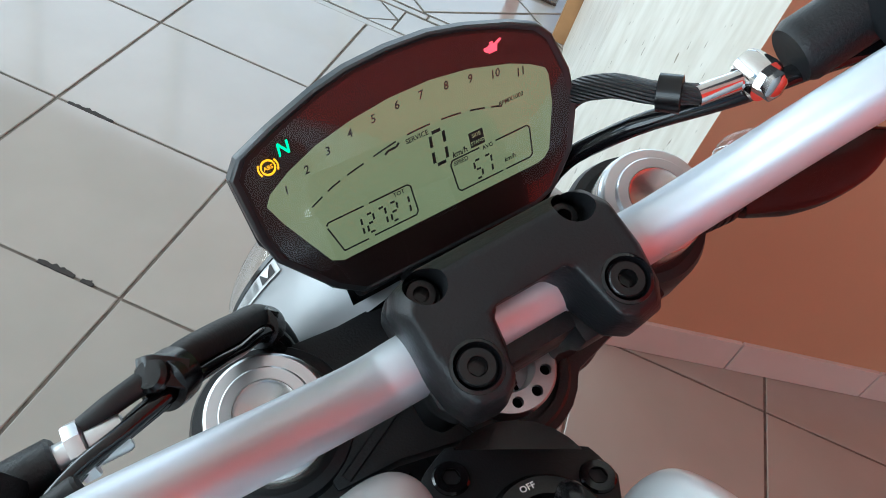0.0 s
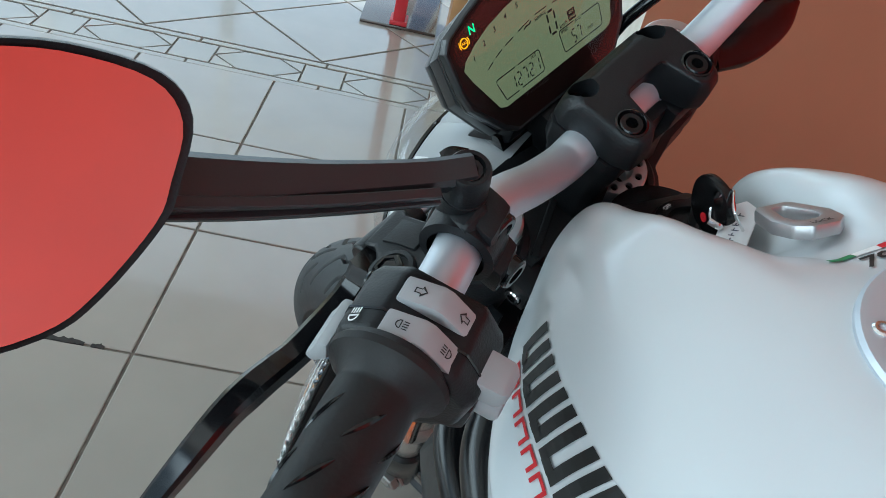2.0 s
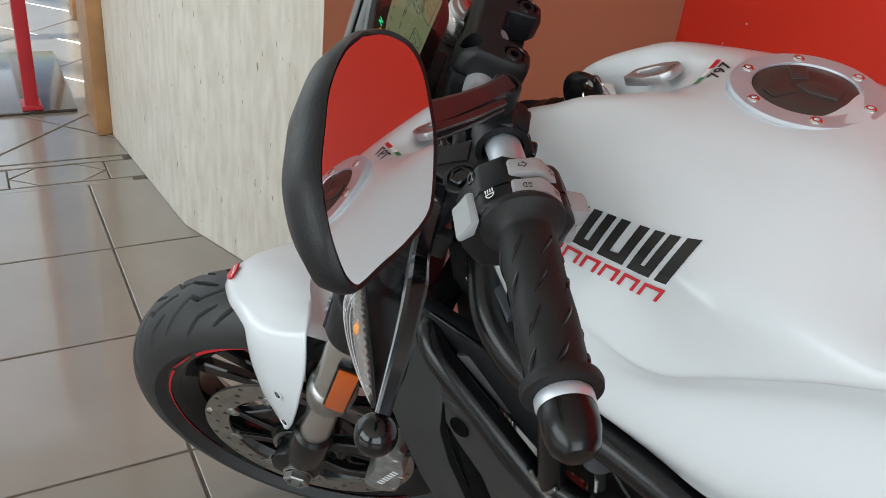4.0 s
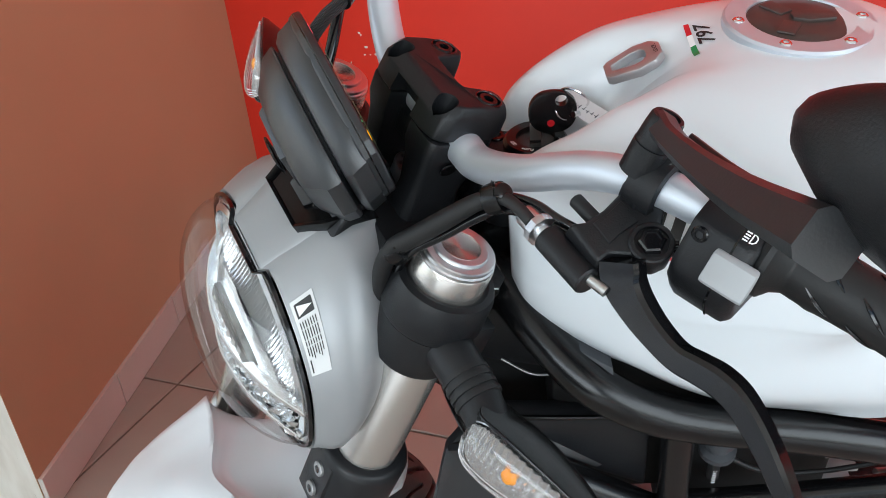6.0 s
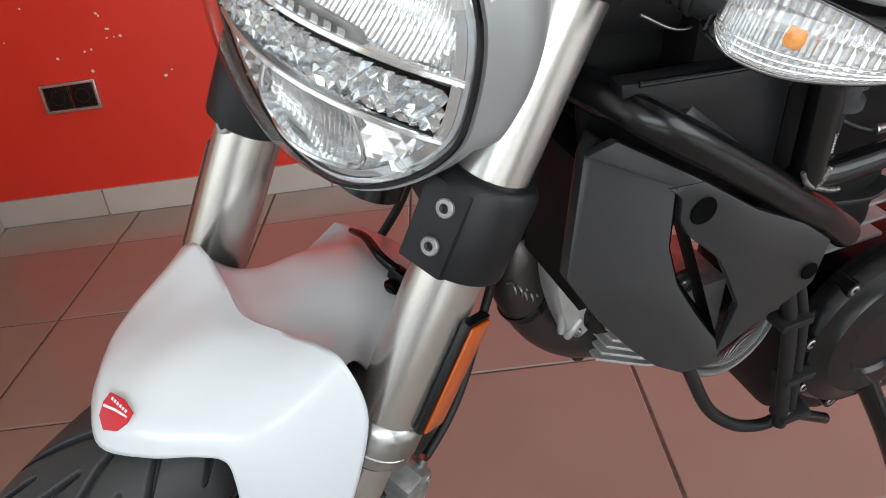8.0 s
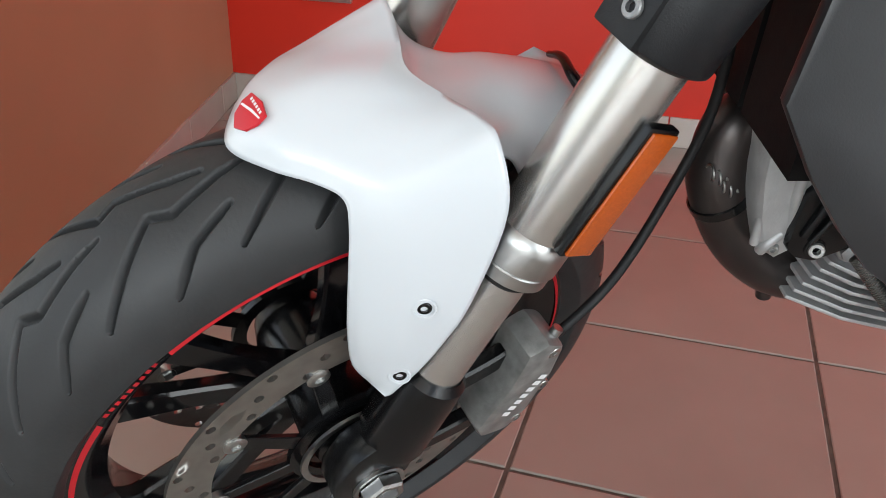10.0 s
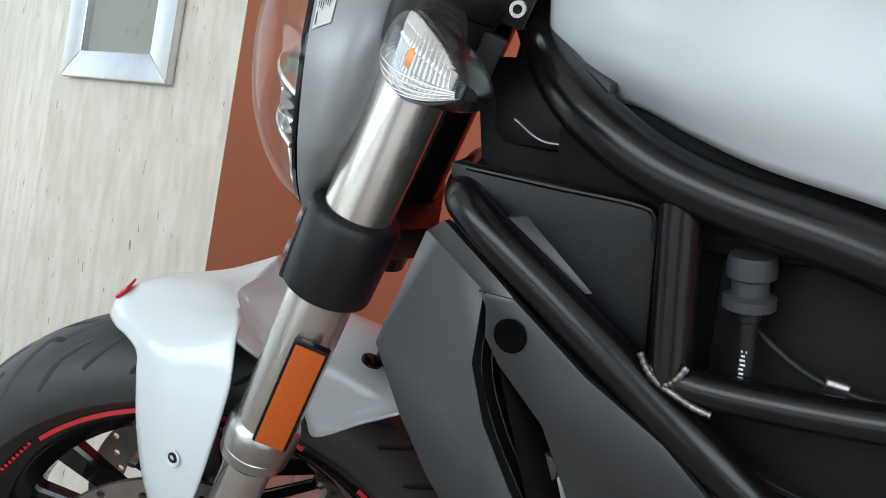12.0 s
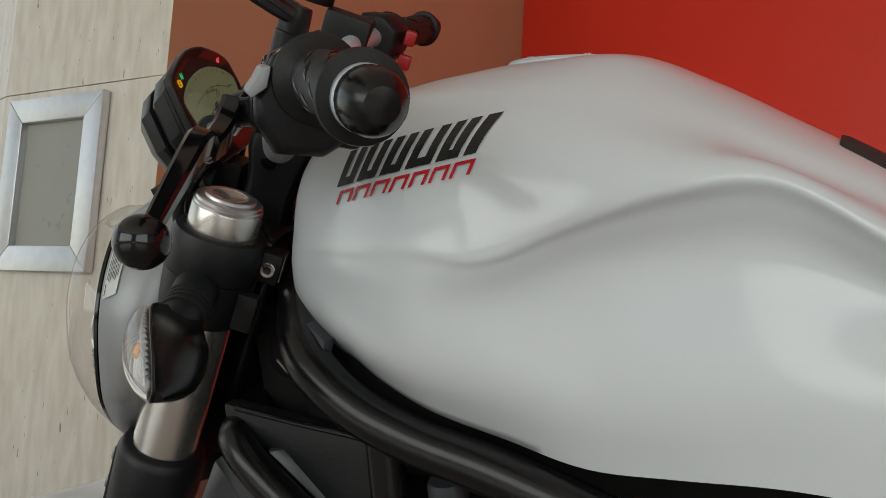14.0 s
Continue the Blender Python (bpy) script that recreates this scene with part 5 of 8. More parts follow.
S("gauge_glass", (g_loop(0.93, 0.0058), [tuple(range(len(GO)))]), M["dash"], gauge, "clear cover", smooth=0).visible_shadow = False
S("gauge_bracket", join(box(-0.020, 0.020, 0.010, 0.046, 0.655, 0.700), box(-0.034, 0.034, 0.012, 0.040, 0.640, 0.664)), M["black"], gauge, bevel=0.003)
S("badge_shield", moved(prism([(-0.011, 0.010), (-0.012, 0.0), (-0.008, -0.010), (0, -0.016), (0.008, -0.010), (0.012, 0.0), (0.011, 0.010), (0, 0.013)], -0.0510, -0.0530), MG @ Matrix.Translation((0, -0.034, -0.0035))), M["gloss"], gauge, "raised shield badge", bevel=0.001)
S("badge_panel", loft([[MG @ Vector((x * k, -0.036 + (y + 0.020) * k * 0.8, d + 0.006)) for x, y in ((-0.026, 0.008), (-0.020, -0.040), (-0.012, -0.048), (0.012, -0.048), (0.020, -0.040), (0.026, 0.008))] for k, d in ((1.10, -0.048), (0.92, -0.0575))]), M["shroud"], gauge, bevel=0.0010, smooth=16)

# --- headlight


def rim_pt(a, k=1.0, out=0.0):
    """The lens rim at angle a (0: to the right, anticlockwise seen from behind), scaled by k and pushed ahead by out."""
    c, s = math.cos(a), math.sin(a)
    w = 0.104
    hz = 0.100 if s > 0 else 0.102
    q = 2.35
    r = (abs(c) ** q + abs(s) ** q) ** (-1 / q)
    x, v = w * r * c, hz * r * s
    if v < -0.02:
        x *= 1 - 0.30 * ((-v - 0.02) / 0.082) ** 1.4
    if v > 0.04:
        x *= 1 - 0.12 * ((v - 0.04) / 0.06) ** 1.5
    x, v = x * k, v * k
    z = 0.528 + v
    y = 0.0655 + v * 0.27 + out
    return Vector((x, y - 0.09 * abs(x) ** 1.5, z))


NA = 72
ANG = [2 * math.pi * i / NA for i in range(NA)]


def rim_notched(a, k=1.0, out=0.0):
    p = rim_pt(a, k, out)
    if p.z > 0.55 and abs(p.x) < 0.034:
        t = min(1, max(0, (0.034 - abs(p.x)) / 0.009))
        p.z -= 0.011 * t
        p.y += 0.003 * t
    return p


def rear_pt(a):
    c, s = math.cos(a), math.sin(a)
    q = 2.5
    r = (abs(c) ** q + abs(s) ** q) ** (-1 / q)
    x, v = 0.110 * r * c, (0.128 if s > 0 else 0.100) * r * s
    if v > 0:
        x *= 1 - 0.42 * (v / 0.128) ** 2
    else:
        x *= 1 - 0.35 * (-v / 0.1) ** 1.6
    return Vector((x, 0.020 + 0.02 * v, 0.552 + v))


def shell_loops():
    loops = []
    for t in (0.0, 0.03, 0.12, 0.3, 0.5, 0.7, 0.88, 1.0):
        loop = []
        for a in ANG:
            p, q = rim_notched(a, 1.03, -0.001), rear_pt(a)
            m = p.lerp(q, t)
            bulge = 0.012 * math.sin(math.pi * t)
            d = Vector((math.cos(a), 0, math.sin(a)))
            if t > 0.02:
                m += d * bulge * (1 if math.sin(a) > -0.3 else 0.5)
            loop.append(m)
        loops.append(loop)
    return loops


hl = S("headlight", join(loft([[rim_notched(a, 0.985, -0.002) for a in ANG]] + shell_loops(), False)), M["grey"], None, "silver-grey headlight shell", smooth=40)
S("shell_back", loft([[rear_pt(a) for a in ANG], [rear_pt(a) * 0.6 + Vector((0, -0.0, 0.552)) * 0.4 + Vector((0, -0.01, 0)) for a in ANG]]), M["satin"], hl, smooth=40)
S("lens_gasket", loft([[rim_notched(a, 1.016, 0.0008) for a in ANG], [rim_notched(a, 1.012, 0.0035) for a in ANG], [rim_notched(a, 0.988, 0.0035) for a in ANG], [rim_notched(a, 0.985, 0.0) for a in ANG]], False), M["gloss"], hl, "black lens gasket")


def dome(k0, depth, base, notch=True, rings=14):
    loops = []
    for i in range(rings + 1):
        t = i / rings
        k = k0 * math.cos(t * math.pi / 2) ** 0.8 if i < rings else 0.0
        h = depth * math.sin(t * math.pi / 2) ** 1.15
        loops.append([(rim_notched if notch and i < 3 else rim_pt)(a, max(k, 0.001), base + h) for a in ANG])
    return loft(loops, False)


S("lens", dome(0.986, 0.050, 0.003), M["lens"], hl, "clear domed headlight lens", smooth=60).visible_shadow = False


def half_w(z, k=1.0):
    v = max(-0.985, min(0.985, (z - 0.528) / (0.101 * k)))
    w = 0.104 * k * (1 - abs(v) ** 2.35) ** (1 / 2.35)
    d = z - 0.528
    if d < -0.02:
        w *= 1 - 0.30 * ((-d - 0.02) / 0.082) ** 1.4
    if d > 0.04:
        w *= 1 - 0.12 * ((d - 0.04) / 0.06) ** 1.5
    return w


def rim_plane(x, z):
    return 0.0655 + (z - 0.528) * 0.27 - 0.09 * abs(x) ** 1.5


def swell(x, z):
    """How far the lamp's inside follows the domed lens forwards."""
    return 0.024 * max(0.0, 1 - (x / 0.098) ** 2) * max(0.0, 1 - ((z - 0.528) / 0.098) ** 2)


def field(z0, z1, depth, nx, nz, k=0.9, bow=0.0):
    """A sheet filling the lamp between two heights; depth(x, z, i, j) sinks it below the rim."""
    V = []
    for j in range(nz + 1):
        for i in range(nx + 1):
            u = 2 * i / nx - 1
            z = z0 + (z1 - z0) * j / nz
            x = u * half_w(z, k)
            zz = z + bow * (1 - u * u)
            V.append((x, rim_plane(x, zz) + swell(x, zz) - depth(x, zz, i, j), zz))
    return V, grid_faces(nz + 1, nx + 1)


def flutes(cx, cz, rx, rz, floor, pitch, amp):
    def depth(x, z, i, j):
        q = min(1.0, ((x - cx) / rx) ** 2 + ((z - cz) / rz) ** 2)
        return 0.004 + floor * (1 - q) + amp * abs(math.sin(math.pi * x / pitch))
    return depth


rng_h = random.Random(11)


def crystal(sink, amp):
    def depth(x, z, i, j):
        return sink + (amp * rng_h.random() if (i + j) % 2 else -amp * rng_h.random())
    return depth


S("bezel", loft([[rim_pt(a, k, o) for a in ANG] for k, o in ((0.975, 0.0), (0.945, -0.002), (0.935, 0.004), (0.880, 0.006), (0.865, -0.004), (0.86, -0.016))], False), M["refl"], hl, "chromed headlight bezel", smooth=50)
S("lamp_back", loft([[rim_pt(a, 0.91, -0.014) for a in ANG], [rim_pt(a, 0.90, -0.060) for a in ANG], [rim_pt(a, 0.02, -0.062) for a in ANG]], False), M["grey"], hl, smooth=50)
S("main_reflector", field(0.5345, 0.619, flutes(0, 0.566, 0.090, 0.044, 0.026, 0.0040, 0.0016), 300, 40, 0.865), M["refl"], hl, "fluted chrome main reflector", smooth=0)
S("low_reflector", field(0.436, 0.492, flutes(0, 0.474, 0.075, 0.045, 0.014, 0.0045, 0.0018), 220, 30, 0.86), M["refl"], hl, "fluted chrome lower reflector", smooth=0)
S("light_bar", field(0.503, 0.530, crystal(-0.004, 0.0045), 54, 6, 0.88, -0.004), M["refl"], hl, "faceted position-light bar", smooth=0)
for z, w, k in ((0.537, 0.0042, 0.93), (0.4985, 0.0040, 0.92), (0.449, 0.0030, 0.84)):
    S("light_trim", ribbon([(u * half_w(z, k), rim_plane(u * half_w(z, k), z) + swell(u * half_w(z, k), z) + 0.006 - 0.006 * u * u, z - 0.004 * (1 - u * u)) for u in (-1, -0.7, -0.35, 0, 0.35, 0.7, 1)], 0.009, w, up=(0, 0, 1)), M["refl"], hl)
for sg in (-1, 1):
    V = []
    for j in range(7):
        for i in range(7):
            x = sg * (0.046 + 0.0058 * i - 0.0016 * (6 - j))
            z = 0.462 + 0.0055 * j + 0.0004 * i
            V.append((x, rim_plane(x, z) + swell(x, z) - 0.003 + (0.004 * rng_h.random() if (i + j) % 2 else -0.003), z))
    S("corner_prism", (V, grid_faces(7, 7)), M["refl"], hl, smooth=0)
    S("prism_edge", tube([(sg * 0.034, rim_plane(0.034, 0.497) + swell(0.034, 0.497) + 0.002, 0.497), (sg * 0.046, rim_plane(0.046, 0.462) + swell(0.046, 0.462) + 0.001, 0.462), (sg * 0.030, rim_plane(0.03, 0.447) + swell(0.03, 0.447) + 0.002, 0.446)], 0.0016, 8, 3), M["refl"], hl)
plate = [(-0.044, 0.5335), (-0.036, 0.5420), (0.036, 0.5420), (0.044, 0.5335), (0.040, 0.5290), (-0.040, 0.5290)]
on_bar = lambda x, z, d: (x, rim_plane(x, z) + swell(x, z) + d, z)
dark_plate = S("light_plate", loft([[on_bar(x, z, d) for x, z in plate] for d in (-0.002, 0.0040)]), M["cast_d"], hl, "dark plate above the light bar", bevel=0.0008)
S("plate_mark", join(*[([on_bar(x + a, z, 0.0046) for a, z in ((0, 0.5325), (0.0052, 0.5325), (0.0060, 0.5385), (0.0008, 0.5385))], [(0, 1, 2, 3)]) for x in [-0.0315 + 0.0093 * k for k in range(7)]]), M["refl"], dark_plate, "raised silver mark as plain bars", smooth=0)
bulb_ax = Vector((0, 1, 0.27))
for za, da, ka, zb, db, kb in ((0.5345, 0.0150, 0.865, 0.5325, -0.004, 0.87), (0.492, 0.020, 0.86, 0.5000, -0.004, 0.88)):
    V = []
    for z, d, k in ((za, da, ka), (zb, db, kb)):
        for i in range(41):
            x = (i / 20 - 1) * half_w(z, k)
            e = d * (1 - (x / 0.1) ** 2) if d > 0 else d
            V.append((x, rim_plane(x, z) + swell(x, z) - e, z))
    S("lamp_shelf", (V, grid_faces(2, 41)), M["refl"], hl, smooth=0)
S("lamp_shield", lathe([(0.0003, -0.004), (0.0052, -0.004), (0.0060, 0.0030), (0.0082, 0.0040), (0.0095, 0.002), (0.0095, -0.030)], (0, 0.066, 0.573), Vector((0, 0.066, 0.573)) + bulb_ax, 28), M["cast_d"], hl, "dark bulb shield")
S("bulb_ring", lathe([(0.019, -0.036), (0.0178, -0.022), (0.0150, -0.021)], (0, 0.066, 0.573), Vector((0, 0.066, 0.573)) + bulb_ax, 28, False), M["refl"], hl)
for sg in (-1, 1):
    S("shield_leg", rod((sg * 0.012, 0.042, 0.566), (sg * 0.010, 0.070, 0.571), 0.0022, 10), M["refl"], hl)

# warning sticker on the shell


def on_shell(u, v):
    """A point of the shell's left flank: u runs rearwards, v from top to bottom, both 0 to 1."""
    a = math.pi - (0.955 - 0.44 * v)
    t = 0.030 + 0.190 * u
    p, q = rim_notched(a, 1.03, -0.001), rear_pt(a)
    d = Vector((math.cos(a), 0, math.sin(a)))
    m = p.lerp(q, t) + d * (0.012 * math.sin(math.pi * t) + 0.0011)
    return m


def shell_patch(u0, u1, v0, v1, lift=0.0, n=6):
    V = [on_shell(u0 + (u1 - u0) * i / n, v0 + (v1 - v0) * j / n) + Vector((-lift, lift * 0.3, lift * 0.3)) for i in range(n + 1) for j in range(n + 1)]
    return V, grid_faces(n + 1, n + 1)


stk = S("warning_sticker", shell_patch(0, 1, 0, 1, 0.0), M["label"], hl, "silver warning sticker with fine print", smooth=60)
S("sticker_square", shell_patch(0.12, 0.88, 0.05, 0.24, 0.0004), M["ink"], stk, smooth=60)
tri3 = [on_shell(u, v) + Vector((-0.0008, 0.0003, 0.0003)) for u, v in ((0.84, 0.145), (0.20, 0.215), (0.20, 0.075))]
S("sticker_triangle", (tri3, [(0, 1, 2)]), M["whiteink"], stk, smooth=0)
for k in range(7):
    for a, b in ((0.29, 0.38), (0.395, 0.52), (0.535, 0.60), (0.615, 0.72 + 0.03 * (k % 3))):
        S("sticker_line", shell_patch(0.12 + 0.115 * k, 0.165 + 0.115 * k, a, b, 0.0004, 2), M["ink"], stk, smooth=60)
S("sticker_line", shell_patch(0.10, 0.16, 0.78, 0.96, 0.0004, 2), M["ink"], stk, smooth=60)

# raised middle panel of the shell, and the bracket under the instrument
def top_at(x, s):
    """A place on top of the shell: s runs from the rim (0) to the rear edge (1)."""
    a = math.acos(max(-0.95, min(0.95, x / 0.104)))
    p, q = rim_notched(a, 1.03, -0.001), rear_pt(a)
    return p.lerp(q, s) + Vector((math.cos(a), 0, math.sin(a))) * (0.012 * math.sin(math.pi * s))


ridge = []
for s in (0.02, 0.3, 0.6, 0.86):
    w = 0.030 + 0.020 * s
    ridge.append([top_at(u * w, s) + Vector((0, 0.001, -0.003 if abs(u) > 0.99 else 0.0030)) for u in (-1, -0.86, -0.4, 0, 0.4, 0.86, 1)])
S("shell_ridge", loft(ridge, False), M["grey"], hl, smooth=50)
S("headlight_cowl", loft([[(x * w, y, z) for x, y, z in ((-1, y0, z0), (1, y0, z0), (0.92, y1, z1), (-0.92, y1, z1))] for w, y0, z0, y1, z1 in ((0.046, 0.058, 0.660, 0.026, 0.682), (0.042, 0.052, 0.676, 0.026, 0.697), (0.034, 0.046, 0.690, 0.026, 0.704))]), M["black"], hl, "black bracket between shell and instrument", bevel=0.003)
pocket = [(-0.026, 0.0750, 0.6535), (0.026, 0.0750, 0.6535), (0.038, 0.0580, 0.6655), (0.045, 0.0300, 0.6810), (-0.045, 0.0300, 0.6810), (-0.038, 0.0580, 0.6655)]
S("cowl_pocket", loft([[(x, y - 0.004, z - 0.004) for x, y, z in pocket], [(x, y + 0.0030, z + 0.0042) for x, y, z in pocket], [(x * 0.90, y * 0.94 + 0.0048, z + 0.0040) for x, y, z in pocket], [(x * 0.86, y * 0.92 + 0.0042, z + 0.0022) for x, y, z in pocket]]), M["satin"], hl, "black recessed cowl under the instrument", bevel=0.0008)
S("cowl_wedge", loft([[(-0.013, 0.066, 0.663), (0.013, 0.066, 0.663), (0.016, 0.056, 0.670), (-0.016, 0.056, 0.670)], [(-0.017, 0.050, 0.684), (0.017, 0.050, 0.684), (0.019, 0.040, 0.690), (-0.019, 0.040, 0.690)]]), M["shroud"], hl, bevel=0.001)
S("cowl_tongue", loft([[(x * 0.018, y, z) for x, y, z in ((-1, 0.0635, 0.655), (1, 0.0635, 0.655), (0.9, 0.060, 0.668), (-0.9, 0.060, 0.668))], [(x * 0.016, y, z) for x, y, z in ((-1, 0.045, 0.664), (1, 0.045, 0.664), (0.9, 0.045, 0.684), (-0.9, 0.045, 0.684))]]), M["satin"], hl, bevel=0.0025)

# --- front mudguard
SHEET = [  # from the lip up to the crest; along each: centre, blade, lip corner, down the flap to its tip
    [(0, 0.1705, 0.2425), (0.030, 0.157, 0.250), (0.050, 0.138, 0.257), (0.063, 0.124, 0.256), (0.071, 0.116, 0.238), (0.078, 0.103, 0.200), (0.082, 0.085, 0.155), (0.085, 0.066, 0.120), (0.094, 0.048, 0.106), (0.104, 0.038, 0.101)],
    [(0, 0.164, 0.266), (0.032, 0.149, 0.270), (0.054, 0.128, 0.272), (0.069, 0.114, 0.266), (0.078, 0.107, 0.243), (0.086, 0.094, 0.203), (0.091, 0.078, 0.158), (0.093, 0.061, 0.125), (0.098, 0.046, 0.109), (0.1045, 0.0365, 0.102)],
    [(0, 0.130, 0.294), (0.032, 0.118, 0.291), (0.058, 0.102, 0.287), (0.077, 0.093, 0.279), (0.091, 0.085, 0.252), (0.102, 0.071, 0.208), (0.104, 0.060, 0.163), (0.103, 0.049, 0.130), (0.104, 0.040, 0.111), (0.105, 0.035, 0.103)],
    [(0, 0.094, 0.308), (0.032, 0.084, 0.306), (0.060, 0.073, 0.307), (0.081, 0.067, 0.301), (0.100, 0.057, 0.266), (0.1105, 0.049, 0.210), (0.1105, 0.043, 0.166), (0.108, 0.038, 0.133), (0.106, 0.035, 0.114), (0.105, 0.034, 0.104)],
    [(0, 0.068, 0.3125), (0.032, 0.058, 0.316), (0.060, 0.052, 0.322), (0.081, 0.049, 0.319), (0.106, 0.037, 0.284), (0.1165, 0.031, 0.213), (0.115, 0.030, 0.170), (0.111, 0.030, 0.137), (0.107, 0.0315, 0.117), (0.105, 0.033, 0.105)],
]
SADDLE = [  # behind the crest, from the centre outwards
    [(0, 0.068, 0.3125), (0.032, 0.058, 0.316), (0.060, 0.052, 0.322), (0.079, 0.0485, 0.319)],
    [(0, 0.062, 0.3085), (0.031, 0.050, 0.309), (0.056, 0.043, 0.313), (0.074, 0.041, 0.311)],
    [(0, 0.048, 0.303), (0.030, 0.034, 0.302), (0.052, 0.026, 0.304), (0.067, 0.023, 0.300)],
    [(0, 0.015, 0.307), (0.030, 0.004, 0.305), (0.050, 0.000, 0.302), (0.063, 0.000, 0.290)],
    [(0, -0.025, 0.319), (0.030, -0.028, 0.315), (0.052, -0.030, 0.303), (0.068, -0.030, 0.262)],
    [(0, -0.065, 0.324), (0.030, -0.066, 0.319), (0.054, -0.062, 0.300), (0.072, -0.046, 0.248)],
    [(0, -0.105, 0.321), (0.030, -0.102, 0.317), (0.054, -0.094, 0.305), (0.071, -0.077, 0.280)],
    [(0, -0.140, 0.312), (0.030, -0.136, 0.312), (0.054, -0.124, 0.311), (0.069, -0.108, 0.310)],
]


def sheet_of(rows, nu, nv):
    # each row is drawn across both sides, so that it crosses the middle smoothly
    fine = []
    for r in rows:
        both = spline([(-x, y, z) for x, y, z in r[:0:-1]] + r, nu)
        fine.append(both[len(both) // 2:])
    cols = [spline([r[j] for r in fine], nv) for j in range(len(fine[0]))]
    V = [tuple(cols[j][i]) for i in range(len(cols[0])) for j in range(len(cols))]
    return V, grid_faces(len(cols[0]), len(cols))


def fender_geo():
    one = join(sheet_of(SHEET, 6, 6), sheet_of(SADDLE, 6, 5))
    return join(one, mirrored(one))


fend = S("front_mudguard", fender_geo(), M["white"], None, "pearl white front mudguard with two flaps", smooth=38)
sol = fend.modifiers.new("thickness", "SOLIDIFY")
sol.thickness, sol.offset = 0.003, -1
for (x, y, z) in ((-0.1072, 0.0590, 0.202), (-0.1065, 0.0405, 0.129)):
    for s in (1, -1):
        c, d = Vector((x * s, y, z)), Vector((-s * 0.85, 0.5, 0))
        S("mudguard_bolt", lathe([(0.0088, 0.0004), (0.0082, 0.0013), (0.0070, 0.0013), (0.0060, -0.0004), (0.0003, -0.0004)], c, c + d, 28, False), M["white"], fend, "round bolt seat")
        S("bolt_head", bolt(c + d * 0.0009, d, 0.0052, 0.0020), M["satin"], fend)
S("loom_clip", join(tube([(-0.026, -0.075, 0.327), (-0.008, -0.072, 0.331), (0.020, -0.085, 0.330), (0.045, -0.10, 0.318)], [0.0048, 0.0042, 0.0036, 0.0026], 12, 5), lathe([(0.010, 0), (0.010, 0.003), (0.006, 0.005), (0.0003, 0.005)], (-0.034, -0.066, 0.317), (-0.034, -0.066, 1), 20), box(-0.036, -0.022, -0.082, -0.068, 0.318, 0.330)), M["satin"], fend, "black clip and cable end", bevel=0.001)


def shield(k):
    return [(-0.0100 * k, 0.0085 * k), (0, 0.0110 * k), (0.0100 * k, 0.0085 * k), (0.0105 * k, 0.0010 * k), (0.0075 * k, -0.0075 * k), (0, -0.0125 * k), (-0.0075 * k, -0.0075 * k), (-0.0105 * k, 0.0010 * k)]


m_badge = Matrix.Translation((0, 0.1630, 0.2672)) @ Matrix(((-1, 0, 0, 0), (0, -0.46, 0.888, 0), (0, 0.888, 0.46, 0), (0, 0, 0, 1)))
bdg = S("badge", moved(prism([(x * 1.12, y) for x, y in shield(1.0)], 0.0, 0.0022), m_badge), M["redink"], fend, "small red shield badge", bevel=0.0006)
S("badge_line", moved(prism([(-0.0098, 0.0005), (0.0, 0.0035), (0.0098, 0.0050), (0.0098, 0.0038), (0.0, 0.0018), (-0.0098, -0.0012)], 0.0022, 0.0025), m_badge), M["whiteink"], bdg, smooth=0)
S("badge_line", flat_bars([(-0.0075 + k * 0.0027, -0.0057 + k * 0.0027, 0.0058, 0.0078) for k in range(6)], m_badge @ Matrix.Translation((0, 0, 0.0025))), M["whiteink"], bdg, "white script as plain bars", smooth=0)

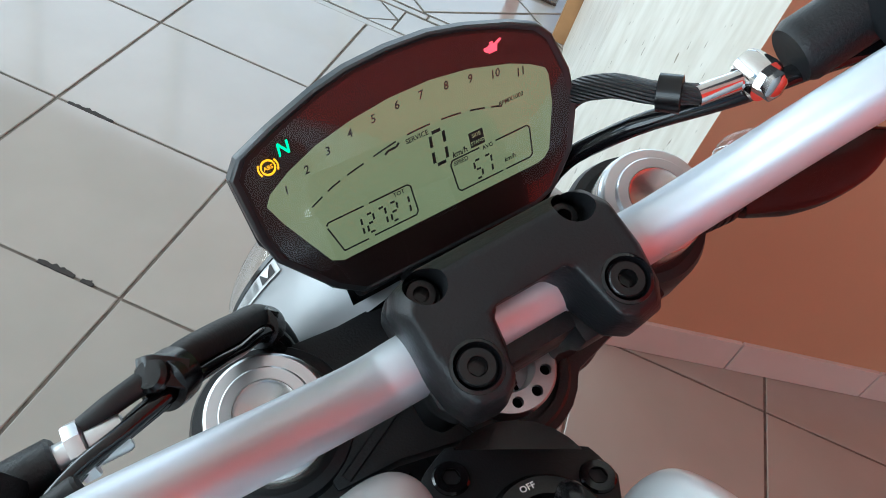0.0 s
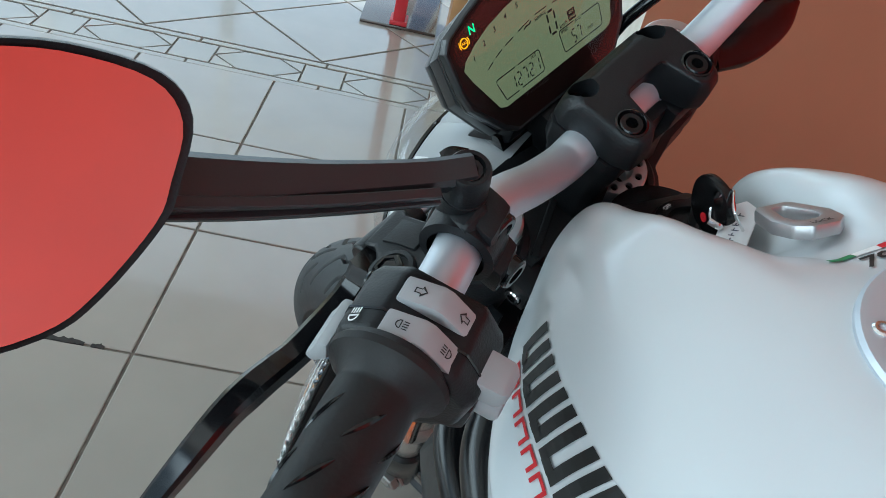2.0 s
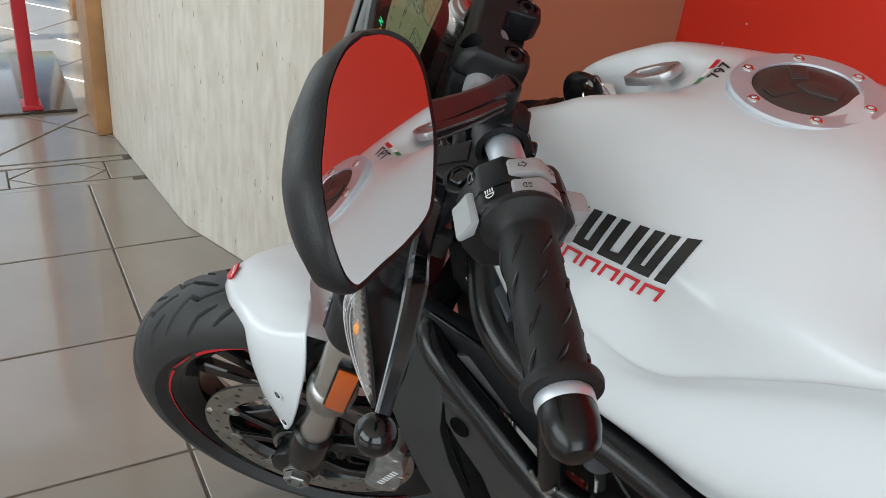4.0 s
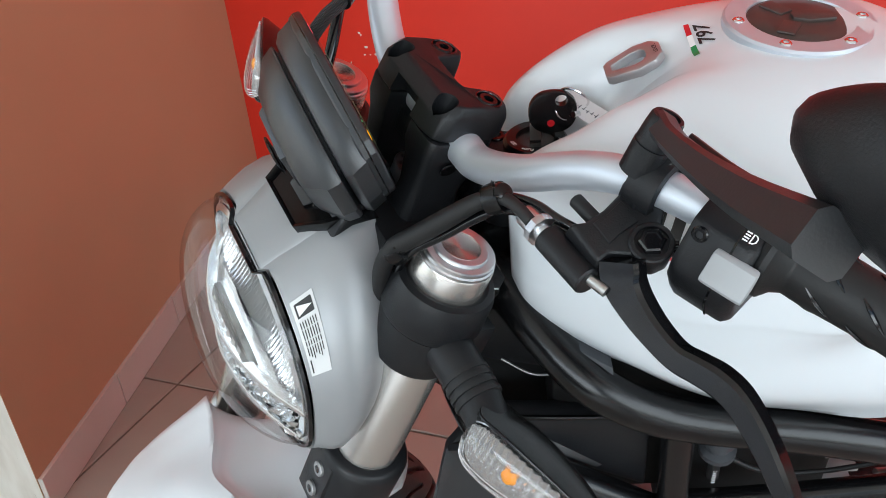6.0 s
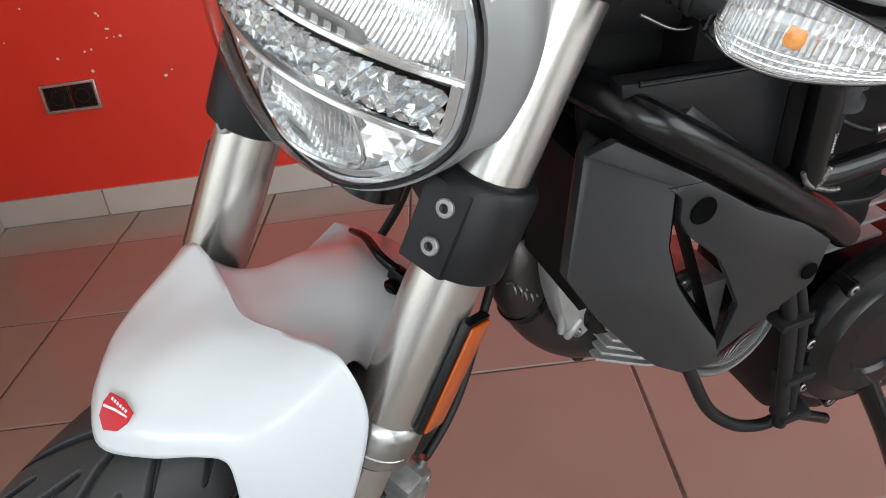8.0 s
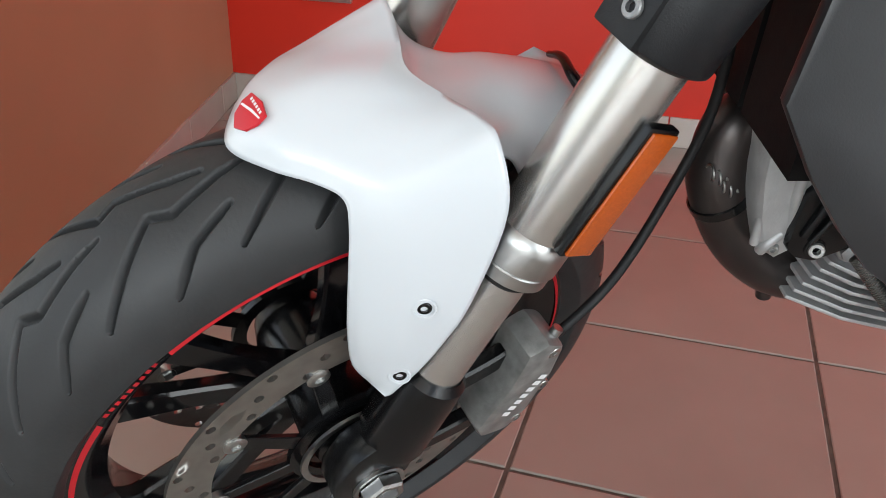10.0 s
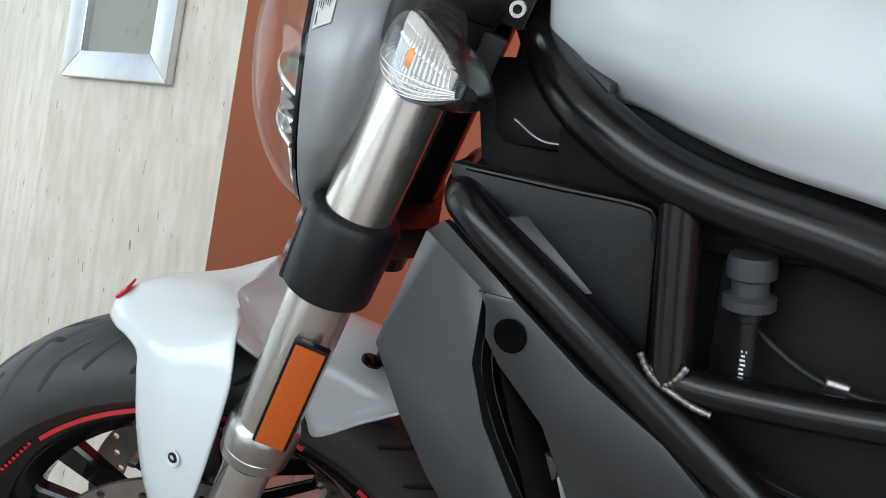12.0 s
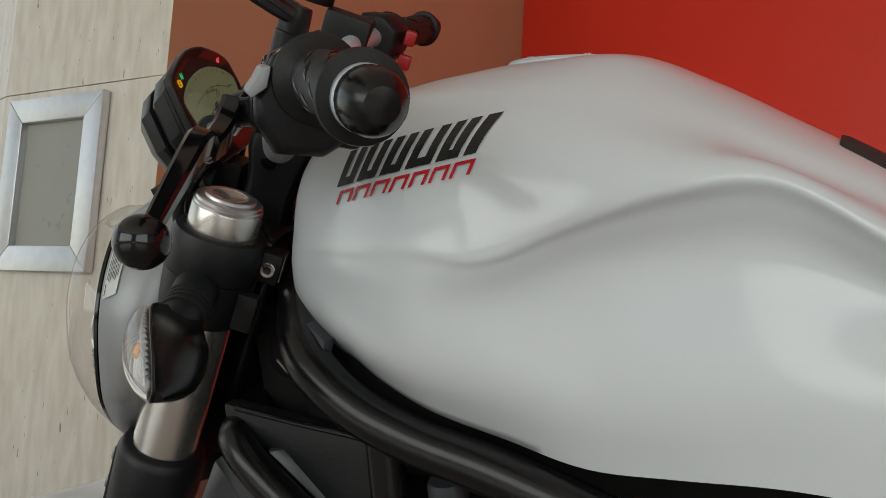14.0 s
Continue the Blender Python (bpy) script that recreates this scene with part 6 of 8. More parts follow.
# --- indicators
def indicator(sg):
    st = S("indicator", tube([(sg * 0.112, 0.000, 0.6310), (sg * 0.140, -0.002, 0.6300), (sg * 0.170, -0.004, 0.6260), (sg * 0.192, -0.003, 0.6230)], [0.0170, 0.0168, 0.0158, 0.0140], 28, 6), M["black"], None, "black indicator on a ribbed stalk with a clear lens")
    for k in range(4):
        c = Vector((sg * (0.154 + 0.0058 * k), -0.0030 - 0.0004 * k, 0.6282 - 0.0008 * k))
        S("stalk_rib", lathe([(0.0150, -0.0020), (0.0172, -0.0016), (0.0172, 0.0016), (0.0150, 0.0020)], c, c + Vector((sg * 1.0, -0.06, -0.13)), 28, False), M["rubber"], st)
    stations = [(0.180, 0.004, 0.623, 0.014, 0.0135), (0.191, 0.012, 0.622, 0.021, 0.0165), (0.208, 0.0095, 0.6215, 0.0235, 0.0205), (0.232, 0.001, 0.6225, 0.0215, 0.0200), (0.262, -0.0115, 0.6265, 0.0145, 0.0135), (0.288, -0.0225, 0.631, 0.0035, 0.0035)]
    loops, lens_loops = [], []
    for x, y, z, d, h in [tuple(p) for p in spline(stations, 10)]:
        ring = [2 * math.pi * k / 28 for k in range(28)]
        loops.append([(sg * x, y - 0.001 + (1.85 * d * math.cos(a) if math.cos(a) < 0 else 0.0), z + h * math.sin(a)) for a in ring])
        lens_loops.append([(sg * x, y - 0.001 + (d * 0.55 * math.cos(a) ** 0.7 if math.cos(a) > 0 else 0.0), z + h * 0.98 * math.sin(a)) for a in ring])
    body = S("indicator_body", loft(loops), M["satin"], st, smooth=50)
    S("indicator_rim", tube([loops[k][7] for k in range(5, len(loops))] + [loops[k][21] for k in range(len(loops) - 1, 4, -1)] + [loops[5][7]], 0.0011, 8, 1), M["satin"], st)
    clear = [[(p[0], l[14][1] + (p[1] - l[14][1]) * f, l[0][2] + (p[2] - l[0][2]) * f) for p in l] for k, l in enumerate(lens_loops[9:-1]) for f in [min(1.0, 0.60 + 0.09 * k - 0.0045 * k * k) if k < 9 else 1.0]]
    S("indicator_lens", loft([[Vector(lens_loops[8][14]).lerp(Vector(p), 0.30) for p in lens_loops[8]]] + clear), M["ind_lens"], st, "clear ribbed indicator lens", smooth=50).visible_shadow = False
    for j in (22, 23, 24, 25, 26):
        S("lens_rib", tube([l[j] for l in clear[::4]], 0.00042, 6, 4), M["refl"], st)
    S("lens_edge", tube([l[7] for l in clear[::4]], 0.0010, 8, 4), M["ind_refl"], st, "bright upper edge of the lens")
    cup = []
    for k, l in enumerate(clear[:-2]):
        cup.append([(p[0], l[14][1] + 0.0012 + (0.0026 if k % 2 else 0.0) * (1.0 if p[2] > l[0][2] else 0.25) + 0.0010 * (j % 2), l[0][2] + (p[2] - l[0][2]) * 0.95) for j, p in enumerate(l)])
    S("indicator_reflector", loft([[q for q in c[21:] + c[:8]] for c in cup], False), M["ind_refl"], st, smooth=0)
    S("indicator_bulb", lathe([(0.0003, 0.010), (0.005, 0.008), (0.0075, 0.002), (0.007, -0.003)], (sg * 0.226, -0.001, 0.622), (sg * 0.226, 1, 0.622), 20), M["bulb"], st, "amber bulb")
    return st


indicator(-1)
indicator(1)

# --- cables at the bars
S("clutch_cable", tube([(-0.150, 0.0085, 0.766), (-0.140, 0.0105, 0.767), (-0.130, 0.0125, 0.7655), (-0.122, 0.0150, 0.7610), (-0.114, 0.0195, 0.7490), (-0.104, 0.0260, 0.7280), (-0.094, 0.0325, 0.7070), (-0.0845, 0.0380, 0.6870), (-0.079, 0.0350, 0.660), (-0.075, 0.020, 0.622), (-0.06, 0.000, 0.580)], [0.0036, 0.0037, 0.0040, 0.0046, 0.0056, 0.0064, 0.0066, 0.0064, 0.0062, 0.006, 0.006], 18, 6), M["rubber"], None, "black cable in a rubber boot")
for k, (dx, dy, dz) in enumerate(((0.0, -0.0080, 0.0005), (0.0045, -0.0065, -0.0045), (-0.0045, -0.0060, -0.0055))):
    S("switch_wire", tube([(-0.214 + 0.006 * k, -0.040, 0.796), (-0.188, -0.022, 0.778), (-0.160 + dx * 0.5, 0.002 + dy, 0.772 + dz), (-0.140 + dx * 0.5, 0.008 + dy, 0.769 + dz), (-0.123 + dx, 0.0145 + dy, 0.7605 + dz), (-0.113 + dx, 0.0200 + dy, 0.746 + dz), (-0.103 + dx, 0.0265 + dy, 0.725 + dz), (-0.085 + dx, 0.0370 + dy, 0.686 + dz), (-0.074, 0.012, 0.610)], 0.0029, 12, 6), M["gloss"], None, "black wiring loom")
for c, d, r in (((-0.1215, 0.0115, 0.7590), (0.55, 0.35, -0.75), 0.0094), ((-0.0850, 0.0345, 0.6860), (0.35, 0.2, -0.9), 0.0090)):
    tie = S("cable_strap", lathe([(r - 0.0025, -0.0058), (r, -0.0052), (r + 0.0004, 0.0), (r, 0.0052), (r - 0.0025, 0.0058)], c, Vector(c) + Vector(d), 28, False), M["satin"], None, "black rubber cable strap")
    S("strap_stud", lathe([(0.0060, 0), (0.0060, 0.0030), (0.0046, 0.0044), (0.0003, 0.0046)], Vector(c) + Vector((-0.003, 0.001, r - 0.003)), Vector(c) + Vector((-0.25, 0.1, 0.8)), 22), M["satin"], tie)
    S("strap_tail", ribbon([Vector(c) + Vector((-0.007, 0.004, r - 0.002)), Vector(c) + Vector((-0.002, 0.002, r + 0.0004)), Vector(c) + Vector((0.006, -0.003, r - 0.004))], 0.010, 0.0022, up=(0, 0, 1)), M["satin"], tie)

# right-hand controls
mc = S("brake_cylinder", join(lathe([(0.0115, 0), (0.0135, 0.004), (0.0135, 0.045), (0.0150, 0.05), (0.0150, 0.062)], (0.138, 0.004, 0.776), (0.215, 0.004, 0.802), 24)), M["black"], None, "black brake master cylinder")
S("brake_perch", prism([(0.160, 0.835), (0.192, 0.838), (0.215, 0.820), (0.222, 0.800), (0.196, 0.786), (0.160, 0.790)], -0.045, 0.004, "xz"), M["black"], mc, bevel=0.005)
S("fluid_pot", lathe([(0.020, 0), (0.022, 0.003), (0.022, 0.030), (0.0235, 0.031), (0.0235, 0.038), (0.020, 0.041), (0.0003, 0.041)], (0.180, 0.022, 0.835), (0.180, 0.026, 1.2), 28), M["black"], mc, "black fluid reservoir")
S("banjo_fitting", join(lathe([(0.0085, -0.006), (0.0090, -0.004), (0.0090, 0.004), (0.0085, 0.006)], (0.1255, 0.006, 0.769), (0.1255, -0.5, 1.0), 24), lathe([(0.0062, 0.004), (0.0062, 0.011), (0.0045, 0.012)], (0.1255, 0.006, 0.769), (0.1255, -0.5, 1.0), 6), rod((0.1255, 0.006, 0.769), (0.098, 0.010, 0.7685), 0.0044, 16)), M["chrome"], mc, "silver banjo hose fitting")
S("braided_hose", tube([(0.100, 0.010, 0.7685), (0.087, 0.020, 0.765), (0.078, 0.036, 0.754), (0.070, 0.046, 0.732), (0.056, 0.038, 0.685), (0.045, 0.0, 0.56)], [0.0042, 0.0048, 0.0052, 0.0054, 0.0054, 0.005], 16, 6), M["braid"], mc, "black braided hose")
S("hose_clamp", lathe([(0.0055, -0.005), (0.0076, -0.0045), (0.0076, 0.0045), (0.0055, 0.005)], (0.091, 0.0165, 0.7665), (0.085, 0.023, 0.7635), 22, False), M["satin"], mc)
S("throttle_cable", tube([(0.215, -0.035, 0.795), (0.170, -0.010, 0.778), (0.120, 0.004, 0.762), (0.080, 0.022, 0.735), (0.060, 0.03, 0.69), (0.05, 0.01, 0.60)], 0.0044, 12, 6), M["gloss"], mc, "black throttle cable")
S("cable_print", flat_bars([(0.001 * k * 4, 0.001 * k * 4 + 0.0026, -0.0012, 0.0012) for k in range(8)], Matrix.Translation((0.150, -0.006, 0.7745)) @ Matrix.Rotation(0.45, 4, "Y")), M["whiteink"], mc, smooth=0)
inr = Vector((0.149, -0.047, 0.02)).normalized()
sr = []
for a, k in ((0.004, 0.9), (0.008, 1.0), (0.034, 1.0), (0.040, 0.9)):
    c = Vector((0.238, -0.0558, 0.8225)) - inr * a
    sr.append([c + Vector((0, -b * k, d * k)) for b, d in ((-0.030, -0.024), (-0.014, -0.034), (0.016, -0.030), (0.028, -0.010), (0.026, 0.016), (0.006, 0.027), (-0.018, 0.022))])
swr = S("right_switch_box", loft(sr), M["black"], hb, "black right switch box with red switches", bevel=0.003)
S("kill_switch", box(0.203, 0.222, -0.090, -0.078, 0.822, 0.838), M["redplastic"], swr, "red stop switch", bevel=0.003)
S("starter_switch", box(0.205, 0.222, -0.092, -0.078, 0.796, 0.812), M["redplastic"], swr, "red starter switch", bevel=0.003)
S("brake_lever", ribbon([(0.205, -0.006, 0.800), (0.222, -0.008, 0.785), (0.25, -0.008, 0.778), (0.30, -0.012, 0.780), (0.36, -0.02, 0.770)], [0.014, 0.013, 0.011, 0.011, 0.009], [0.026, 0.016, 0.012, 0.012, 0.009]), M["gloss"], mc, "glossy black brake lever")

# --- fuel tank: half cross-sections from the middle line down to the lower edge, front to back
TK = [
    (-0.056, [(0.046, -0.05), (0.046, -0.03), (0.048, -0.012), (0.052, -0.004), (0.058, -0.008), (0.063, -0.024), (0.066, -0.05), (0.068, -0.064), (0.064, -0.078), (0.056, -0.09)]),
    (-0.064, [(0.034, -0.06), (0.035, -0.02), (0.04, 0.003), (0.05, 0.012), (0.062, 0.006), (0.074, -0.014), (0.082, -0.048), (0.0845, -0.067), (0.081, -0.086), (0.068, -0.104)]),
    (-0.08, [(0.028, -0.06), (0.03, -0.012), (0.038, 0.014), (0.052, 0.026), (0.068, 0.019), (0.083, -0.004), (0.096, -0.045), (0.099, -0.0675), (0.096, -0.09), (0.08, -0.112)]),
    (-0.105, [(0.018, -0.05), (0.025, -0.004), (0.039, 0.028), (0.056, 0.040), (0.076, 0.032), (0.095, 0.007), (0.112, -0.042), (0.1155, -0.068), (0.113, -0.094), (0.094, -0.122)]),
    (-0.135, [(0.0, 0.012), (0.019, 0.021), (0.035, 0.045), (0.054, 0.055), (0.083, 0.043), (0.11, 0.012), (0.13, -0.04), (0.133, -0.071), (0.13, -0.102), (0.110, -0.125)]),
    (-0.17, [(0.0, 0.048), (0.018, 0.054), (0.036, 0.0625), (0.060, 0.061), (0.094, 0.045), (0.124, 0.014), (0.146, -0.038), (0.1485, -0.074), (0.145, -0.11), (0.124, -0.137)]),
    (-0.21, [(0.0, 0.070), (0.025, 0.070), (0.048, 0.068), (0.074, 0.061), (0.103, 0.045), (0.134, 0.015), (0.155, -0.035), (0.1575, -0.0755), (0.154, -0.116), (0.131, -0.150)]),
    (-0.26, [(0.0, 0.072), (0.025, 0.072), (0.05, 0.070), (0.077, 0.061), (0.107, 0.045), (0.146, 0.012), (0.16, -0.042), (0.153, -0.076), (0.153, -0.122), (0.132, -0.161)]),
    (-0.31, [(0.0, 0.072), (0.025, 0.071), (0.05, 0.067), (0.076, 0.055), (0.104, 0.037), (0.137, 0.01), (0.149, -0.026), (0.139, -0.064), (0.147, -0.126), (0.134, -0.171)]),
    (-0.36, [(0.0, 0.05), (0.024, 0.049), (0.048, 0.044), (0.072, 0.034), (0.096, 0.019), (0.123, 0.004), (0.133, -0.013), (0.121, -0.056), (0.135, -0.124), (0.128, -0.172)]),
    (-0.41, [(0.0, 0.022), (0.022, 0.021), (0.044, 0.017), (0.066, 0.009), (0.087, -0.004), (0.107, -0.004), (0.115, -0.012), (0.105, -0.056), (0.121, -0.12), (0.12, -0.172)]),
    (-0.47, [(0.0, -0.012), (0.02, -0.013), (0.04, -0.016), (0.058, -0.022), (0.076, -0.033), (0.093, -0.04), (0.099, -0.05), (0.084, -0.08), (0.106, -0.12), (0.11, -0.176)]),
    (-0.53, [(0.0, -0.048), (0.018, -0.049), (0.036, -0.051), (0.052, -0.056), (0.066, -0.064), (0.08, -0.076), (0.086, -0.088), (0.093, -0.103), (0.094, -0.118), (0.1, -0.172)]),
]
def creased(y, half):
    """The ridge above the knee recess is tight from the middle of the tank rearwards."""
    (a, b), (c, d) = half[6], half[7]
    k = max(0.0, min(1.0, (-0.245 - y) / 0.110)) * max(0.0, min(1.0, (y + 0.50) / 0.06))
    on = spline(half[5:9], 10)[14]
    return half[:7] + [(float(on[0]) * (1 - k) + (a + (c - a) * 0.70) * k, float(on[1]) * (1 - k) + (b + (d - b) * 0.30) * k)] + [(c - 0.004 * k, d)] + half[8:]


TK = [(y, creased(y, half)) for y, half in TK]
TROWS = [spline([(x, y, z) for x, z in half], 6) for y, half in TK]
TCOLS = [spline([r[j] for r in TROWS], 6) for j in range(len(TROWS[0]))]
NT, NC = len(TCOLS[0]), len(TCOLS)


def tank_geo():
    V = [tuple(TCOLS[j][i]) for i in range(NT) for j in range(NC)]
    F = grid_faces(NT, NC)
    n = len(V)
    # rounded nose: the first ring is closed
    F.append(tuple(range(NC)))
    one = (V, F)
    # lower edge turned inwards
    lip = [tuple(TCOLS[-1][i]) for i in range(NT)] + [(TCOLS[-1][i][0] - 0.030, TCOLS[-1][i][1] - 0.004, TCOLS[-1][i][2] + 0.003) for i in range(NT)]
    two = (lip, [(i, i + 1, NT + i + 1, NT + i) for i in range(NT - 1)])
    side = join(one, two)
    return join(side, mirrored(side))


def tank_at(x, y):
    """Height of the tank's upper surface over a place of its plan."""
    best = None
    for i in range(NT - 1):
        if TCOLS[0][i][1] >= y >= TCOLS[0][i + 1][1]:
            t = (TCOLS[0][i][1] - y) / (TCOLS[0][i][1] - TCOLS[0][i + 1][1])
            for j in range(NC - 1):
                a = TCOLS[j][i] * (1 - t) + TCOLS[j][i + 1] * t
                b = TCOLS[j + 1][i] * (1 - t) + TCOLS[j + 1][i + 1] * t
                if a[0] <= abs(x) <= b[0] and b[0] > a[0]:
                    s = (abs(x) - a[0]) / (b[0] - a[0])
                    return a[2] + (b[2] - a[2]) * s
    return best


def tank_flank(y, z):
    """A place on the tank's left flank at a given y and height, with its outward normal."""
    for i in range(NT - 1):
        if TCOLS[0][i][1] >= y >= TCOLS[0][i + 1][1]:
            t = (TCOLS[0][i][1] - y) / (TCOLS[0][i][1] - TCOLS[0][i + 1][1])
            pts = [TCOLS[j][i] * (1 - t) + TCOLS[j][i + 1] * t for j in range(NC)]
            for j in range(NC // 3, NC - 1):
                a, b = pts[j], pts[j + 1]
                if a[2] >= z >= b[2]:
                    s = (a[2] - z) / (a[2] - b[2])
                    return Vector((-(a[0] + (b[0] - a[0]) * s), y, z))
    return Vector((-0.15, y, z))


tank = B("fuel_tank", tank_geo(), M["white"], None, "pearl white fuel tank with sculpted flanks", smooth=70)


def wrap(poly, y0, z0, uy, uz, lift=0.0006, cells=5):
    """A flat shape laid on the tank's flank: u runs rearwards, v up; poly is a quadrangle cut in cells."""
    (a, b, c, d) = [np.array(p, float) for p in poly]
    V = []
    for i in range(cells + 1):
        for j in range(cells + 1):
            s, t = i / cells, j / cells
            p = (a * (1 - s) + b * s) * (1 - t) + (d * (1 - s) + c * s) * t
            q = tank_flank(y0 - p[0] * uy[0] + p[1] * uy[1], z0 + p[0] * uz[0] + p[1] * uz[1])
            V.append(q + Vector((-lift, 0, lift * 0.6)))
    return V, grid_faces(cells + 1, cells + 1)


# marks of the maker on both flanks: slanted blocks in black, thinner ones in red
def flank_mark():
    out_b, out_r = [], []
    uy, uz = (1.0, 0.0), (0.150, 1.0)
    x = 0.0
    for w in (0.0210, 0.0202, 0.0196, 0.0224, 0.0188, 0.0084):
        h, sl, st = 0.0225, 0.0080, 0.0070
        if w > 0.01:
            letter = [wrap([(x, 0), (x + st, 0), (x + st + sl, h), (x + sl, h)], -0.1352, -0.0082, uy, uz)]
            letter.append(wrap([(x + w - st - 0.002, 0), (x + w - 0.002, 0), (x + w + sl - 0.002, h), (x + w + sl - st - 0.002, h)], -0.1352, -0.0082, uy, uz))
            letter.append(wrap([(x + st * 0.8, 0), (x + w - st - 0.001, 0), (x + w - st - 0.001 + 0.0018, 0.005), (x + st * 0.8 + 0.0018, 0.005)], -0.1352, -0.0082, uy, uz, 0.0009))
            out_b.append(join(*letter))
        else:
            out_b.append(wrap([(x, 0), (x + w, 0), (x + w + sl, h), (x + sl, h)], -0.1352, -0.0082, uy, uz))
        x += w + 0.0016
    x = 0.0
    for w in (0.0177, 0.0164, 0.0158, 0.0145, 0.0145, 0.0145, 0.0164):
        h, sl, st = 0.0085, 0.0034, 0.0025
        letter = []
        for q in ([(x, 0), (x + st, 0), (x + st + sl, h), (x + sl, h)], [(x + w - st - 0.002, 0), (x + w - 0.002, 0), (x + w + sl - 0.002, h), (x + w - st + sl - 0.002, h)], [(x + sl, h - 0.002), (x + w - 0.002, h - 0.002), (x + w + sl - 0.002, h), (x + sl, h)]):
            letter.append(wrap(q, -0.1378, -0.0195, uy, uz, 0.0007, 3))
        out_r.append(join(*letter))
        x += w + 0.0010
    return out_b, out_r


mark_b, mark_r = flank_mark()
for flip in (False, True):
    f = mirrored if flip else (lambda g: g)
    for marks, ink, word in ((mark_b, "ink", "black slanted block of the maker's mark"), (mark_r, "redink", "red slanted block of the maker's mark")):
        for geo in marks:
            B("script_block", f(([tuple(p) for p in geo[0]], geo[1])), M[ink], tank, word, smooth=0)

# filler cap
RC = Vector((0.011, -0.258, 0.0718))
RN = Vector((0.0, -0.04, 1.0)).normalized()
MR = Matrix.Translation(RC) @ RN.to_track_quat("Z", "Y").to_matrix().to_4x4()


def capd(prof, n=48):
    return lathe(prof, RC, RC + RN, n, False)


B("filler_ring", capd([(0.0500, -0.004), (0.0500, 0.001), (0.0485, 0.0028), (0.0470, 0.0030)] + [(0.0465 - k * 0.0011, 0.0030 + (0.00012 if k % 2 else 0.0)) for k in range(10)] + [(0.0350, 0.0030), (0.0345, 0.0015)], 64), M["bar"], tank, "grooved silver filler ring")
B("filler_lid", capd([(0.0345, 0.0010), (0.0330, 0.0022), (0.0210, 0.0034), (0.0003, 0.0036)]), M["cap"], tank, "dark brown-black filler lid")
B("lid_key_flap", moved(prism([(-0.006, -0.022), (0.006, -0.022), (0.008, -0.004), (0.004, 0.006), (-0.004, 0.006), (-0.008, -0.004)], 0.0030, 0.0056), MR), M["cap"], tank, bevel=0.001)
B("lid_wing", join(moved(prism([(0.010, 0.002), (0.026, 0.012), (0.020, 0.022), (0.004, 0.012)], 0.0030, 0.0046), MR), moved(prism([(-0.010, 0.002), (-0.026, 0.012), (-0.020, 0.022), (-0.004, 0.012)], 0.0030, 0.0046), MR)), M["cap"], tank, bevel=0.0008)
for k in range(6):
    a = math.pi / 2 + 0.0 + k * math.pi / 3
    c = MR @ Vector((0.0410 * math.cos(a), 0.0410 * math.sin(a), 0.0042))
    B("ring_bolt", bolt(c, RN, 0.0040, 0.004), M["chrome"], tank)

# model number with a three-colour bar, ahead of the cap
def on_top(u, v, lift=0.0008):
    x, y = 0.013 + u * 0.88, -0.196 + v
    return Vector((x, y, tank_at(x, y) + lift))


def top_patch(u0, u1, v0, v1, lift=0.0008, n=4):
    V = [on_top(u0 + (u1 - u0) * i / n, v0 + (v1 - v0) * j / n, lift) for i in range(n + 1) for j in range(n + 1)]
    return V, grid_faces(n + 1, n + 1)


for u0, u1, mt in ((-0.021, -0.007, "greenink"), (-0.007, 0.007, "whiteink"), (0.007, 0.021, "redink")):
    B("tricolour_bar", top_patch(u0, u1, 0.0065, 0.0100), M[mt], tank, smooth=60)
tw = words("797", 0.0135, Matrix(), "CENTER", 0.35)
B("number_mark", ([on_top(p[0] * 1.35, p[1] - 0.001, 0.0008) for p in tw[0]], tw[1]), M["ink"], tank, smooth=0)

# tank latch at the front of the valley
ML = Matrix.Translation((0.010, -0.150, 0.050)) @ Matrix.Rotation(radians(-24), 4, "X")
lo = [(-0.011, 0.018), (-0.008, 0.021), (0.008, 0.021), (0.011, 0.018), (0.0165, -0.002), (0.014, -0.014), (0.007, -0.020), (-0.007, -0.020), (-0.014, -0.014), (-0.0165, -0.002)]
li = [(-0.004, 0.0135), (-0.003, 0.0155), (0.003, 0.0155), (0.004, 0.0135), (0.0080, 0.000), (0.0072, -0.006), (0.0034, -0.009), (-0.0034, -0.009), (-0.0072, -0.006), (-0.0080, 0.000)]
latch = B("tank_latch", ring_poly(lo, li, -0.002, 0.005, lambda a, b, d: tuple(ML @ Vector((a, b, d)))), M["cast2"], tank, "cast silver tank latch", bevel=0.0015)
B("latch_word", words("LOCK", 0.0042, ML @ Matrix.Translation((0.0, -0.0160, 0.0053))), M["ink"], latch, smooth=0)

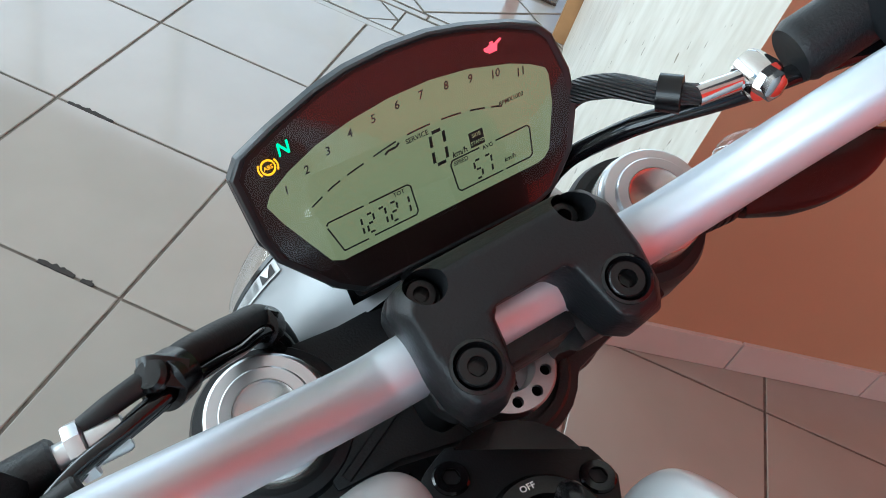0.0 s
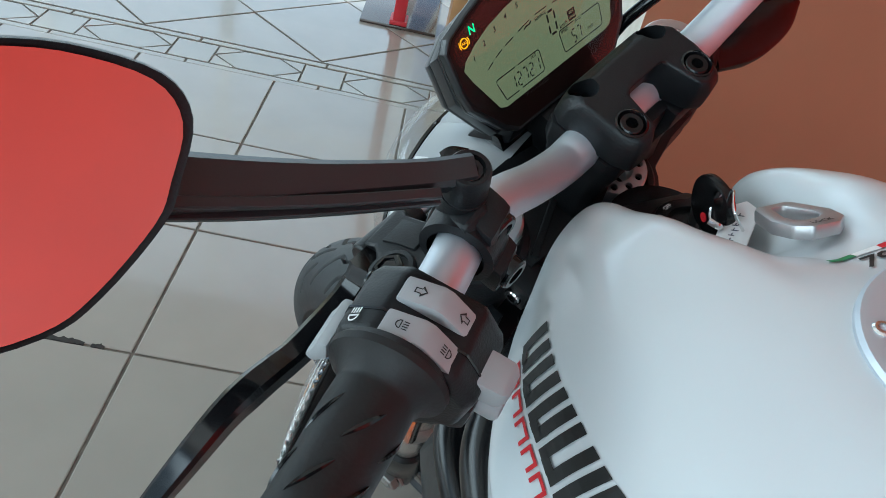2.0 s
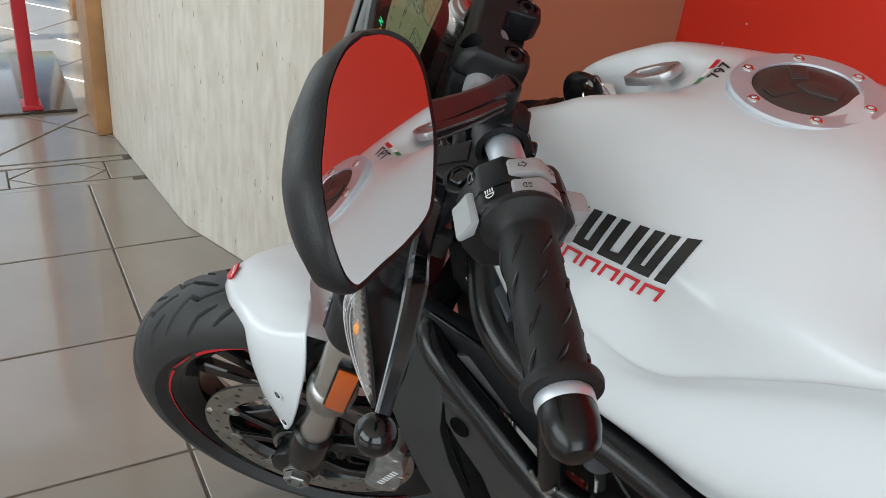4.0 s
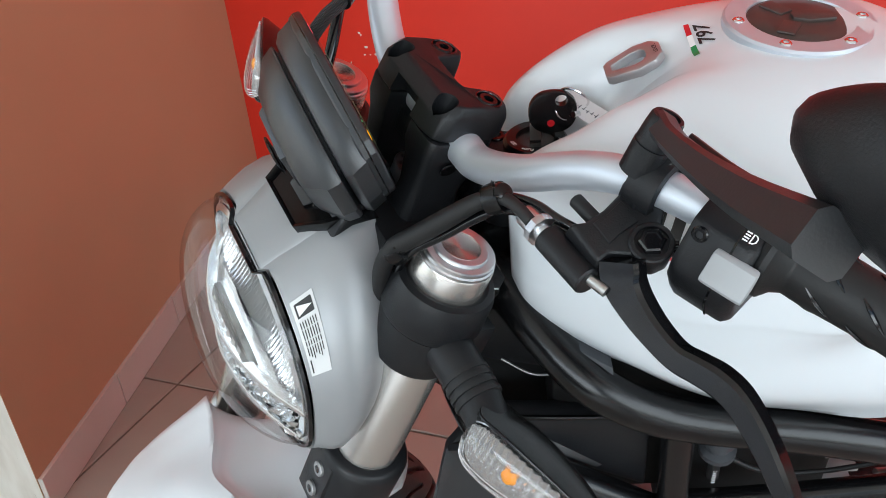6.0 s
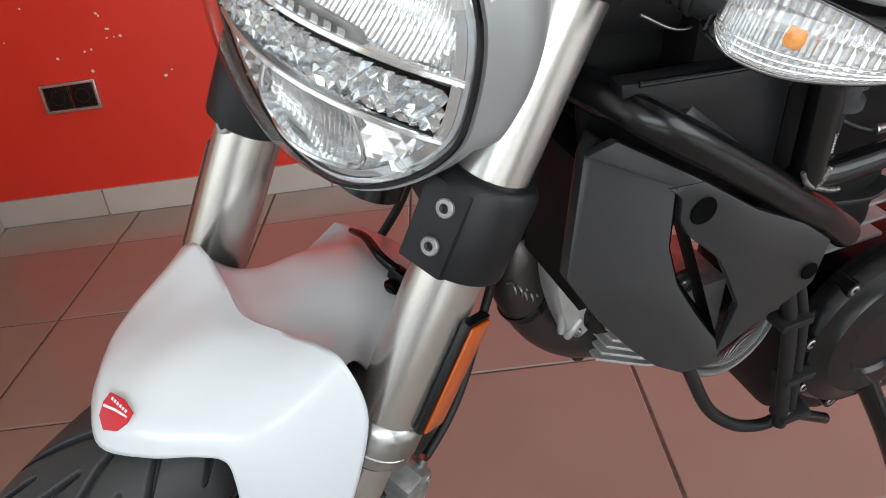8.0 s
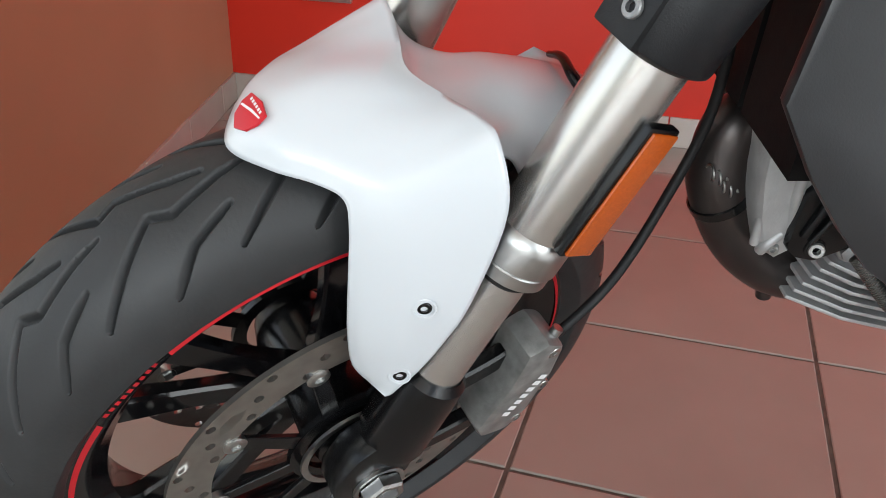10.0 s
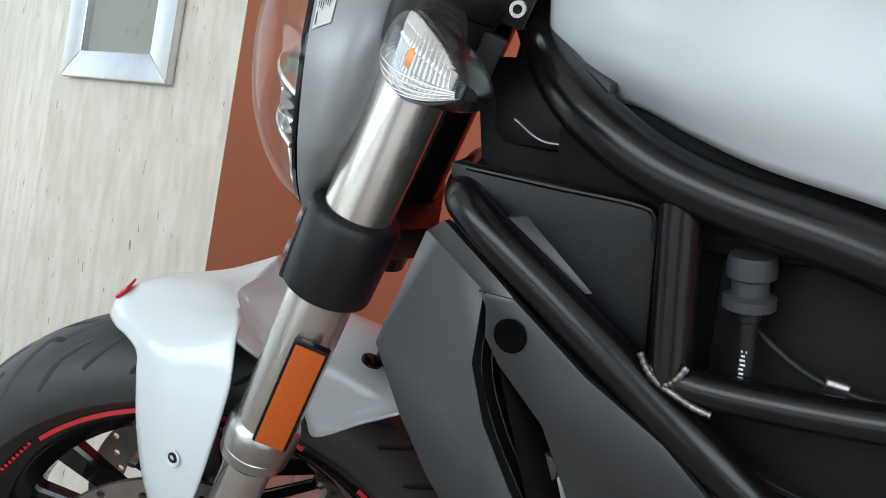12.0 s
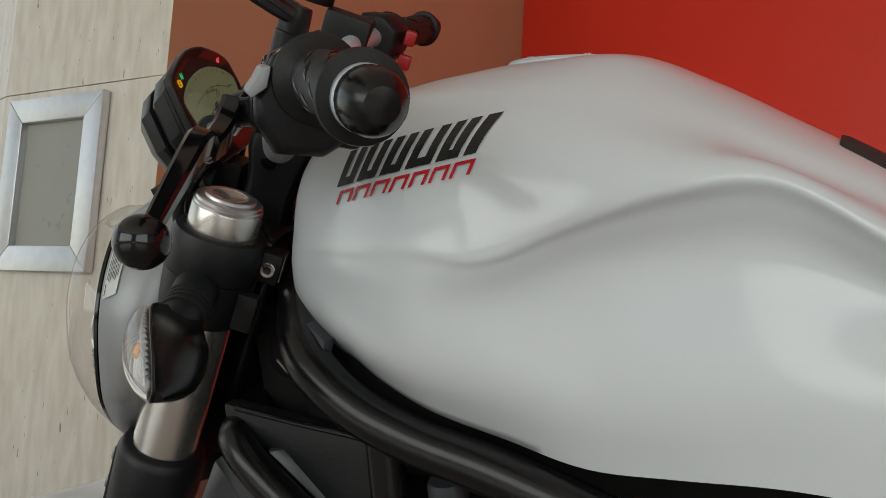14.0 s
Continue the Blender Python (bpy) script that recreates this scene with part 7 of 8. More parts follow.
# ignition lock in the valley
ign = B("ignition_lock", join(prism([(-0.040, -0.050), (-0.030, -0.036), (0.030, -0.036), (0.040, -0.050), (0.036, -0.100), (0.020, -0.118), (-0.020, -0.118), (-0.036, -0.100)], -0.050, -0.014)), M["black"], None, "black ignition lock housing", bevel=0.005)
B("lock_collar", lathe([(0.024, -0.016), (0.024, -0.004), (0.0215, -0.001), (0.0145, -0.001), (0.0135, -0.004), (0.0003, -0.005)], (0.006, -0.080, 0.0), (0.006, -0.080, 1), 40, False), M["satin"], ign)
for s, a in (("OFF", 2.0), ("PUSH", 2.75), ("LOCK", 3.6), ("P", 4.4)):
    m = Matrix.Translation((0.006 + 0.0180 * math.cos(a), -0.080 + 0.0180 * math.sin(a), -0.0006)) @ Matrix.Rotation(a - math.pi / 2, 4, "Z")
    B("lock_word", words(s, 0.0037, m), M["whiteink"], ign, smooth=0)
for x in (-0.028, 0.030):
    B("lock_bolt", bolt((x, -0.052, -0.0125), (0, 0, 1), 0.0075), M["gloss"], ign)

# key with its ring and paper tag: loose things on the lock
key = thing("key", "black-headed ignition key standing in the lock", "key", MB @ Matrix.Translation((0.006, -0.080, 0.0)))
head_k = part("key_head", prism([(-0.0925 + 0.0175 * abs(math.cos(a)) ** 0.85 * math.copysign(1, math.cos(a)), 0.0190 + 0.0170 * abs(math.sin(a)) ** 0.85 * math.copysign(1, math.sin(a))) for a in [2 * math.pi * (k + 0.5) / 28 for k in range(28)]], 0.0035, 0.0095, "yz"), M["satin"], key, "black key head", MB, bevel=0.0018)
carve(head_k, rod((-0.01, -0.0985, 0.0290), (0.03, -0.0985, 0.0290), 0.0045, 16))
part("key_blade", box(0.0052, 0.0078, -0.084, -0.076, -0.004, 0.010), M["steel"], key, "", MB, bevel=0.0005)
part("key_badge", lathe([(0.0028, 0), (0.0028, 0.0004), (0.0003, 0.0004)], (0.0035, -0.091, 0.011), (-1, -0.091, 0.011), 20, False), M["redink"], key, "", MB)
kr = thing("key_ring", "thin steel split ring through the key", "key ring", MB @ Matrix.Translation((0.004, -0.098, 0.024)))
part("ring", tube([(0.0065 + 0.004 * math.sin(a * 2), -0.106 + 0.012 * math.cos(a), 0.024 + 0.012 * math.sin(a)) for a in [2 * math.pi * k / 24 for k in range(25)]], 0.0009, 8, 2), M["chrome"], kr, "", MB)
tg = thing("key_tag", "white plastic key tag with a handwritten paper label", "tag", MB @ Matrix.Translation((-0.008, -0.125, 0.030)))
MT = MB @ Matrix.Translation((0.007, -0.114, 0.019)) @ Matrix.Rotation(radians(44), 4, "Z") @ Matrix.Rotation(radians(-10), 4, "Y") @ Matrix.Rotation(radians(-14), 4, "X")
part("tag_body", moved(prism([(-0.018, -0.0085), (0.016, -0.0085), (0.022, 0.0), (0.016, 0.0085), (-0.018, 0.0085)], -0.001, 0.001), MT), M["tag"], tg, "", None, bevel=0.0006)
for k in range(7):
    part("tag_writing", flat_bars([(-0.0135 + k * 0.0038, -0.0128 + k * 0.0038, -0.0020 + 0.0006 * (k % 3), 0.0024 - 0.0007 * (k % 2)), (-0.0128 + k * 0.0038, -0.0112 + k * 0.0038, 0.0003, 0.0009)], MT @ Matrix.Translation((0, 0, 0.0012))), M["ink2"], tg, "handwriting as a plain bar", None, smooth=0)
part("tag_shackle", tube([(0.004, -0.106, 0.016), (-0.001, -0.110, 0.020), (-0.005, -0.106, 0.022)], 0.0022, 10, 4), M["chrome"], tg, "", MB)

# --- trellis frame
fr = B("frame", join(rod((0, -0.005, -0.235), (0, -0.06, -0.02), 0.034, 28)), M["satin"], None, "satin black tubular trellis frame")
TUBES = [
    ([(0.030, -0.030, -0.072), (0.085, -0.068, -0.100), (0.120, -0.100, -0.122), (0.131, -0.128, -0.140), (0.133, -0.160, -0.157), (0.133, -0.200, -0.170), (0.133, -0.250, -0.181), (0.133, -0.300, -0.195), (0.132, -0.360, -0.215), (0.130, -0.46, -0.250), (0.126, -0.60, -0.30)], 0.0165),
    ([(0.030, 0.004, -0.180), (0.100, -0.020, -0.188), (0.127, -0.044, -0.200), (0.131, -0.107, -0.244), (0.131, -0.163, -0.2855), (0.129, -0.205, -0.317), (0.120, -0.25, -0.355)], 0.0138),
    ([(0.133, -0.172, -0.162), (0.131, -0.174, -0.215), (0.130, -0.177, -0.276)], 0.0125),
    ([(0.130, -0.166, -0.272), (0.130, -0.20, -0.276), (0.130, -0.26, -0.274), (0.130, -0.33, -0.268), (0.130, -0.45, -0.258)], 0.0108),
]
for pts, r in TUBES:
    for sg in (-1, 1):
        B("frame_tube", tube([(sg * x, y, z) for x, y, z in pts], r, 20, 7), M["satin"], fr)
for sg in (-1, 1):
    # rippled weld where the upright and the lower tube meet the diagonal
    for line in ([(0.1405, -0.1609, -0.2596), (0.1405, -0.1656, -0.2681), (0.1405, -0.1722, -0.2743), (0.1405, -0.1804, -0.2785), (0.1400, -0.1916, -0.2837), (0.1390, -0.2033, -0.2869)], [(0.1410, -0.1768, -0.2755), (0.1412, -0.1824, -0.2711), (0.1400, -0.1879, -0.2625)]):
        bead = [tuple(p) for p in spline(line, 5)]
        B("weld_bead", tube([(sg * x, y, z) for x, y, z in bead], [0.0017 + 0.0006 * (u % 2) for u in range(len(bead))], 8, 2), M["weld"], fr, "bare weld bead")
    B("rubber_pad", loft([[(sg * (0.098 + a), -0.090 + b, -0.098 + c) for a, b, c in ((0.0, 0, 0), (0.008, -0.002, -0.012), (0.018, -0.002, -0.012), (0.014, 0.0, 0.0))], [(sg * (0.112 + a), -0.122 + b, -0.112 + c) for a, b, c in ((0.0, 0, 0), (0.008, -0.001, -0.012), (0.018, -0.001, -0.012), (0.013, 0.0, 0.0))]]), M["pad"], fr, "flat grey rubber pad", bevel=0.001)

# airbox side panels, battery tray
for sg in (-1, 1):
    pan = B("airbox_panel", prism([(-0.014, -0.168), (-0.030, -0.170), (-0.146, -0.178), (-0.156, -0.186), (-0.158, -0.272), (-0.060, -0.214), (-0.018, -0.190)], sg * 0.098, sg * 0.116, "yz"), M["black"], None, "black airbox side panel", bevel=0.005)
    # raised wedge in lighter grey: the crease's highlight put into shape and colour
    B("panel_crease", loft([[(sg * 0.1155, -0.060, -0.1970), (sg * 0.1215, -0.0625, -0.1985), (sg * 0.1155, -0.0735, -0.1965)], [(sg * 0.1155, -0.112, -0.2370), (sg * 0.1180, -0.1165, -0.2390), (sg * 0.1155, -0.1225, -0.2385)]]), M["shroud"], pan, bevel=0.0008)
    B("panel_lip", tube([(sg * 0.1150, -0.028, -0.1715), (sg * 0.1155, -0.090, -0.1765), (sg * 0.1155, -0.140, -0.1800), (sg * 0.1150, -0.1525, -0.1850), (sg * 0.1150, -0.1545, -0.2000)], 0.0022, 10, 5), M["satin"], pan)
B("airbox", loft([[(x, y, z) for x, y in ((-0.100, -0.08), (0.100, -0.08), (0.112, -0.20), (0.066, -0.46), (-0.066, -0.46), (-0.112, -0.20))] for z in (-0.205, -0.115)]), M["inner"], None, "black airbox under the tank", bevel=0.012)
B("battery_box", loft([[(x, y, z) for x, y in ((-0.088, -0.186), (0.088, -0.186), (0.092, -0.29), (0.086, -0.325), (-0.086, -0.325), (-0.092, -0.29))] for z in (-0.40, -0.33, -0.195)]), M["inner"], None, "black battery box inside the frame", bevel=0.012)
for sg in (-1, 1):
    B("box_strap", ribbon([(sg * 0.093, -0.21, -0.33), (sg * 0.096, -0.29, -0.345), (sg * 0.090, -0.322, -0.34)], 0.016, 0.004, up=(0, 0, 1)), M["rubber"], None, "black rubber strap")
for sg in (-1, 1):
    B("inner_panel", prism([(-0.006, -0.125), (-0.200, -0.135), (-0.205, -0.345), (-0.120, -0.345), (-0.020, -0.240)], sg * 0.060, sg * 0.066, "yz"), M["inner"], None, "black inner side panel", bevel=0.002)
B("head_shroud", loft([[(x, y, z) for x, y in ((-0.062, -0.006), (0.062, -0.006), (0.085, -0.09), (-0.085, -0.09))] for z in (-0.16, -0.10)]), M["black"], None, "black plastic shroud behind the steering head", bevel=0.01)

# oil cooler covers
def cover(sg):
    front = [(-0.096, -0.010, -0.213), (-0.110, 0.004, -0.218), (-0.134, 0.026, -0.298), (-0.140, -0.001, -0.343), (-0.145, -0.028, -0.378), (-0.147, -0.054, -0.406), (-0.148, -0.080, -0.424), (-0.148, -0.118, -0.428), (-0.145, -0.112, -0.402), (-0.143, -0.088, -0.367), (-0.141, -0.066, -0.330), (-0.139, -0.054, -0.293), (-0.134, -0.056, -0.246)]
    rearp = [(-0.133, -0.050, -0.246), (-0.136, -0.078, -0.246), (-0.138, -0.130, -0.284), (-0.140, -0.180, -0.311), (-0.143, -0.210, -0.335), (-0.142, -0.205, -0.378), (-0.140, -0.150, -0.410), (-0.141, -0.117, -0.428), (-0.140, -0.131, -0.376), (-0.139, -0.116, -0.345), (-0.138, -0.104, -0.322), (-0.138, -0.071, -0.290), (-0.138, -0.0605, -0.274), (-0.137, -0.059, -0.254)]

    def plate(pts, t):
        out = [(-sg * x, y, z) for x, y, z in pts]
        inn = [(-sg * (x + t), y, z) for x, y, z in pts]
        return loft([out, inn])

    c = B("cooler_cover", plate(front, 0.012), M["shroud"], None, "dark grey angular oil cooler cover", bevel=0.003)
    B("cover_rear", plate(rearp, 0.008), M["shroud"], c, bevel=0.0025)
    bridge = [(-0.1105, 0.003, -0.2185), (-0.1330, -0.0555, -0.2465), (-0.1352, -0.0785, -0.2465), (-0.1300, -0.0640, -0.2380), (-0.1180, -0.0150, -0.2080)]
    B("cover_bridge", plate(bridge, 0.008), M["shroud"], c, bevel=0.0015)
    lip = [(sg * -x, y, z) for x, y, z in front[-5:]]
    B("slot_flange", loft([lip, [(x - sg * 0.020, y - 0.004, z) for x, y, z in lip], [(x - sg * 0.034, y - 0.008, z - 0.003) for x, y, z in lip]], False), M["inner"], c, "black inner flange of the slot")
    for k in range(3):
        B("flange_rib", tube([(x - sg * (0.008 + 0.009 * k), y - 0.0025 - 0.003 * k, z - 0.001) for x, y, z in lip], 0.0011, 8, 4), M["satin"], c)
    # two flush black discs paint the shade of the cover's round openings
    h = Vector((sg * 0.1385, -0.0785, -0.2690))
    B("cover_hole", lathe([(0.0112, 0.0002), (0.0104, 0.0012), (0.0098, 0.0008), (0.0003, 0.0006)], h, h + Vector((sg, 0, 0)), 28, False), M["hole_shade"], c, "flush black disc for the shade in a round opening")
    h = Vector((sg * 0.1425, -0.196, -0.362))
    B("cover_hole", lathe([(0.0080, 0.0002), (0.0072, 0.0012), (0.0068, 0.0008), (0.0003, 0.0006)], h, h + Vector((sg, 0, 0)), 24, False), M["hole_shade"], c, "flush black disc for the shade in a round opening")
    B("cooler_horn", join(lathe([(0.0105, 0), (0.0115, 0.003), (0.0105, 0.006), (0.0045, 0.006), (0.0040, 0.002), (0.0003, 0.002)], (sg * 0.108, -0.098, -0.362), (sg * 0.3, -0.098, -0.362), 24)), M["steel"], c)
    core = B("cooler_core", box(sg * 0.004, sg * 0.096, -0.040, -0.012, -0.372, -0.245), M["inner"], c, "black finned oil cooler")
    for k in range(14):
        B("cooler_fin", box(sg * 0.006, sg * 0.094, -0.0445, -0.0395, -0.368 + k * 0.0087, -0.3640 + k * 0.0087), M["black"], core)


cover(-1)
cover(1)

# --- engine
eng = B("engine", loft([[(x, y, z) for x, y in ((-0.075, -0.275), (0.075, -0.275), (0.100, -0.33), (0.112, -0.48), (-0.112, -0.48), (-0.100, -0.33))] for z in (-0.64, -0.60, -0.48, -0.44)]), M["satin"], None, "black twin-cylinder engine", bevel=0.014)
# the front cylinder, seen past the cooler cover
FACE = [(-0.040, -0.398), (-0.050, -0.391), (-0.085, -0.404), (-0.110, -0.423), (-0.126, -0.450), (-0.126, -0.488), (-0.098, -0.502), (-0.0795, -0.5158), (-0.064, -0.5055), (-0.052, -0.472), (-0.043, -0.430)]
head = B("cylinder_head", loft([[(x, -0.082 + (y + 0.082) * k, -0.455 + (z + 0.455) * k) for y, z in FACE] for x, k in ((-0.004, 0.86), (0.000, 0.95), (0.008, 1.0), (0.030, 1.0), (0.052, 0.94), (0.070, 0.84), (0.110, 0.74))]), M["cast_l"], eng, "pale grey cast cylinder head", smooth=42)
for a, b, r in (((0.004, -0.062, -0.400), (0.003, -0.060, -0.500), 0.0042), ((-0.001, -0.078, -0.486), (0.001, -0.066, -0.506), 0.0048), ((0.001, -0.081, -0.406), (-0.001, -0.084, -0.478), 0.0052)):
    B("head_rib", tube([a, [(p + q) / 2 - w for p, q, w in zip(a, b, (0.003, -0.004, 0))], b], r, 14, 6), M["cast_l"], head)
B("inlet_stub", join(rod((0.052, -0.072, -0.440), (0.074, -0.050, -0.432), 0.019, 28, edge=0.003), rod((0.060, -0.064, -0.437), (0.066, -0.058, -0.435), 0.022, 28, edge=0.002)), M["cast_l"], head)
B("inlet_hose", tube([(0.070, -0.054, -0.4335), (0.080, -0.046, -0.424), (0.078, -0.052, -0.395), (0.066, -0.070, -0.370)], 0.0175, 22, 6), M["rubber"], head, "black rubber hose")
for x, y, z in ((-0.004, -0.0725, -0.500), (0.004, -0.046, -0.402)):
    B("head_bolt", bolt((x - 0.003, y, z), (-0.8, 0.4, 0), 0.0050), M["steel"], head)
cam_c = B("cam_cover", prism([(-0.0815, -0.4442), (-0.101, -0.4142), (-0.121, -0.4457), (-0.153, -0.4903), (-0.130, -0.4965), (-0.108, -0.508), (-0.0897, -0.504), (-0.0804, -0.4945), (-0.0802, -0.4751)], -0.013, 0.010, "yz"), M["satin"], eng, "black cam belt cover", bevel=0.005)
B("cover_rib", tube([(-0.0125, -0.104, -0.422), (-0.0150, -0.098, -0.452), (-0.0140, -0.090, -0.480)], 0.0040, 12, 6), M["satin"], cam_c)
B("cover_rib", tube([(-0.0125, -0.116, -0.440), (-0.0150, -0.108, -0.462), (-0.0140, -0.098, -0.486)], 0.0032, 12, 6), M["satin"], cam_c)
for y, z in ((-0.1037, -0.4925), (-0.1274, -0.4718)):
    B("cover_boss", lathe([(0.0098, -0.006), (0.0094, 0.0), (0.0084, 0.0014), (0.0003, 0.0014)], (-0.0130, y, z), (-1, y, z), 24), M["satin"], cam_c)
    B("cover_bolt", bolt((-0.0180, y, z), (-1, 0.35, 0.2), 0.0068), M["steel"], cam_c)
B("oil_union", lathe([(0.0110, -0.012), (0.0115, 0.0), (0.0115, 0.004), (0.0085, 0.005), (0.0080, 0.011), (0.0060, 0.012), (0.0003, 0.012)], (-0.004, -0.140, -0.500), (-0.7, 0.05, -0.45), 6), M["cast"], eng, "steel oil union")
# cooling fins, one below the other
for k in range(6):
    c = Vector((-0.020, -0.1568, -0.5180 - 0.0096 * k))
    w = 0.022 + 0.004 * k
    fin = [c, c + Vector((0.004, 0.006, -0.0005)), c + Vector((0.004 + w * 0.55, 0.006 + w, 0.004)), c + Vector((0.100, 0.030 + w * 0.4, 0.004)), c + Vector((0.100, -0.060, -0.016)), c + Vector((0.000, -0.060, -0.016))]
    B("cooling_fin", loft([fin, [p + Vector((0, 0.001, -0.0036)) for p in fin]]), M["cast_l"], eng, "cast cooling fin", bevel=0.0009)
B("barrel", loft([[(x, y, z) for x, y in ((0.000, -0.140), (0.080, -0.120), (0.090, -0.260), (0.000, -0.260))] for z in (-0.580, -0.500)]), M["cast"], eng, bevel=0.006)
B("header_pipe", tube([(0.070, -0.082, -0.410), (0.052, -0.040, -0.412), (0.046, -0.030, -0.440), (0.043, -0.034, -0.470), (0.043, -0.062, -0.520), (0.046, -0.100, -0.556), (0.051, -0.142, -0.574), (0.056, -0.180, -0.580), (0.06, -0.25, -0.58)], [0.025, 0.026, 0.026, 0.026, 0.026, 0.026, 0.026, 0.026, 0.026], 28, 7), M["header"], eng, "dark blued steel exhaust header")
B("header_nub", rod((0.048, -0.110, -0.584), (0.048, -0.113, -0.600), 0.0075, 16, edge=0.0015), M["header"], eng)
B("header_clamp", lathe([(0.0262, -0.005), (0.0276, -0.004), (0.0276, 0.004), (0.0262, 0.005)], (0.043, -0.038, -0.480), (0.043, -0.062, -0.520), 28, False), M["satin"], eng)
for q in (0.0, 0.012):
    B("header_spring", tube([(0.022 + 0.0055 * math.cos(t), -0.012 - q - 0.0011 * t, -0.440 - q - 0.0007 * t + 0.0055 * math.sin(t)) for t in [k * 0.6 for k in range(26)]], 0.0011, 8, 1), M["steel"], eng)
alt = B("clutch_cover", lathe([(0.098, -0.012), (0.098, 0.0), (0.090, 0.012), (0.074, 0.016), (0.070, 0.020), (0.046, 0.022), (0.042, 0.018), (0.0003, 0.018)], (-0.115, -0.340, -0.500), (-1.0, -0.340, -0.500), 48), M["satin"], eng, "black round engine side cover")
for k in range(9):
    a = 2 * math.pi * k / 9 + 0.2
    B("cover_bolt", bolt((-0.127, -0.340 + 0.092 * math.cos(a), -0.500 + 0.092 * math.sin(a)), (-1, 0, 0), 0.0055), M["steel"], alt)
    B("cover_boss", rod((-0.104, -0.340 + 0.092 * math.cos(a), -0.500 + 0.092 * math.sin(a)), (-0.1265, -0.340 + 0.092 * math.cos(a), -0.500 + 0.092 * math.sin(a)), 0.0085, 16), M["satin"], alt)
B("cover_script", flat_bars([(-0.024 + k * 0.0085, -0.0185 + k * 0.0085, -0.003, 0.003) for k in range(6)], Matrix.Translation((-0.134, -0.334, -0.553)) @ Matrix(((0, 0, -1, 0), (-0.96, 0.28, 0, 0), (-0.28, 0.96, 0, 0), (0, 0, 0, 1)))), M["whiteink"], alt, "pale script as plain bars", smooth=0)
B("rear_cylinder", loft([[(x, y, z) for x, y in ((-0.07, -0.24), (0.07, -0.24), (0.075, -0.33), (-0.075, -0.33))] for z in (-0.43, -0.24)]), M["satin"], eng, bevel=0.01)
for k in range(8):
    B("cylinder_fin", box(-0.086, 0.086, -0.350, -0.225, -0.415 + k * 0.021, -0.411 + k * 0.021), M["cast"], eng, bevel=0.0012)
# hoses and wires
for pts, r, mt, lb in (
    ([(-0.072, -0.100, -0.455), (-0.092, -0.135, -0.492), (-0.095, -0.172, -0.508), (-0.095, -0.205, -0.494), (-0.095, -0.222, -0.455), (-0.094, -0.215, -0.385)], 0.0062, "steelhose", "steel braided oil hose"),
    ([(-0.070, -0.100, -0.440), (-0.094, -0.135, -0.476), (-0.098, -0.166, -0.492), (-0.100, -0.193, -0.480), (-0.101, -0.207, -0.448), (-0.102, -0.200, -0.385)], 0.0062, "steelhose", "steel braided oil hose"),
    ([(-0.106, -0.110, -0.440), (-0.114, -0.126, -0.482), (-0.118, -0.152, -0.534), (-0.118, -0.192, -0.575), (-0.118, -0.232, -0.592), (-0.122, -0.250, -0.576)], 0.0062, "rubber", "black rubber hose"),
    ([(-0.124, -0.196, -0.384), (-0.128, -0.212, -0.445), (-0.128, -0.225, -0.51), (-0.127, -0.240, -0.586)], 0.0070, "rubber", "black rubber hose"),
    ([(-0.122, -0.210, -0.384), (-0.126, -0.228, -0.445), (-0.126, -0.240, -0.51), (-0.125, -0.252, -0.580)], 0.0055, "rubber", "black rubber hose"),
    ([(-0.100, -0.205, -0.238), (-0.112, -0.25, -0.262), (-0.112, -0.30, -0.268), (-0.108, -0.36, -0.262)], 0.0022, "rubber", "thin black wire"),
    ([(-0.085, -0.045, -0.140), (-0.092, -0.07, -0.152), (-0.090, -0.10, -0.152)], 0.0011, "steel", "thin steel wire clip"),
):
    B("hose", tube(pts, r, 14, 6), M[mt], eng, lb)
B("coolant_plug", join(lathe([(0.0125, 0), (0.0135, 0.004), (0.0135, 0.012), (0.010, 0.014), (0.010, 0.022), (0.0145, 0.024), (0.0145, 0.030), (0.006, 0.032)], (-0.118, -0.210, -0.198), (-0.112, -0.212, -0.26), 24)), M["pad"], eng, "grey connector")
B("plug_lead", join(lathe([(0.0065, 0.0), (0.0065, 0.008), (0.0050, 0.009), (0.0050, 0.040)], (-0.114, -0.2115, -0.228), (-0.110, -0.214, -0.29), 18)), M["rubber"], eng)
B("lead_print", flat_bars([(-0.0016 + 0.0004 * (k % 3), 0.0018 - 0.0005 * (k % 2), k * 0.0026, k * 0.0026 + 0.0013) for k in range(12)], Matrix.Translation((-0.1172, -0.2125, -0.270)) @ Matrix(((0, 0, -1, 0), (1, 0, 0, 0), (0, 1, 0, 0), (0, 0, 0, 1)))), M["whiteink"], eng, "white print as plain bars", smooth=0)
for y, z in ((-0.255, -0.262), (-0.345, -0.272), (-0.375, -0.272)):
    B("wire_plug", rod((-0.114, y, z), (-0.112, y - 0.012, z - 0.002), 0.0045, 12, edge=0.0008), M["steel"], eng)

for y, z in ((-0.205, -0.432), (-0.232, -0.513), (-0.244, -0.572)):
    B("cable_strap", loft([[(x, y + b, z + h) for x, b in ((-0.138, 0.012), (-0.138, -0.022), (-0.117, -0.024), (-0.116, 0.012))] for h in (-0.004, 0.004)]), M["rubber"], eng, "black cable strap", bevel=0.002)
B("gear_rod", rod((-0.128, -0.240, -0.568), (-0.130, -0.302, -0.606), 0.0058, 16, edge=0.001), M["satin"], eng, "short dark rod below the cables")
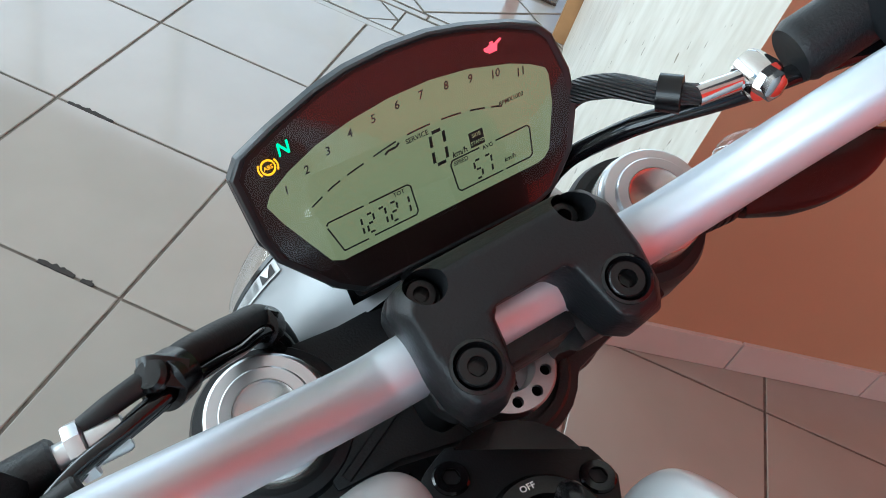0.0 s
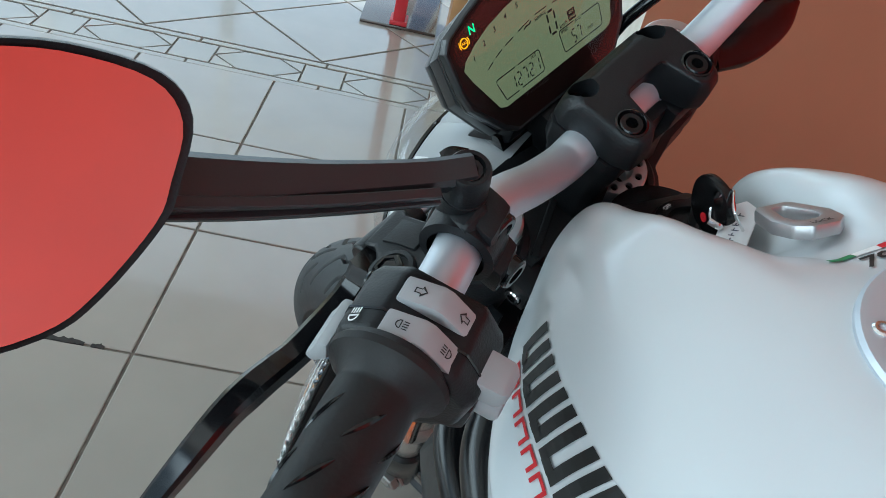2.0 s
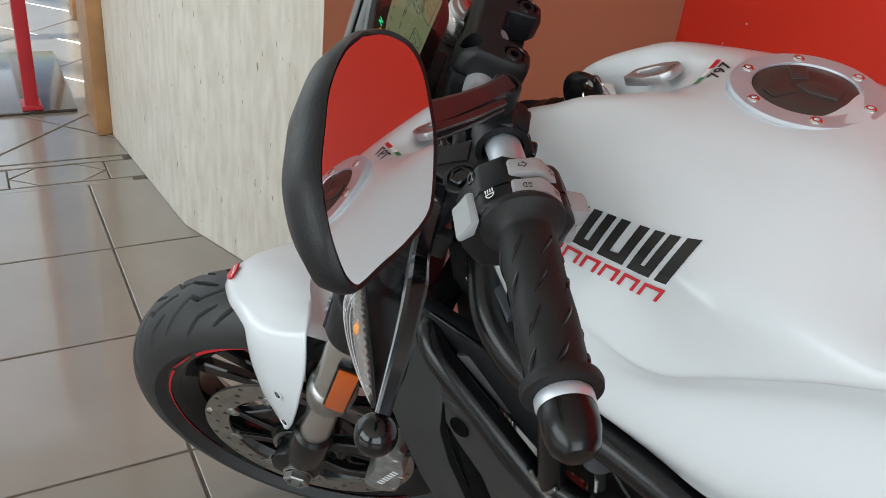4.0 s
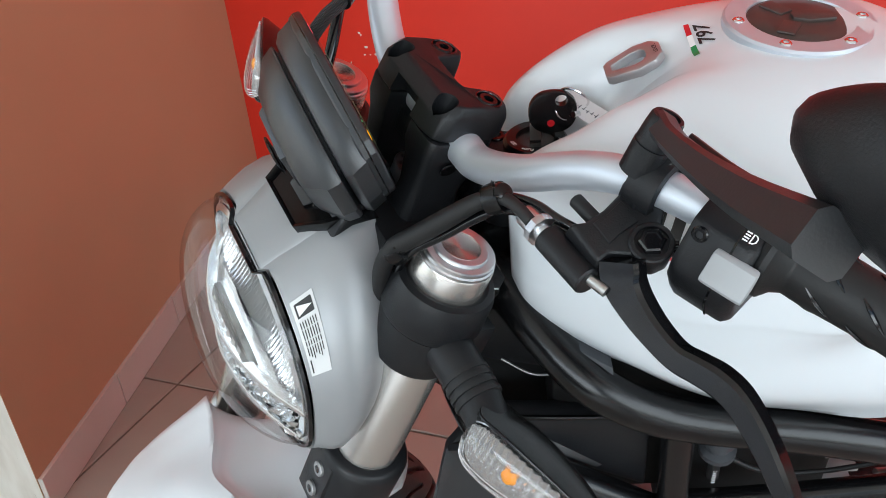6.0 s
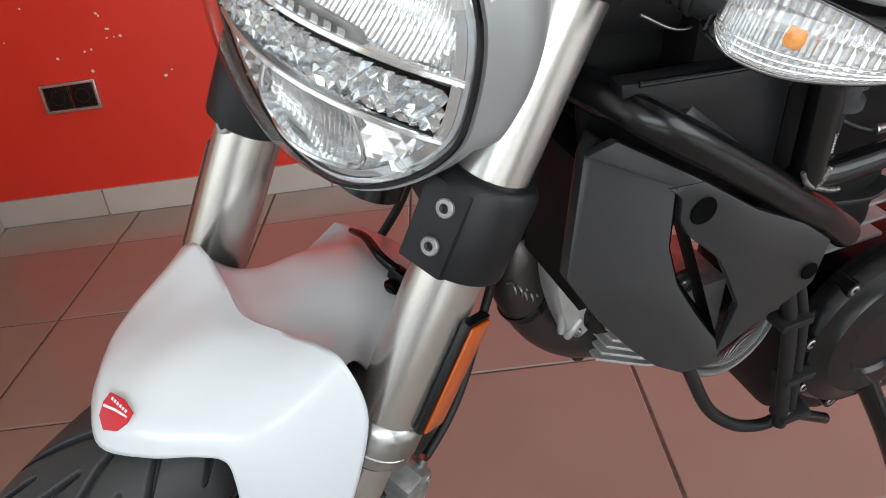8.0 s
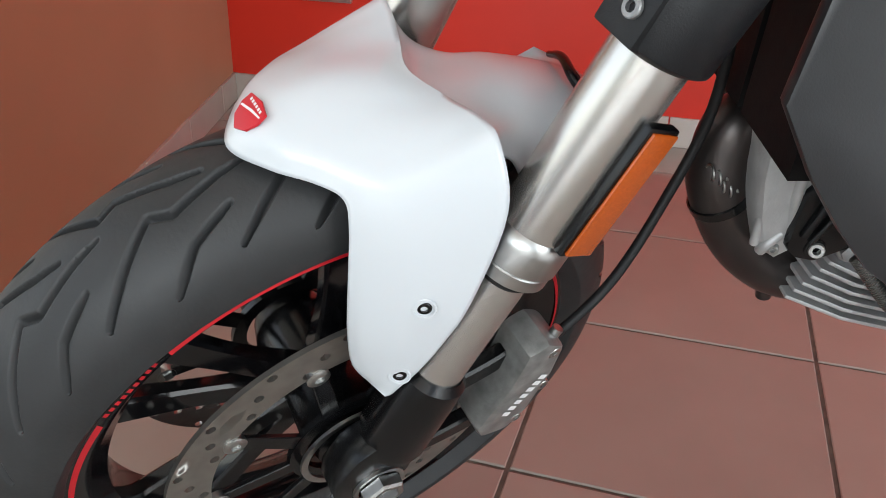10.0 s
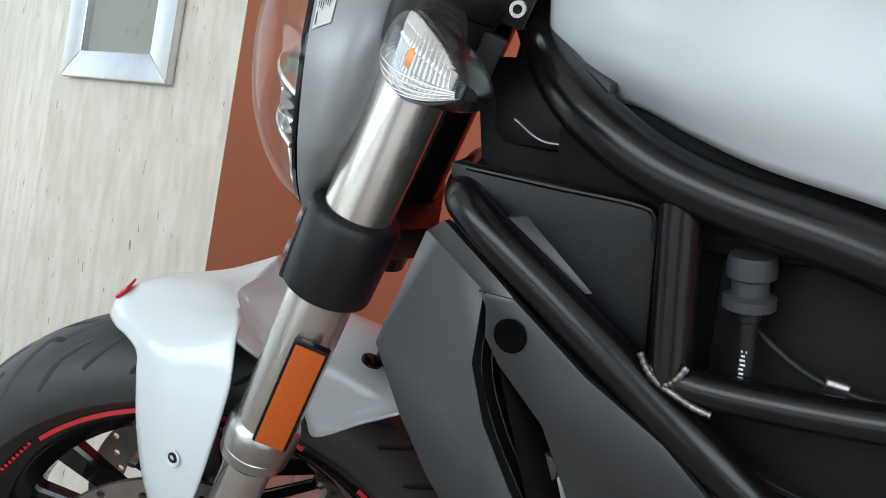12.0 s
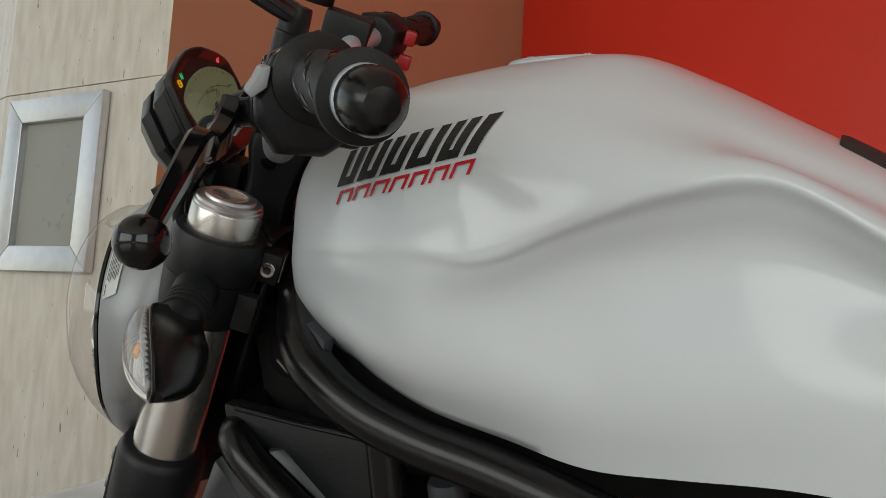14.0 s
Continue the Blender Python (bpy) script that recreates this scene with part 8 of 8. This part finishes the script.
stand = B("side_stand", tube([(-0.118, -0.350, -0.570), (-0.142, -0.395, -0.665), (-0.158, -0.450, -0.785)], [0.012, 0.011, 0.009], 20, 6), M["satin"], None, "black side stand with a coil spring")
B("stand_spring", tube([(-0.150 - 0.0006 * k + 0.007 * math.cos(k * 0.9), -0.362 - 0.00085 * k, -0.590 - 0.0021 * k + 0.007 * math.sin(k * 0.9)) for k in range(60)], 0.0014, 6, 1), M["steel"], stand, "steel coil spring")

# seat nose and tail behind the tank, rear wheel below it
B("seat", loft([[(x * w, y, z + zz * h) for x, zz in ((-1, 0), (-0.9, 0.7), (-0.5, 1), (0.5, 1), (0.9, 0.7), (1, 0), (0.6, -0.3), (-0.6, -0.3))] for y, z, w, h in ((-0.432, -0.006, 0.040, 0.020), (-0.48, -0.040, 0.050, 0.026), (-0.56, -0.068, 0.070, 0.034), (-0.70, -0.088, 0.135, 0.036), (-0.85, -0.070, 0.125, 0.040), (-0.98, -0.030, 0.090, 0.040), (-1.08, 0.0, 0.05, 0.03))]), M["seat"], None, "black grained seat", bevel=0.004)
B("side_fairing", join(*[prism([(-0.45, -0.185), (-0.62, -0.165), (-0.66, -0.215), (-0.50, -0.235)], s * 0.120, s * 0.128, "yz") for s in (-1, 1)]), M["redplastic"], None, "small red side panel", bevel=0.003)


# floor tiles, each a piece of its own; a border band and a diagonal field further on
def tile_mesh(w, d, material, name):
    g = GAP / 2
    e = 0.0018
    x, y = w / 2 - g, d / 2 - g
    V = [(sx * a, sy * b, z) for z, k in ((-0.004, 0), (-0.0012, 0), (0.0, e)) for sx, sy, a, b in ((-1, -1, x - k, y - k), (1, -1, x - k, y - k), (1, 1, x - k, y - k), (-1, 1, x - k, y - k))]
    F = [(i, (i + 1) % 4, 4 + (i + 1) % 4, 4 + i) for i in range(4)] + [(4 + i, 4 + (i + 1) % 4, 8 + (i + 1) % 4, 8 + i) for i in range(4)] + [(8, 9, 10, 11)]
    return mesh_of(name, (V, F), material, smooth=0)


def lay(name, me, x, y, turn=0.0):
    ob = new(name, me)
    ob.parent = floor
    ob.matrix_basis = Matrix.Translation((x, y, 0)) @ Matrix.Rotation(turn, 4, "Z")
    return ob


def inside(x, y):
    """Whether a place lies in the room and in front of the angled walls."""
    if x > 2.3 or y > 3.6:
        return False
    if x > 0.72 and y > 0.381 + (x - 0.787) * 0.3064 + 0.3:
        return False
    return True


big = tile_mesh(TILE, TILE, M["tile"], "tile")
for i in range(-13, 6):
    for j in range(-13, 3):
        x, y = (i + 0.5) * TILE, (j + 0.5) * TILE
        if inside(x, y):
            lay("tile", big, x, y)
def flat_piece(poly, name):
    """A thin piece of any outline, its upper edge a little drawn in."""
    cx, cy = sum(p[0] for p in poly) / len(poly), sum(p[1] for p in poly) / len(poly)
    n = len(poly)
    V = [(x, y, -0.004) for x, y in poly] + [(x, y, -0.0008) for x, y in poly] + [(cx + (x - cx) * 0.985, cy + (y - cy) * 0.985, 0.0) for x, y in poly]
    F = [(i, (i + 1) % n, n + (i + 1) % n, n + i) for i in range(n)] + [(n + i, n + (i + 1) % n, 2 * n + (i + 1) % n, 2 * n + i) for i in range(n)] + [tuple(range(2 * n, 3 * n))]
    return mesh_of(name, (V, F), M["tile_b"], smooth=0)


g = 0.0022
strip = tile_mesh(TILE, 0.030, M["tile_b"], "border_strip")
square = tile_mesh(0.130, 0.130, M["tile_b"], "border_tile")
hw, hh = 0.135 - g, 0.065 - g
lozenge = flat_piece([(-hw + 2 * g, 0), (-hw * 0.42, -hh + g), (hw * 0.42, -hh + g), (hw - 2 * g, 0), (hw * 0.42, hh - g), (-hw * 0.42, hh - g)], "border_tile")
corners = [flat_piece([(sx * hw, sy * hh), (sx * hw, sy * 2.2 * g), (sx * (hw * 0.42 + 2.2 * g), sy * hh)][::sx * sy], "border_tile") for sx in (-1, 1) for sy in (-1, 1)]
for i in range(-12, 2):
    x = i * TILE - 0.07
    for y in (1.205 + 0.004, 1.371 + 0.004):
        lay("border_strip", strip, x, y)
    lay("border_tile", lozenge, x, 1.290)
    for piece in corners:
        lay("border_tile", piece, x, 1.290)
    lay("border_tile", square, x + 0.20, 1.290)
diag = tile_mesh(TILE, TILE, M["tile"], "tile")
r2 = TILE * math.sqrt(0.5)
for i in range(-18, 12):
    for j in range(-18, 12):
        x, y = 0.11 + (i + j) * r2, 1.40 + r2 + (i - j) * r2
        if -4.9 < x < 0.75 and 1.62 < y < 3.75:
            lay("tile", diag, x, y, math.pi / 4)
e = r2 - GAP * 0.8
half_tile = mesh_of("tile", ([(-e, 0.004, 0), (e, 0.004, 0), (0, e, 0), (-e, 0.004, -0.004), (e, 0.004, -0.004), (0, e, -0.004)], [(0, 1, 2), (0, 3, 4, 1), (1, 4, 5, 2), (2, 5, 3, 0)]), M["tile"], smooth=0)
for i in range(-9, 2):
    lay("tile", half_tile, 0.11 + r2 * (2 * i + 1), 1.393)

# dark chips where the glaze has broken away along two joints
rng_j = random.Random(8)
for x0, x1, y in ((-0.375, -0.272, 0.400), (-0.158, -0.088, 0.002), (-0.075, -0.052, 0.001)):
    n = 14
    up = [(x0 + (x1 - x0) * k / n, y + 0.0035 + 0.0065 * rng_j.random() * math.sin(math.pi * k / n)) for k in range(n + 1)]
    dn = [(x0 + (x1 - x0) * k / n, y - 0.0030 - 0.0030 * rng_j.random()) for k in range(n, -1, -1)]
    part("joint_chip", prism(up + dn, -0.002, 0.0006), M["grout_d"], floor, smooth=0)
